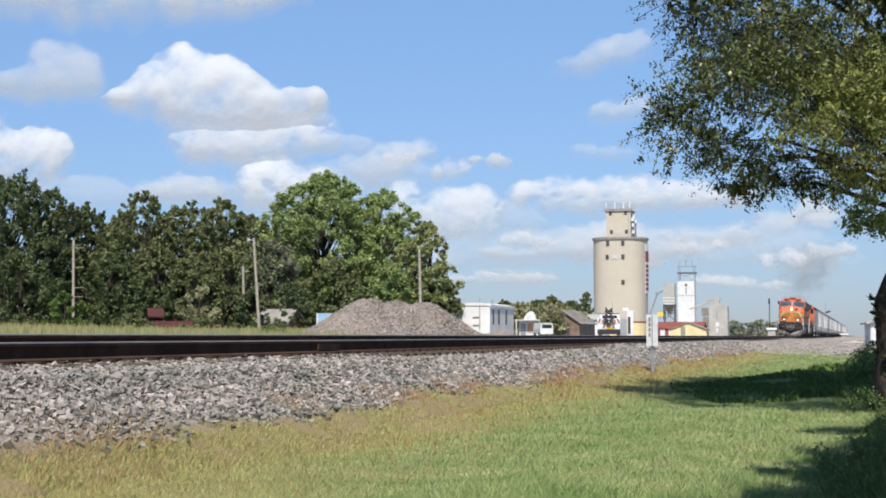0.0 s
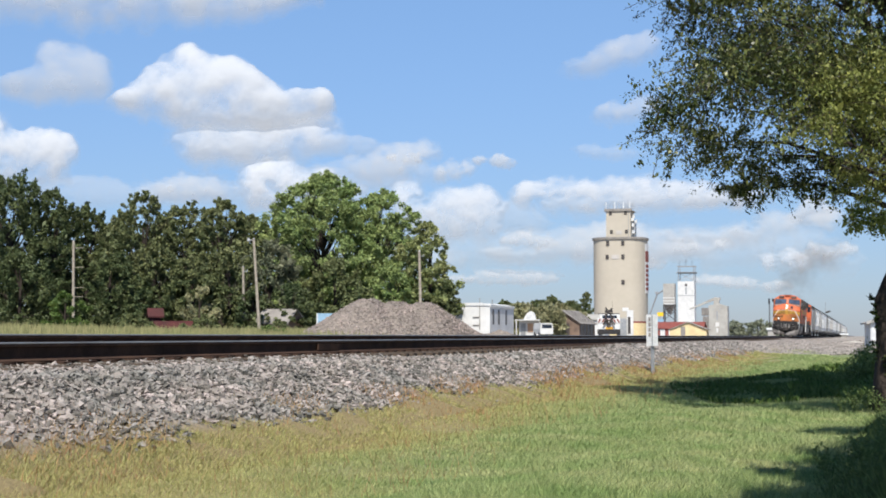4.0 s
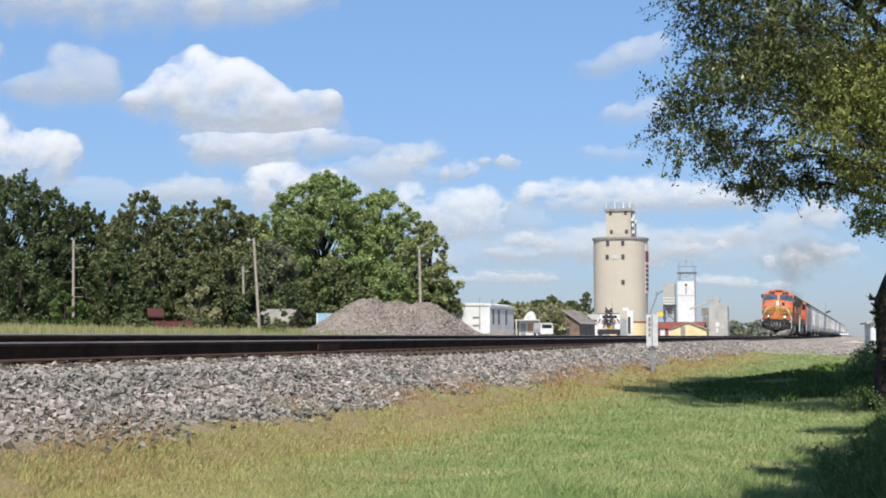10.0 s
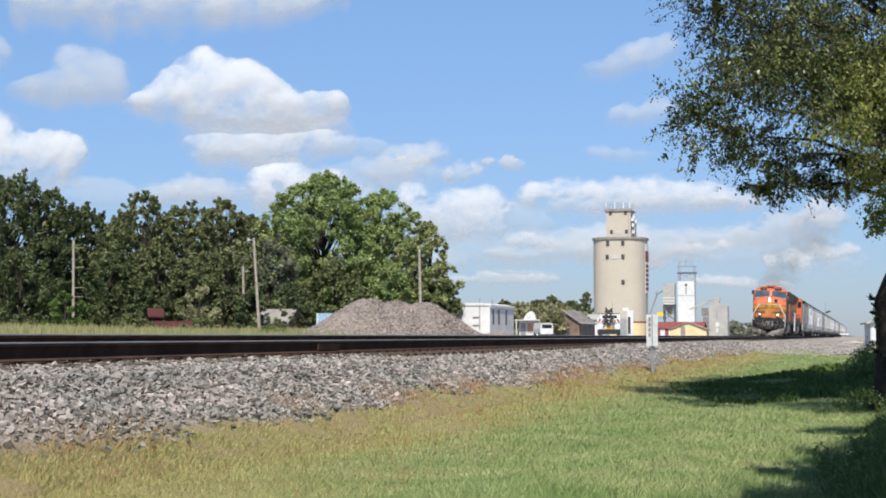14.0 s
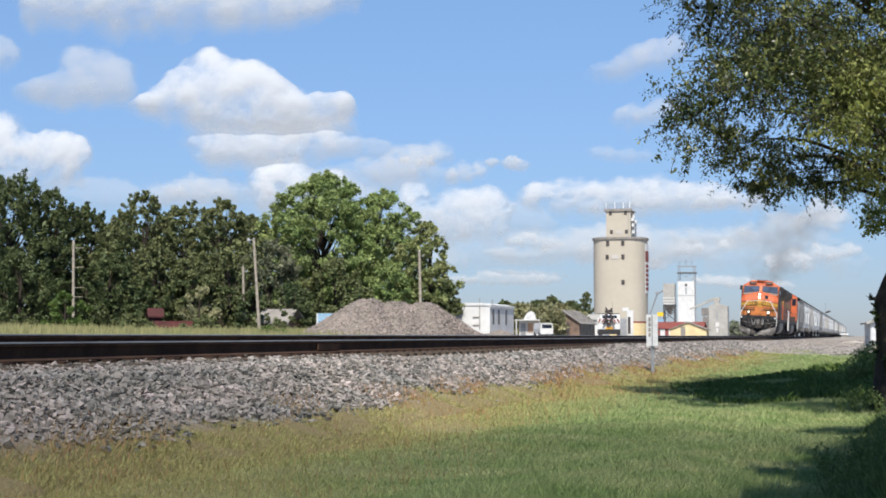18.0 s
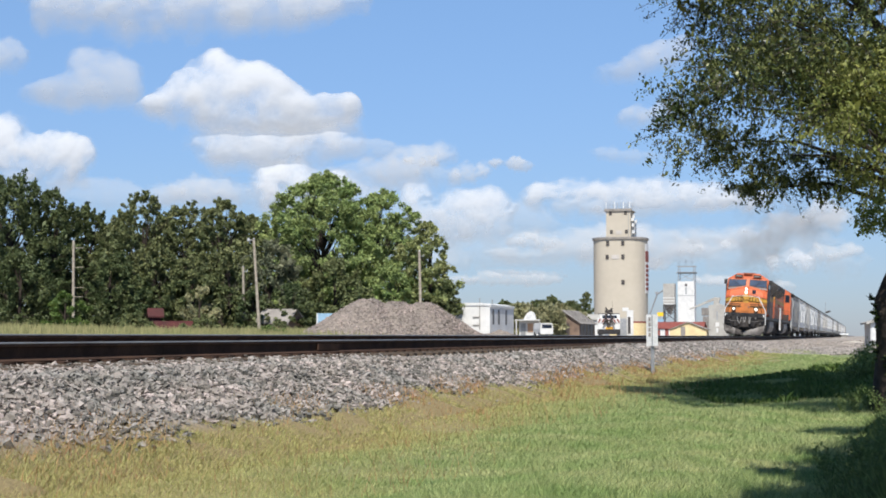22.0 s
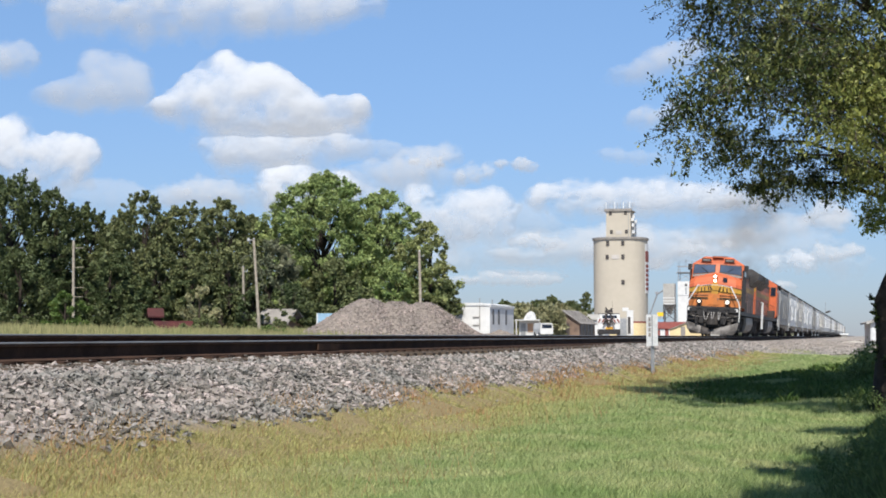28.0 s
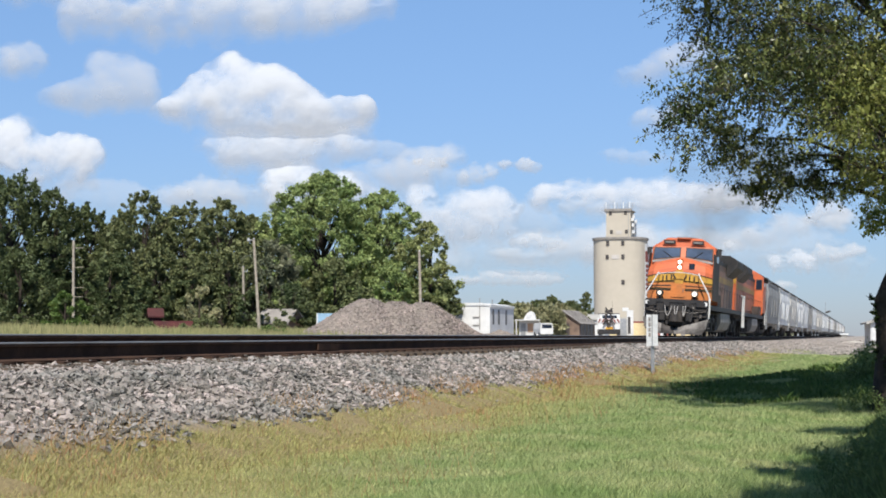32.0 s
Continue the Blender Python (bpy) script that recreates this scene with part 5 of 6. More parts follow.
        g.path([(s * 0.95, 1.02, 2.98), (s * 0.93, 1.3, 2.98)], 0.03).path([(s * 1.5, 1.3, 1.85), (s * 1.5, 1.3, 0.9)], 0.028)
        part("front_handrail", g, WHITE, L, "white painted handrail")
        g = Geo()
        for y in np.arange(5.6, 21.6, 1.75):
            g.tube((s * 1.46, y, 1.5), (s * 1.46, y, 2.5), 0.012, 0.012, 5)
        g.path([(s * 1.46, 5.2, 2.5), (s * 1.46, 21.6, 2.5)], 0.012)
        part("walkway_handrail", g, GRIME, L)
        for z in (0.45, 0.75, 1.05):
            part("step", Geo().box((s * 1.38, 1.12, z), (0.3, 0.35, 0.04)), PLOW, L)
        g = Geo().path([(s * 1.46, 21.0, 2.46), (s * 1.46, 21.6, 2.5), (s * 1.49, 21.75, 2.36), (s * 1.5, 21.75, 0.6)], 0.042)
        part("rear_handrail", g, WHITE, L, "white painted handrail")
    arch = [(x, 1.06, 3.02 - 0.10 * (x / 0.93) ** 2) for x in np.linspace(-0.93, 0.93, 9)]
    part("nose_rail", Geo().path(arch, 0.018), WHITE, L, "thin white rail across the nose")
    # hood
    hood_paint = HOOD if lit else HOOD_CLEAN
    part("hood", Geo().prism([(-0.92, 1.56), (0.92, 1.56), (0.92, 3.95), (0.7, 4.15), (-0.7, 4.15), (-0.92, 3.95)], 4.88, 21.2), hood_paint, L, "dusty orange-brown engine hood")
    for y in np.arange(5.6, 16, 1.3):
        for s in (-1, 1):
            d = part("hood_door", Geo().box((s * 0.925, y, 2.65), (0.03, 1.12, 1.75)), hood_paint, L)
            part("latch", Geo().box((s * 0.95, y + 0.4, 2.6), (0.03, 0.05, 0.3)), BLACK, d)
    for s in (-1, 1):
        part("hood_stripe", Geo().box((s * 0.945, 13.0, 3.12), (0.02, 15.8, 0.32)), HOOD_STRIPE, L, "dusty yellow stripe along the hood")
        part("battery_box", Geo().box((s * 1.2, 6.2, 1.85), (0.5, 2.4, 0.6), bevel=0.04), DARK_BROWN, L)
    part("roof_panel", Geo().prism([(-0.95, 3.9), (0.95, 3.9), (0.95, 4.1), (0.72, 4.22), (-0.72, 4.22), (-0.95, 4.1)], 4.92, 16.2), BLACK, L, "black hood top")
    part("radiator", Geo().prism([(-1.0, 3.45), (1.0, 3.45), (1.52, 3.95), (1.52, 4.35), (1.1, 4.62), (-1.1, 4.62), (-1.52, 4.35), (-1.52, 3.95)], 16.2, 20.9), BLACK, L, "flared black radiator housing")
    for s in (-1, 1):
        part("radiator_grille", Geo().box((s * 1.527, 18.5, 4.15), (0.02, 4.2, 0.32)), GRIME, L)
    part("exhaust_stack", Geo().box((0, 11.6, 4.38), (0.7, 1.2, 0.4), bevel=0.08), GRIME, L)
    part("dynamic_brake", Geo().box((0, 6.6, 4.30), (1.7, 2.6, 0.25), bevel=0.1), BLACK, L)
    part("air_conditioner", Geo().box((0, 4.2, 4.80), (0.9, 0.9, 0.10), bevel=0.1), PLOW, L)
    part("horn", Geo().tube((0.2, 4.9, 4.5), (0.2, 4.4, 4.5), 0.03, 0.09, 8).tube((0.35, 4.9, 4.5), (0.35, 4.45, 4.52), 0.03, 0.08, 8), PLOW, L)
    part("rear_end", Geo().box((0, 21.26, 2.9), (1.8, 0.08, 2.6)), ORANGE, L, "orange end of the hood")
    part("rear_stripe", Geo().box((0, 21.31, 3.55), (1.82, 0.04, 0.55)), YELLOW, L, "yellow stripe")
    for s in (-1, 1):
        part("cab_back", Geo().box((s * 1.24, 4.92, 2.9), (0.56, 0.06, 2.6)), ORANGE, L, "orange rear wall of the cab")
        w = part("cab_back_window", Geo().box((s * 1.24, 4.97, 3.75), (0.34, 0.05, 0.62)), GLASS, L)
        part("window_frame", Geo().box((s * 1.24, 4.965, 3.75), (0.44, 0.03, 0.74)), DARK_BROWN, w)
    # running gear
    ft = [(-1.30, 0.42), (-1.05, 0.28), (1.05, 0.28), (1.30, 0.42), (1.45, 0.8), (1.42, 1.25), (-1.42, 1.25), (-1.45, 0.8)]
    part("fuel_tank", Geo().prism(ft, 8.0, 13.6), TANK, L, "dusty grey fuel tank")
    for y0 in (3.0, 15.2):
        f = part("truck_frame", Geo().box((1.08, y0 + 2.0, 0.80), (0.22, 5.2, 0.34), bevel=0.06).box((-1.08, y0 + 2.0, 0.80), (0.22, 5.2, 0.34), bevel=0.06).box((0, y0 + 2, 0.85), (2.1, 0.5, 0.4)), GRIME, L, "dark grimy six-wheel truck")
        for k in range(3):
            for s in (-1, 1):
                part("journal_box", Geo().box((s * 1.2, y0 + 2.0 * k, 0.55), (0.16, 0.42, 0.42), bevel=0.06), GRIME, f)
                part("spring", Geo().tube((s * 1.2, y0 + 2.0 * k + 0.55, 0.6), (s * 1.2, y0 + 2.0 * k + 0.55, 1.15), 0.1, 0.1, 8), GRIME, f)
        for k in range(3):
            w = part("wheelset", wheelset(0.53), GRIME, L, m=pose(0, y0 + 2.0 * k, 0.53))
            WHEELS.append((w, (0, y0 + 2.0 * k, 0.53), 0.53))
    return L


def hopper(m, label, body_mat, key):
    H = thing("hopper_car", m, label, "hopper car", "grain hopper cars of the train")
    rings = []
    for y, bot, top in ((0.95, 2.75, 4.46), (1.6, 2.0, 4.54), (2.6, 1.25, 4.54), (15.6, 1.25, 4.54), (16.6, 2.0, 4.54), (17.25, 2.75, 4.46)):
        z = [bot, bot + (4.05 - bot) * 0.33, bot + (4.05 - bot) * 0.7, 4.07, 4.35, top]
        hw = [1.52, 1.60, 1.58, 1.44, 1.05, 0.45]
        rings.append([(w, y, a) for w, a in zip(hw, z)] + [(-w, y, a) for w, a in zip(hw[::-1], z[::-1])])
    part("body", Geo().loft(rings), body_mat, H, smooth=False)
    part("roof_walk", Geo().box((0.62, 9.1, 4.72), (0.5, 16.4, 0.05)).box((-0.62, 9.1, 4.72), (0.5, 16.4, 0.05)).box((0, 9.1, 4.60), (0.5, 15.6, 0.16)), GRIME, H, "dark roof walkway")
    hatch = Geo()
    for y in np.arange(2.4, 16.2, 1.15):
        hatch.box((0.0, y, 4.76), (0.62, 0.9, 0.14), bevel=0.06)
    part("roof_hatch", hatch, body_mat, H)
    for s in (-1, 1):
        part("side_sill", Geo().box((s * 1.50, 9.1, 1.22), (0.10, 17.2, 0.26)), body_mat, H)
        part("top_chord", Geo().box((s * 1.45, 9.1, 4.12), (0.10, 15.8, 0.14)), body_mat, H)
        for y in (3.2, 5.1, 7.0, 11.2, 13.1, 15.0) if key % 2 else (5.6, 9.1, 12.6):
            part("side_post", Geo().prism([(s * 1.5, 1.3), (s * 1.63, 1.9), (s * 1.625, 2.9), (s * 1.49, 3.9), (s * 1.4, 3.9), (s * 1.4, 1.3)], y - 0.05, y + 0.05), body_mat, H)
        for y in (0.55, 17.65):
            g = Geo().path([(s * 1.5, y, 0.6), (s * 1.5, y, 4.25)], 0.045).path([(s * 1.5, y + (0.45 if y < 9 else -0.45), 0.6), (s * 1.5, y + (0.45 if y < 9 else -0.45), 4.25)], 0.045)
            for z in np.arange(0.8, 4.2, 0.42):
                g.tube((s * 1.5, y, z), (s * 1.5, y + (0.45 if y < 9 else -0.45), z), 0.02, 0.02, 4)
            part("ladder", g, GALV, H, "galvanised ladder")
    for y in (5.2, 9.1, 13.0):
        part("outlet_bay", Geo().loft([[(-1.3, y - 1.7, 1.25), (1.3, y - 1.7, 1.25), (1.3, y + 1.7, 1.25), (-1.3, y + 1.7, 1.25)],
                                       [(-0.5, y - 0.4, 0.42), (0.5, y - 0.4, 0.42), (0.5, y + 0.4, 0.42), (-0.5, y + 0.4, 0.42)]]), body_mat, H)
    for y, d in ((0.6, 1), (17.6, -1)):
        part("end_platform", Geo().box((0, y, 1.18), (2.9, 0.9, 0.18)).box((0, y - d * 0.3, 0.9), (0.4, 1.2, 0.35)), GRIME, H)
        part("end_post", Geo().box((1.3, y + d * 0.1, 2.1), (0.14, 0.14, 1.8)).box((-1.3, y + d * 0.1, 2.1), (0.14, 0.14, 1.8)), body_mat, H)
    for yc in (2.2, 16.0):
        part("truck_frame", Geo().box((1.0, yc, 0.55), (0.2, 2.4, 0.3), bevel=0.08).box((-1.0, yc, 0.55), (0.2, 2.4, 0.3), bevel=0.08).box((0, yc, 0.62), (2.2, 0.4, 0.4)), GRIME, H)
        for dy in (-0.86, 0.86):
            w = part("wheelset", wheelset(0.46), GRIME, H, m=pose(0, yc + dy, 0.46))
            if key < 8:
                WHEELS.append((w, (0, yc + dy, 0.46), 0.46))
    return H


def build_train():
    one = locomotive(pose(0, 0, 0), "orange and yellow diesel locomotive with lit headlights leading the train", True)
    CARS.append((one, 0.0, False))
    two = locomotive(pose(0, 0, 0), "orange diesel locomotive running long hood first behind the leader", False)
    CARS.append((two, 44.7, True))
    y = 44.9
    mats = [HOP_GREY, HOP_WHITE, HOP_TAN, HOP_WHITE, HOP_WHITE, HOP_GREY, HOP_WHITE, HOP_TAN]
    names = {id(HOP_GREY): "dull grey covered grain hopper car", id(HOP_WHITE): "white covered grain hopper car with ribbed sides", id(HOP_TAN): "weathered pale covered grain hopper car"}
    for k in range(30):
        mt = mats[(k * 3 + k // 3) % 8] if k > 4 else mats[k]
        h = hopper(pose(0, 0, 0), names[id(mt)], mt, k)
        CARS.append((h, y, False))
        y += 18.25


PUFFS = []


def build_smoke():
    for k in range(4):
        lobes = [(0, 0, 0.7, 0.7), (0.3, 0.2, 0.4, 0.5), (-0.35, -0.1, 0.45, 0.45)]
        s = 3.6 + 2.0 * k
        me = vapour_mesh("smoke_puff", s * 1.3, s, lobes, SMOKE, 40 + k, 40, 32, 0.03, 0.6, False, 0.0)
        ob = tagged(new("smoke_puff", me), "thin grey diesel exhaust smoke above the locomotive", "smoke", "exhaust smoke")
        PUFFS.append((ob, k))


# ---------------------------------------------------------------- buildings and yard


def arc(r0, r1, a0, a1, n=8):
    a = [radians(a0 + (a1 - a0) * i / n) for i in range(n + 1)]
    return [(r1 * math.cos(t), r1 * math.sin(t)) for t in a] + [(r0 * math.cos(t), r0 * math.sin(t)) for t in a[::-1]]


def build_elevator():
    E = thing("grain_elevator", pose(-74.1, 486.0, 0.9), "tall tan concrete grain elevator with a headhouse and rooftop antennas", "grain elevator")
    r = 8.45
    n = 2.7      # rounded square in plan
    out = []
    for a in np.linspace(0, 2 * math.pi, 97)[:-1]:
        q = r / (abs(math.cos(a)) ** n + abs(math.sin(a)) ** n) ** (1 / n)
        out.append((q * math.cos(a), q * math.sin(a)))
    part("silo", Geo().loft([[(x, y, z) for x, y in out] for z in (0, 0.02, 30.98, 31.0)]), CONCRETE, E, "smooth tan concrete silo", smooth=True)
    part("cornice", Geo().prism([(x * 1.045, y * 1.045) for x, y in out], 30.6, 31.3, "z"), ROOF, E, "dark roof edge")
    part("base_band", Geo().prism([(x * 1.01, y * 1.01) for x, y in out], 0, 4.2, "z"), CREAM, E, "cream painted base")
    part("red_line", Geo().prism([(x * 1.014, y * 1.014) for x, y in out], 4.2, 4.7, "z"), RED, E)
    part("headhouse", Geo().box((-0.1, 0, 35.5), (7.8, 7.6, 8.6)), CONCRETE, E, "tan concrete headhouse")
    part("headhouse_roof", Geo().box((-0.1, 0, 39.95), (8.8, 8.4, 0.35)), ROOF, E)
    part("stair_tower", Geo().box((4.4, -0.5, 34.0), (1.2, 3.0, 5.4)), GALV, E)
    for x, z in ((-2.3, 33.2), (2.5, 33.2), (-2.6, 39.2), (2.2, 39.2)):
        part("window", Geo().box((x, -3.82, z), (0.95, 0.12, 1.25)), DARKWIN, E)
    part("panel", Geo().box((0.1, -3.82, 33.0), (1.9, 0.12, 1.2)), PALE_PANEL, E)
    part("parapet", Geo().box((-0.1, -4.15, 40.35), (8.8, 0.12, 0.5)), ROOF, E)
    for x, y, z, w in ((4.3, -2.6, 37.2, 0.9), (4.5, -1.6, 38.2, 0.7), (4.4, -2.8, 35.4, 0.7), (5.2, -1.0, 36.6, 0.6), (4.6, -2.9, 33.2, 0.8)):
        part("equipment_box", Geo().box((x, y, z), (w, 0.7, 1.1), bevel=0.08), MARKER, E)
    part("ladder", Geo().path([(3.2, -3.95, 31.4), (3.2, -3.95, 39.0)], 0.08), GALV, E)
    for x, z in ((-2.8, 29.3), (2.0, 29.3), (-3.0, 25.0), (2.0, 25.0), (2.0, 17.0)):
        y = -(r ** n - abs(x) ** n) ** (1 / n) - 0.02
        part("window", Geo().box((x, y, z), (1.0, 0.3, 1.45)), DARKWIN, E)
    part("panel", Geo().box((-0.4, -r - 0.02, 25.0), (2.4, 0.2, 1.3)), PALE_PANEL, E)
    g = Geo()
    for k in range(15):
        x = -4.6 + k * 0.63 + 0.2 * math.sin(k * 5.0)
        g.tube((x, -3.4 + (k % 4) * 2, 40.0), (x, -3.4 + (k % 4) * 2, 42.4 + 1.2 * ((k * 7) % 5) / 4), 0.06, 0.05, 5)
    part("antenna", g, GALV, E, "thin grey antenna masts")
    for x in (-4.0, -1.2, 1.6, 3.6):
        part("antenna_panel", Geo().box((x, -3.9, 41.6), (0.24, 0.2, 2.4)), MARKER, E)
        part("antenna_panel", Geo().box((x + 0.75, -3.5, 41.4), (0.20, 0.2, 1.8)), GALV, E)
    # tall sign on the flank: a white strip with red bars
    s = part("sign", Geo().prism(arc(8.55, 8.84, -21, 5), 13.6, 29.4, "z"), WHITE, E, "tall white sign with red bars")
    part("sign_bar", Geo().prism(arc(8.8, 8.9, -20, 4), 23.6, 27.0, "z"), RED, s)
    for k in range(6):
        part("sign_bar", Geo().prism(arc(8.8, 8.9, -18, 0), 21.8 - k * 1.45, 22.8 - k * 1.45, "z"), RED, s)


def build_white_elevator():
    W = thing("white_elevator", pose(-66.4, 608.0, 0.9), "white metal-clad grain elevator with a steel frame on top", "grain elevator")
    part("tower", Geo().box((0, 0, 10.8), (6.5, 6.5, 21.6)), WHITE, W, "white sheet-metal tower")
    part("seam", Geo().box((0, -3.28, 16.0), (6.5, 0.06, 0.2)), GALV, W)
    part("vent", Geo().box((0, -3.3, 20.2), (0.9, 0.2, 0.9)), DARKWIN, W)
    part("door", Geo().box((0.0, -3.3, 17.9), (0.5, 0.2, 2.6)), GALV, W)
    g = Geo()
    for x in (-3.0, 3.0):
        for y in (-3, 3):
            g.tube((x, y, 21.6), (x, y, 28.0), 0.16, 0.16, 6)
    for z in (25.0, 27.6):
        g.box((0, -3, z), (7.4, 0.2, 0.3)).box((0, 3, z), (7.4, 0.2, 0.3))
    g.tube((-3, -3, 22), (3, -3, 25), 0.1, 0.1, 5).tube((3, -3, 22), (-3, -3, 25), 0.1, 0.1, 5)
    part("steel_frame", g, GALV, W, "grey open steel frame")
    part("platform", Geo().box((0, 0, 25.2), (7.6, 7.4, 0.2)), GALV, W)
    g = Geo()
    for x in (-2.4, 0, 2.4):
        g.tube((x, -2.8, 27.8), (x, -2.8, 30.0 + 0.5 * math.cos(x)), 0.08, 0.06, 5)
    part("mast", g, GRIME, W)
    B = thing("steel_bin", pose(-68.2, 566.0, 0.9), "pale steel hopper bin on a braced frame", "storage bin")
    part("bin", Geo().box((0, 0, 15.6), (4.2, 4.2, 7.6)), METAL, B)
    for z in (11.9, 13.0, 14.1):
        part("rib", Geo().box((0, -2.12, z), (4.3, 0.1, 0.35)), WHITE, B)
    part("cone", Geo().loft([[(-2.1, -2.1, 11.8), (2.1, -2.1, 11.8), (2.1, 2.1, 11.8), (-2.1, 2.1, 11.8)], [(-0.6, -0.6, 8.2), (0.6, -0.6, 8.2), (0.6, 0.6, 8.2), (-0.6, 0.6, 8.2)]]), TANK, B)
    g = Geo()
    for x in (-2, 2):
        for y in (-2, 2):
            g.tube((x, y, 0), (x, y, 12), 0.2, 0.2, 6)
    for z in (2.5, 6.0, 9.0):
        g.tube((-2, -2, z), (2, -2, z + 3), 0.12, 0.12, 5).tube((2, -2, z), (-2, -2, z + 3), 0.12, 0.12, 5)
    part("frame", g, GRIME, B)
    g = Geo().path([(-2.2, 0, 17.0), (-4.6, 0, 15.6), (-7.0, 0, 9.0), (-9.0, 0, 5.0)], 0.28, 7).box((-4.7, 0, 16.0), (1.2, 0.8, 0.9))
    part("spout", g, GALV, B)
    M = thing("metal_building", pose(-47.6, 529.0, 0.9), "grey sheet-metal grain building with a conveyor on its roof", "building")
    part("wall", Geo().prism([(-2.6, 0), (3.8, 0), (3.8, 10.2), (0.6, 11.2), (-2.6, 10.4)], -3, 3), METAL, M)
    part("lean_to", Geo().box((-3.8, 0.3, 8.4), (2.6, 4, 2.6)).box((-3.6, 0.3, 3.4), (2.2, 4, 6.8)), TANK, M)
    part("roof_cap", Geo().box((-0.1, 0, 12.0), (1.8, 2.4, 2.2)), METAL, M)
    part("conveyor", Geo().prism([(-9.4, 9.0), (-9.0, 9.6), (-0.6, 13.4), (1.2, 13.2), (1.2, 12.4), (-0.6, 12.4)], -0.7, 0.7), METAL, M, "sloping sheet-metal conveyor")
    for x, z, w, h in ((-1.0, 9.2, 0.5, 0.4), (1.2, 9.2, 0.5, 0.4), (0.3, 4.0, 1.2, 1.4), (0.3, 2.0, 0.7, 1.6), (0.3, 7.0, 0.5, 3.2)):
        part("vent", Geo().box((x, -3.04, z), (w, 0.1, h)), GALV if h < 1 or h > 3 else WHITE, M)


def gable(name, m, w, d, eave, ridge, wall, roof, label, category="building", along="y", over=0.3):
    """A gabled building; the ridge runs along its depth or its width."""
    B = thing(name, m, label, category)
    if along == "y":
        part("wall", Geo().prism([(-w / 2, 0), (w / 2, 0), (w / 2, eave), (0, ridge), (-w / 2, eave)], -d / 2, d / 2), wall, B)
        sl = (ridge - eave) / (w / 2)
        for s in (-1, 1):
            part("roof_slope", Geo().prism([(0, ridge + 0.02), (s * (w / 2 + over), eave - over * sl + 0.02), (s * (w / 2 + over), eave - over * sl + 0.16), (0, ridge + 0.16)], -d / 2 - over, d / 2 + over), roof, B)
    else:
        part("wall", Geo().prism([(-d / 2, 0), (d / 2, 0), (d / 2, eave), (0, ridge), (-d / 2, eave)], -w / 2, w / 2, "x"), wall, B)
        sl = (ridge - eave) / (d / 2)
        for s in (-1, 1):
            part("roof_slope", Geo().prism([(0, ridge + 0.02), (s * (d / 2 + over), eave - over * sl + 0.02), (s * (d / 2 + over), eave - over * sl + 0.16), (0, ridge + 0.16)], -w / 2 - over, w / 2 + over, "x"), roof, B)
    return B


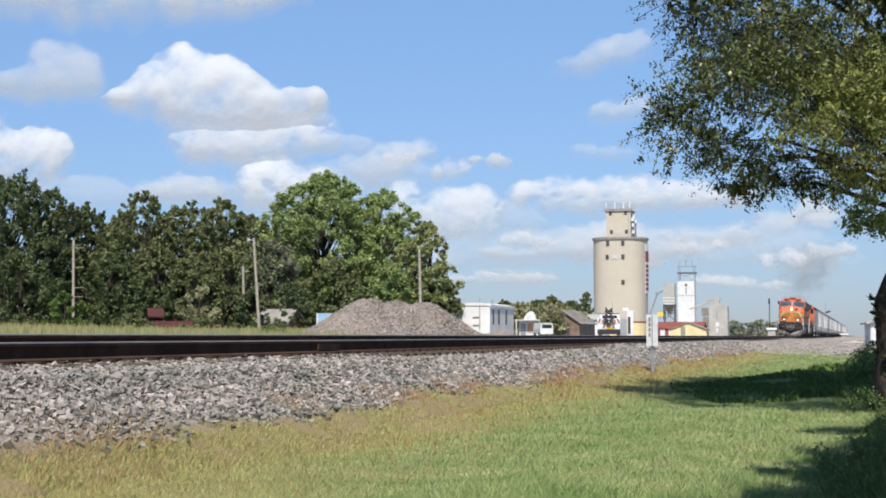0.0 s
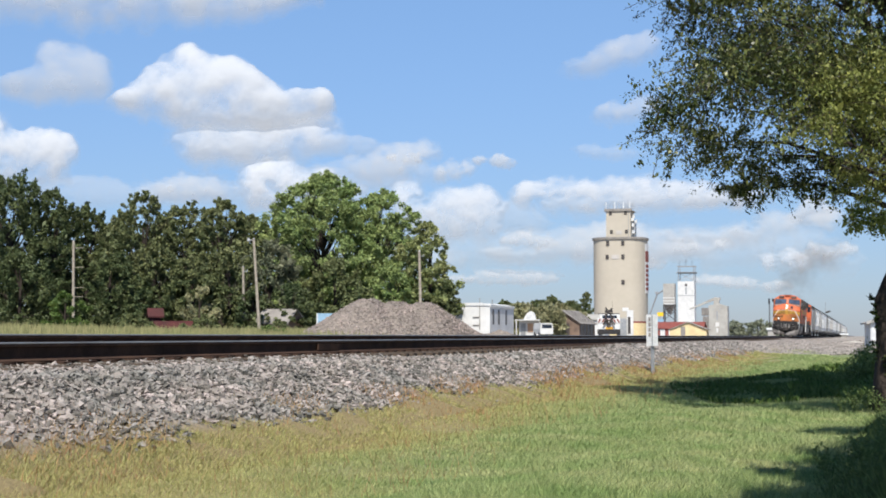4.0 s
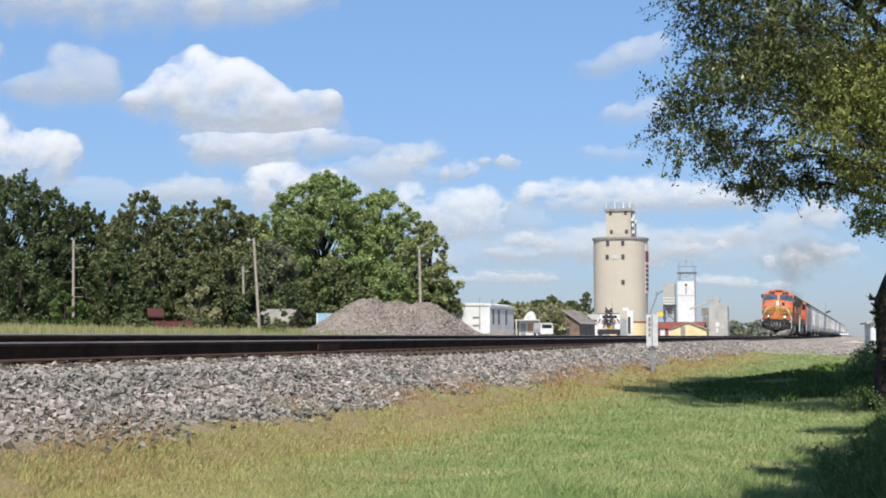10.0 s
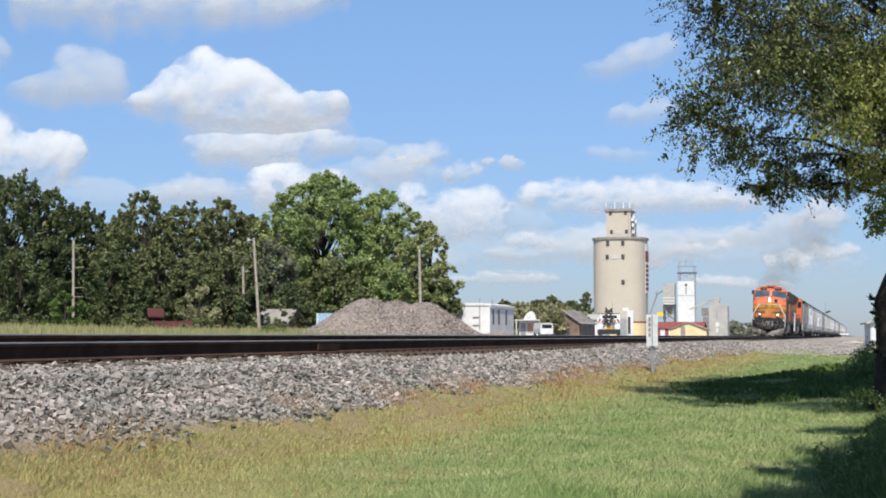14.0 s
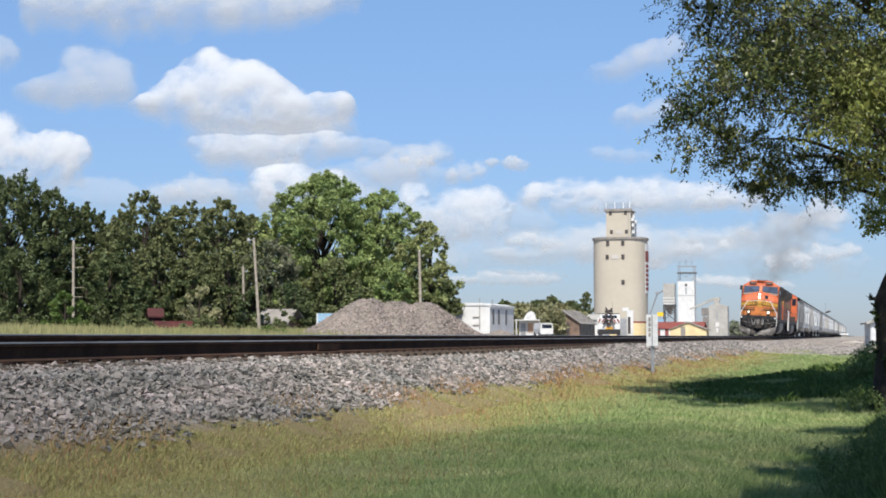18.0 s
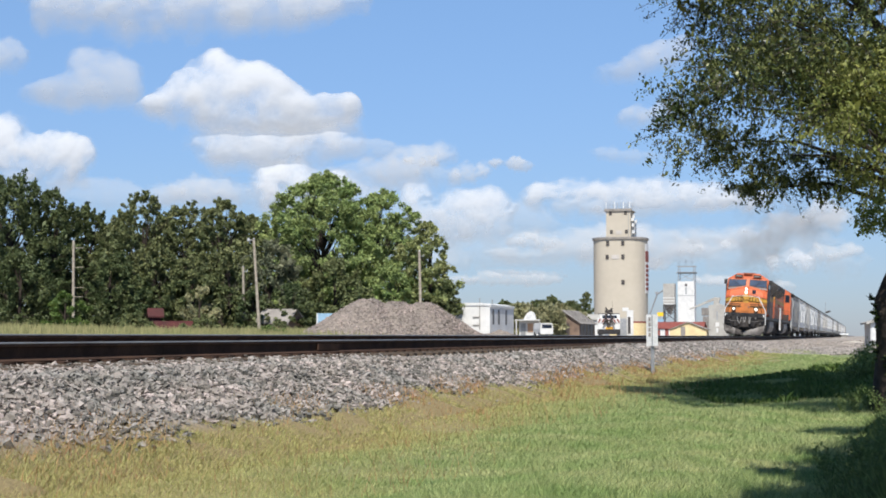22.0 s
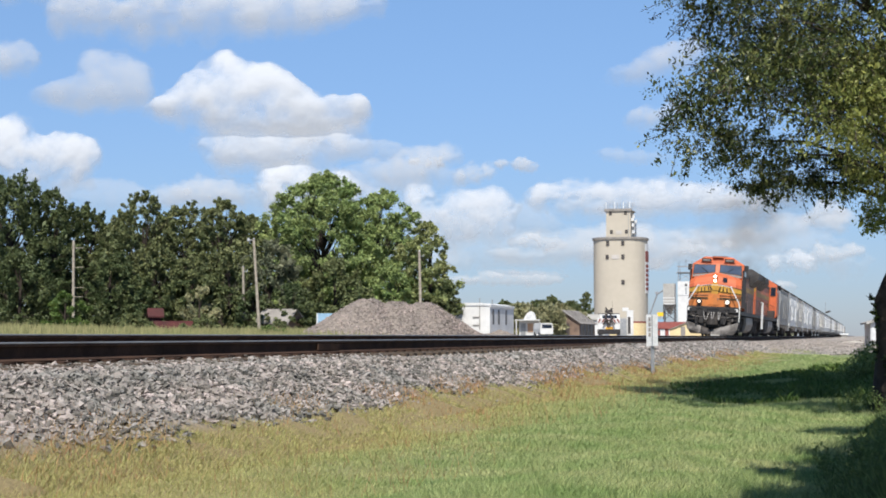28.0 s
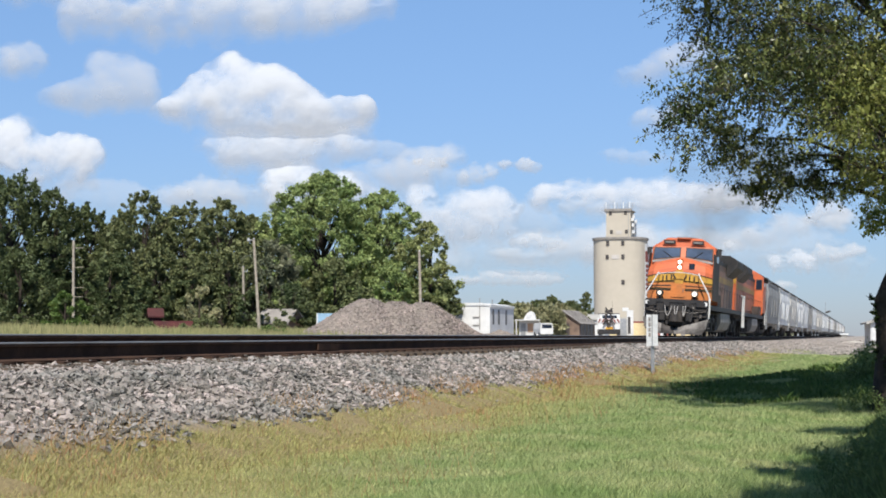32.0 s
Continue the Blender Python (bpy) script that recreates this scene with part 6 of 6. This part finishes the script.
def build_yard():
    # cream shed, red building
    c = gable("cream_shed", pose(-33.0, 306.0, 0.9, 0, 0, 2), 7.2, 7, 1.35, 2.75, CREAM, ROOF, "small cream shed with a low grey-brown gable roof")
    part("door", Geo().box((-1.0, -3.53, 0.95), (0.9, 0.06, 1.9)), ROOF, c)
    r = gable("red_shed", pose(-38.0, 333.0, 0.9), 10.5, 8, 1.7, 3.0, RED, RED, "low dark red metal shed", along="x")
    part("door", Geo().box((-3.2, -4.04, 0.9), (1.0, 0.08, 1.7)), WHITE, r)
    part("door", Geo().box((-1.4, -4.04, 0.9), (1.0, 0.08, 1.7)), WHITE, r)
    y = thing("yellow_sign", pose(-45.6, 360.0, 0.9), "yellow sign on a pale post", "sign")
    part("panel", Geo().box((0, 0, 5.2), (1.4, 0.15, 0.9)), SIGNYEL, y)
    part("post", Geo().tube((0, 0.1, 0), (0, 0.1, 4.9), 0.12, 0.12, 8), GALV, y)
    part("box", Geo().box((0, 0.2, 3.4), (1.5, 0.6, 1.4)), BLUE, y)
    # wooden barn beside the elevator
    b = gable("wooden_barn", pose(-41.9, 224.7, 0.9, 0, 0, -1), 5.2, 12.0, 2.0, 3.75, BROWN, ROOF, "weathered brown wooden barn with a grey shingle roof", along="y", over=0.35)
    for k, yy in enumerate((-4.6, -2.0, 0.6, 3.2)):
        part("opening", Geo().box((2.61, yy, 1.0), (0.08, 1.7, 1.5)), DARKWIN, b)
        part("post", Geo().box((2.64, yy + 1.15, 0.95), (0.14, 0.16, 1.9)), POLE, b)
    part("door", Geo().box((0.5, -6.04, 0.95), (1.3, 0.08, 1.9)), DARKWIN, b)
    for k in range(12):
        part("board", Geo().box((-2.35 + k * 0.43, -6.03, 1.0), (0.36, 0.05, 1.95)), BROWN, b)
    for k in range(6):
        part("roof_batten", Geo().box((1.55, -5.0 + k * 2.0, 2.95), (2.9, 0.06, 0.05), pose(0, 0, 0, 0, 34, 0).to_3x3()), DARK_ROOF, b)
    w = gable("long_shed", pose(-45.4, 262.0, 0.9), 6.0, 6.0, 2.9, 3.7, WHITE, METAL, "long low shed with a pale metal roof", along="x")
    # white shop with a stepped front
    s = thing("white_shop", pose(-48.6, 226.5, 0.9, 0, 0, -12), "small white shop with a gabled false front", "building")
    part("wall", Geo().prism([(-2.0, 0), (2.0, 0), (2.0, 2.45), (-2.0, 2.45)], 0.9, 5), WHITE, s)
    part("false_front", Geo().prism([(-1.15, 2.6), (0.85, 2.6), (0.75, 3.2), (0.5, 3.65), (0.1, 3.85), (-0.4, 3.7), (-0.85, 3.15)], 0.6, 0.9), WHITE, s, "rounded white false front")
    part("canopy", Geo().box((0, 0.5, 2.52), (4.3, 1.6, 0.16)), WHITE, s, "flat white canopy")
    for x in (-1.95, 1.95):
        part("canopy_post", Geo().box((x, -0.2, 1.2), (0.14, 0.14, 2.4)), WHITE, s)
    part("window", Geo().box((1.2, 0.86, 1.5), (0.8, 0.06, 0.9)), GLASS, s)
    part("sign_shape", Geo().box((-0.1, 0.85, 1.35), (0.9, 0.06, 1.3), bevel=0.02), TAN_SIGN, s, "faded tan painted sign")
    part("sign_shape", Geo().box((-0.1, 0.81, 3.1), (0.9, 0.6, 0.4), bevel=0.02), MARKER, s, "pale sign on the false front")
    part("doorway", Geo().box((-1.3, 0.86, 1.0), (0.8, 0.06, 2.0)), GALV, s)
    for x, yy, col in ((-43.2, 211.0, WHITE),):
        v = thing("parked_van", pose(x, yy, 0.9, 0, 0, 25), "white van parked beside the shop", "van")
        part("body", Geo().prism([(-0.9, 0.35), (0.9, 0.35), (0.92, 1.1), (0.78, 1.9), (-0.78, 1.9), (-0.92, 1.1)], -2.2, 2.2), col, v)
        part("window", Geo().box((0, -2.22, 1.45), (1.4, 0.05, 0.5)), GLASS, v)
        part("window", Geo().box((0.86, 0, 1.5), (0.04, 3.2, 0.45)), GLASS, v)
        for wx in (-0.85, 0.85):
            for wy in (-1.4, 1.4):
                part("wheel", Geo().tube((wx - 0.1, wy, 0.33), (wx + 0.1, wy, 0.33), 0.33, 0.33, 14), BLACK, v)
    # white trailer building
    t = thing("white_trailer", pose(-41.85, 165.0, 0.9, 0, 0, 0), "white metal trailer house with a slightly bowed roof", "trailer")
    part("body", Geo().prism([(-2.05, 0.35), (2.05, 0.35), (2.05, 3.5), (1.0, 3.72), (-1.0, 3.72), (-2.05, 3.5)], 0, 12), WHITE, t)
    part("roof_edge", Geo().prism([(-2.1, 3.48), (2.1, 3.48), (2.1, 3.58), (1.0, 3.8), (-1.0, 3.8), (-2.1, 3.58)], -0.1, 12.1), MARKER, t)
    part("skirt", Geo().box((0, 6, 0.18), (3.9, 11.8, 0.36)), ROOF, t)
    for k, yy in enumerate((1.6, 4.3, 8.0)):
        wdw = part("window", Geo().box((2.06, yy, 2.25), (0.05, 0.75, 1.7)), DARKWIN, t, "tall dark window")
    part("wall_pipe", Geo().path([(0.9, -0.06, 0.8), (0.9, -0.06, 2.2), (0.1, -0.06, 2.2)], 0.05).path([(0.9, -0.06, 1.3), (0.1, -0.06, 1.3)], 0.05).path([(0.9, -0.06, 2.2), (0.9, -0.06, 4.3)], 0.04), ROOF, t)
    part("fascia", Geo().box((2.1, 6.0, 3.42), (0.12, 12.0, 0.22)), WHITE, t)
    for k in range(5):
        part("seam", Geo().box((-1.6 + 0.8 * k, -0.015, 1.95), (0.03, 0.03, 3.1)), MARKER, t)
    part("roof_vent", Geo().tube((1.6, 3, 3.6), (1.6, 3, 4.2), 0.08, 0.08, 6), GALV, t)
    # blue container
    b = thing("shipping_container", pose(-41.6, 119.0, 0.8, 0, 0, 6), "pale blue steel shipping container behind the gravel", "container")
    part("body", Geo().box((0, 0, 1.05), (3.0, 2.0, 2.0)), BLUE, b)
    for k in range(11):
        part("rib", Geo().box((-1.4 + k * 0.28, -1.02, 1.05), (0.12, 0.06, 1.85)), BLUE, b)
    part("corner_post", Geo().box((-1.48, -1.0, 1.05), (0.1, 0.12, 2.02)).box((1.48, -1.0, 1.05), (0.1, 0.12, 2.02)), MARKER, b)
    # red roofs among the trees
    h = gable("red_roofed_shed", pose(-64.9, 137.0, 0.9, 0, 0, 35), 3.2, 2.4, 0.5, 1.4, BROWN, MAROON, "low shed with a dark red roof under the trees", along="x")
    h = gable("red_roofed_shed", pose(-67.6, 138.6, 0.9, 0, 0, 32), 1.0, 1.0, 2.2, 2.7, MAROON, MAROON, "small shed with a red roof in the shade of trees", along="x")
    h = gable("tan_house", pose(-57.3, 146.2, 0.9, 0, 0, -8), 3.4, 3.4, 1.5, 2.7, BROWN, ROOF, "small tan house with a grey roof behind the bushes", along="x")
    h = gable("red_shed", pose(-46.6, 172.0, 0.9), 5.0, 4.0, 2.6, 3.0, RED, RED, "low dark red shed beside the white trailer", along="x")


def build_pile():
    xs, ys = np.linspace(-5.4, 5.4, 80), np.linspace(-3.6, 3.6, 54)
    g = Geo()
    for y in ys:
        for x in xs:
            z = 0
            for cx, cy, r, h in ((-1.2, 0.0, 3.7, 2.1), (1.75, 0.4, 3.2, 1.95), (0.3, 0.2, 3.5, 1.98)):
                d = math.hypot((x - cx), (y - cy) * 1.1)
                z = max(z, h * (math.sqrt(0.02 + 1.0) - math.sqrt(0.02 + (d / r) ** 2)) * 1.12 if d > 0.25 else h * 0.86)
            z += 0.045 * noise.fractal(Vector((x * 0.9, y * 0.9, 1)), 0.8, 2, 4) + 0.02 * noise.noise(Vector((x * 6, y * 6, 2)))
            g.v.append((x, y, max(z, -0.4)))
    n = len(xs)
    g.f = [(j * n + i, j * n + i + 1, (j + 1) * n + i + 1, (j + 1) * n + i) for j in range(len(ys) - 1) for i in range(n - 1)]
    P = new("gravel_heap", mesh("gravel_heap", g, PILE, True))
    P.matrix_basis = pose(-24.0, 76.8, 0.92, 0, 0, 15)
    tagged(P, "heap of pinkish-grey crushed gravel beside the track", "gravel pile")
    rng = np.random.default_rng(8)
    k = 15000
    x, y = rng.uniform(-5, 5, k), rng.uniform(-3.4, 0.8, k)
    gz = np.array([p[2] for p in g.v]).reshape(len(ys), len(xs))
    ix = np.clip(((x + 5.4) / 10.8 * 79).astype(int), 0, 79)
    iy = np.clip(((y + 3.6) / 7.2 * 53).astype(int), 0, 53)
    z = gz[iy, ix]
    keep = z > 0.05
    ob = scatter("loose_stone", np.stack([x, y, z], -1)[keep], rng.uniform(0.03, 0.075, keep.sum()), PILE_STONE, rng, P)
    tagged(ob, "loose pinkish-grey stones", kind="stuff")


TAN_SIGN = mat("tan_sign", (0.52, 0.34, 0.22), (0.40, 0.27, 0.19), 1.5, 0.7)
MAROON = mat("maroon_roof", (0.075, 0.018, 0.018), (0.045, 0.014, 0.014), 1.0, 0.7)
PALE_GRAVEL = mat("pale_gravel", (0.50, 0.46, 0.41), (0.38, 0.35, 0.31), 2.0, 0.95, bump=0.8, bscale=12)
PILE_STONE = mat("pile_stone", (0.29, 0.245, 0.22), (0.19, 0.165, 0.15), 1.0, 0.95, island=0.45)


def build_mound():
    g = Geo()
    n = 40
    for j in range(n):
        for i in range(n):
            x, y = -4 + 8 * i / (n - 1), -1.6 + 3.2 * j / (n - 1)
            z = max(0.62 * (1 - math.hypot((x + 1.6) / 2.0, y / 1.4)), 0.72 * (1 - math.hypot((x - 1.5) / 2.2, y / 1.4))) * 1.1
            g.v.append((x, y, max(z, -0.3) + 0.05 * noise.noise(Vector((x * 2, y * 2, 6)))))
    g.f = [(j * n + i, j * n + i + 1, (j + 1) * n + i + 1, (j + 1) * n + i) for j in range(n - 1) for i in range(n - 1)]
    ob = new("gravel_mound", mesh("gravel_mound", g, PILE, True))
    ob.matrix_basis = pose(-39.0, 160.0, 0.92, 0, 0, 14)
    tagged(ob, "low mound of grey gravel before the white trailer", "gravel mound")


def build_poles():
    for x, y, h, lean, tall in ((-56.95, 139.8, 9.75, -4.2, True), (-74.7, 135.1, 9.5, -0.5, False), (-61.4, 146.4, 7.3, -1.0, False), (-41.7, 144.1, 8.5, -1.4, False)):
        p = thing("utility_pole", pose(x, y, 0.85, 0, lean, 0), "bare weathered wooden utility pole in the field", "utility pole", "poles along the field")
        part("shaft", Geo().tube((0, 0, -0.4), (0, 0, h), 0.17, 0.12, 10), POLE, p)
        part("cap", Geo().tube((0, 0, h), (0, 0, h + 0.06), 0.13, 0.1, 10), GALV, p)
        if tall:
            part("lamp_bracket", Geo().path([(0, 0, h - 0.25), (-0.5, -0.1, h + 0.02)], 0.05), GALV, p)
            part("lamp_head", Geo().tube((-0.5, -0.1, h + 0.1), (-0.5, -0.1, h - 0.2), 0.1, 0.17, 10), GALV, p)
        elif x < -70:
            for z in (h - 0.7, h - 2.6, h - 4.6, h - 5.5):
                part("bracket", Geo().box((0.55, 0, z), (1.1, 0.05, 0.05)), POLE, p)
        else:
            part("insulator", Geo().box((0.25, 0, h - 0.5), (0.5, 0.06, 0.06)).tube((0.45, 0, h - 0.45), (0.45, 0, h - 0.3), 0.05, 0.04, 8), GALV, p)


def build_marker():
    p = thing("track_marker", pose(-5.01, 38.0, 0.12, 0, 0, 10), "white trackside marker on a grey steel post beside the ballast", "marker post")
    part("post", Geo().tube((0, 0.05, -0.1), (0, 0.05, 1.38), 0.045, 0.045, 8), GALV, p)
    b = part("panel", Geo().box((-0.085, -0.02, 1.02), (0.13, 0.03, 0.78), pose(0, 0, 0, 0, 0, -18).to_3x3()), MARKER, p, "white marker panel")
    part("panel", Geo().box((0.06, -0.02, 1.02), (0.14, 0.03, 0.78), pose(0, 0, 0, 0, 0, 24).to_3x3()), MARKER, p, "pale grey marker panel")
    for k in range(4):
        part("letter_bar", Geo().box((-0.075, -0.045, 1.30 - k * 0.13), (0.055, 0.012, 0.09), pose(0, 0, 0, 0, 0, -18).to_3x3()), ROOF, b)


def build_truck():
    t = thing("service_truck", pose(-26.4, 164.5, 0.9, 0, 0, 8), "white railway service truck with striped tail and a folded boom", "truck")
    part("bed", Geo().box((0, 1.6, 1.05), (2.45, 4.8, 0.9), bevel=0.05), WHITE, t)
    part("cab", Geo().prism([(4.0, 0.7), (6.3, 0.7), (6.3, 1.6), (5.7, 1.75), (5.2, 2.5), (4.0, 2.55)], -1.1, 1.1, "x"), WHITE, t)
    part("cab_rear_window", Geo().box((0, 3.98, 2.1), (1.6, 0.05, 0.55)), GLASS, t)
    part("tail_board", Geo().box((0, -0.83, 1.75), (2.45, 0.06, 0.5)), WHITE, t)
    for k in range(6):
        part("stripe", Geo().box((-1.0 + k * 0.4, -0.87, 1.75), (0.16, 0.02, 0.46), pose(0, 0, 0, 0, 30 if k < 3 else -30, 0).to_3x3()), RED, t)
    part("bumper", Geo().box((0, -0.88, 0.55), (2.45, 0.12, 0.55)), BLACK, t)
    part("plate", Geo().box((0.05, -0.93, 0.95), (0.8, 0.04, 0.26)), YELLOW, t)
    part("boom", Geo().path([(0, -1.05, 1.2), (-0.4, -1.1, 2.2), (0.35, -0.8, 3.1)], 0.12).path([(0, -1.05, 1.2), (0.4, -1.1, 2.1), (-0.35, -0.8, 3.15)], 0.10).path([(-0.6, -1.05, 1.3), (-0.35, -1.1, 1.75), (0.35, -1.1, 1.75), (0.6, -1.05, 1.3)], 0.09).box((0, -0.9, 2.75), (0.85, 0.5, 0.3)), GRIME, t, "dark folded boom")
    part("rack", Geo().path([(-1.15, -0.6, 2.5), (1.15, -0.6, 2.5)], 0.05).path([(-0.9, -0.6, 1.2), (-0.75, -0.6, 1.6), (0.75, -0.6, 1.6), (0.9, -0.6, 1.2)], 0.08), GRIME, t)
    part("antenna", Geo().tube((0.3, 3.9, 2.5), (0.3, 3.9, 4.0), 0.02, 0.015, 5), GRIME, t)
    for wx in (-0.98, 0.98):
        for wy in (0.2, 1.4, 5.2):
            part("wheel", Geo().tube((wx - 0.15, wy, 0.5), (wx + 0.15, wy, 0.5), 0.5, 0.5, 16), BLACK, t)
    c = thing("signal_cabinet", pose(-25.05, 166.0, 0.9, 0, 0, 8), "grey steel trackside cabinet", "cabinet")
    part("body", Geo().box((0, 0, 1.05), (0.8, 1.0, 2.1), bevel=0.04), METAL, c)
    part("door", Geo().box((0, -0.52, 1.05), (0.65, 0.04, 1.8)), GALV, c)
    c = thing("signal_cabinet", pose(-25.2, 172.0, 0.9, 0, 0, 8), "tall white trackside cabinet", "cabinet")
    part("body", Geo().box((0, 0, 1.5), (0.75, 1.0, 3.0), bevel=0.04), WHITE, c)
    part("door", Geo().box((-0.1, -0.52, 1.3), (0.3, 0.04, 1.9)), DARKWIN, c)
    part("hood", Geo().box((-0.5, 0, 3.1), (0.7, 0.8, 0.4), bevel=0.05), WHITE, c)


def build_far_right():
    s = thing("signal_mast", pose(-23.2, 408.0, 0.9), "thin dark railway signal mast", "signal mast")
    part("mast", Geo().tube((0, 0, 0), (0, 0, 9.6), 0.11, 0.09, 8), GRIME, s)
    part("signal_head", Geo().box((0, -0.2, 9.2), (0.45, 0.35, 1.3), bevel=0.08), BLACK, s)
    part("ladder", Geo().path([(0.25, 0.1, 0), (0.25, 0.1, 9)], 0.03), GRIME, s)
    h = gable("equipment_hut", pose(-21.9, 395.0, 0.9), 1.9, 2.0, 1.7, 2.0, METAL, MARKER, "pale grey equipment hut beside the signal mast", along="x")
    w = gable("grey_shed", pose(1.1, 122.0, 0.25, 0, 0, 4), 1.3, 6.0, 1.7, 1.9, MARKER, METAL, "narrow pale shed behind the tree")
    f = thing("fence_post", pose(0.62, 62.0, 0.02), "grey weathered wooden gate post with a rail", "fence post")
    part("post", Geo().box((0, 0, 0.85), (0.16, 0.16, 1.75), bevel=0.02), BROWN, f)
    part("rail", Geo().box((0.7, 0, 1.45), (1.4, 0.06, 0.10)), BROWN, f)
    w = gable("white_shed", pose(-4.4, 420.0, 0.4), 1.6, 2.4, 0.9, 1.1, METAL, MARKER, "small pale shed far down the line", along="x")
    g = Geo()
    n = 24
    for j in range(n):
        for i in range(n):
            x, y = -1.6 + 3.2 * i / (n - 1), -5 + 10 * j / (n - 1)
            g.v.append((x, y, 0.22 * max(-0.4, 1 - math.hypot(x / 1.3, y / 4.2)) + 0.03 * noise.noise(Vector((x * 3, y * 3, 4)))))
    g.f = [(j * n + i, j * n + i + 1, (j + 1) * n + i + 1, (j + 1) * n + i) for j in range(n - 1) for i in range(n - 1)]
    ob = new("gravel_mound", mesh("gravel_mound", g, PALE_GRAVEL, True))
    ob.matrix_basis = pose(-0.7, 150.0, float(ground_z(-0.7, 150.0)))
    tagged(ob, "low mound of pale limestone gravel in the yard", "gravel mound")
    l = thing("street_lamp", pose(-13.9, 640.0, 0.6), "thin pole with a drooping flag-like arm far down the line", "pole")
    part("pole", Geo().tube((0, 0, 0), (0, 0, 14.0), 0.10, 0.08, 6), GALV, l)
    part("arm", Geo().box((0.9, 0, 10.2), (2.0, 0.2, 0.7), pose(0, 0, 0, 0, -18, 0).to_3x3()), GRIME, l)


# ---------------------------------------------------------------- what moves


def motions():
    times = [k * 0.5 for k in range(65)]
    for ob, behind, turned in CARS:
        rows = []
        for t in times[::2]:
            y = train_y(t) + behind
            rows.append((t, pose(TRACK_X, y, RAIL_Z, 0, CANT, 0) @ pose(0, 0, 0, 0, 0, 180 if turned else 0)))
        walk(ob, rows)
    for w, c, r in WHEELS:
        rows, total, k = [], 119.5, 0
        turned = w.parent is CARS[1][0]
        n = int(math.ceil(total / r / radians(75)))
        ts = np.linspace(0, 32, 1201)
        went = train_y(0) - train_y(ts)
        for k in range(n + 1):
            s = went[-1] * k / n
            t = float(np.interp(s, went, ts))
            rows.append((round(t * 30) / 30, pose(*c, math.degrees(s / r) * (-1 if turned else 1), 0, 0)))
        walk(w, rows)
    walk(OVERHEAD[0], [(t, Matrix.Translation(SUN * 170 + Vector((-2 + 8 * (t - 19.15), 15 + 9 * (t - 19.15), 0)))) for t in (0.0, 16.0, 32.0)])
    for ob, rows in DRIFT:
        walk(ob, rows)
    for ob, k in PUFFS:
        rows = []
        for t in times:
            u = k / 3
            y = train_y(t) + 12.5 + 9 * u + 0.8 * math.sin(t * 0.9 + k * 1.3)
            z = RAIL_Z + 5.0 + 5.2 * u + 0.5 * math.sin(t * 1.1 + k * 2.1)
            x = TRACK_X + 0.3 + 2.2 * u + 0.9 * math.sin(t * 0.7 + k * 1.9)
            rows.append((t, pose(x, y, z, 0, 12 * math.sin(t * 0.5 + k), 4)))
        walk(ob, rows)
    # wind in the near tree: a slow push of the whole crown and a quicker one of each bough
    gust = [(0, 0.0), (3, 0.02), (6, -0.03), (8, -0.03), (9, 0.06), (11, 0.2), (13, 0.36), (15, 0.34), (17, 0.32), (19, 0.2), (21, 0.14), (23, 0.14), (25, 0.14), (28, 0.26), (30, 0.22), (32, 0.24)]
    for b, piv, k, reach in BOUGHS:
        rows = []
        for t in times:
            g = float(np.interp(t, [a for a, _ in gust], [c for _, c in gust]))
            rx = 0.7 * math.sin(t * 1.7 + k * 1.1)
            ry = 1.0 * g + 0.55 * math.sin(t * 2.1 + k * 0.9) - 0.4
            rz = 0.8 * math.sin(t * 1.3 + k * 1.7)
            rows.append((t, Matrix.Translation(piv + Vector((g * reach, 0, 0))) @ pose(0, 0, 0, rx, ry, rz)))
        walk(b, rows)


build_ground()
bank = build_bank()
build_far_trees()
build_near_tree()
build_shade_trees()
build_clouds()
build_train()
build_smoke()
build_elevator()
build_white_elevator()
build_yard()
build_pile()
build_mound()
build_poles()
build_marker()
build_truck()
build_far_right()
build_grass()
build_weeds()
build_weed_beds()
build_tufts()
build_dead_weeds()
build_track()
build_stones(bank)
motions()
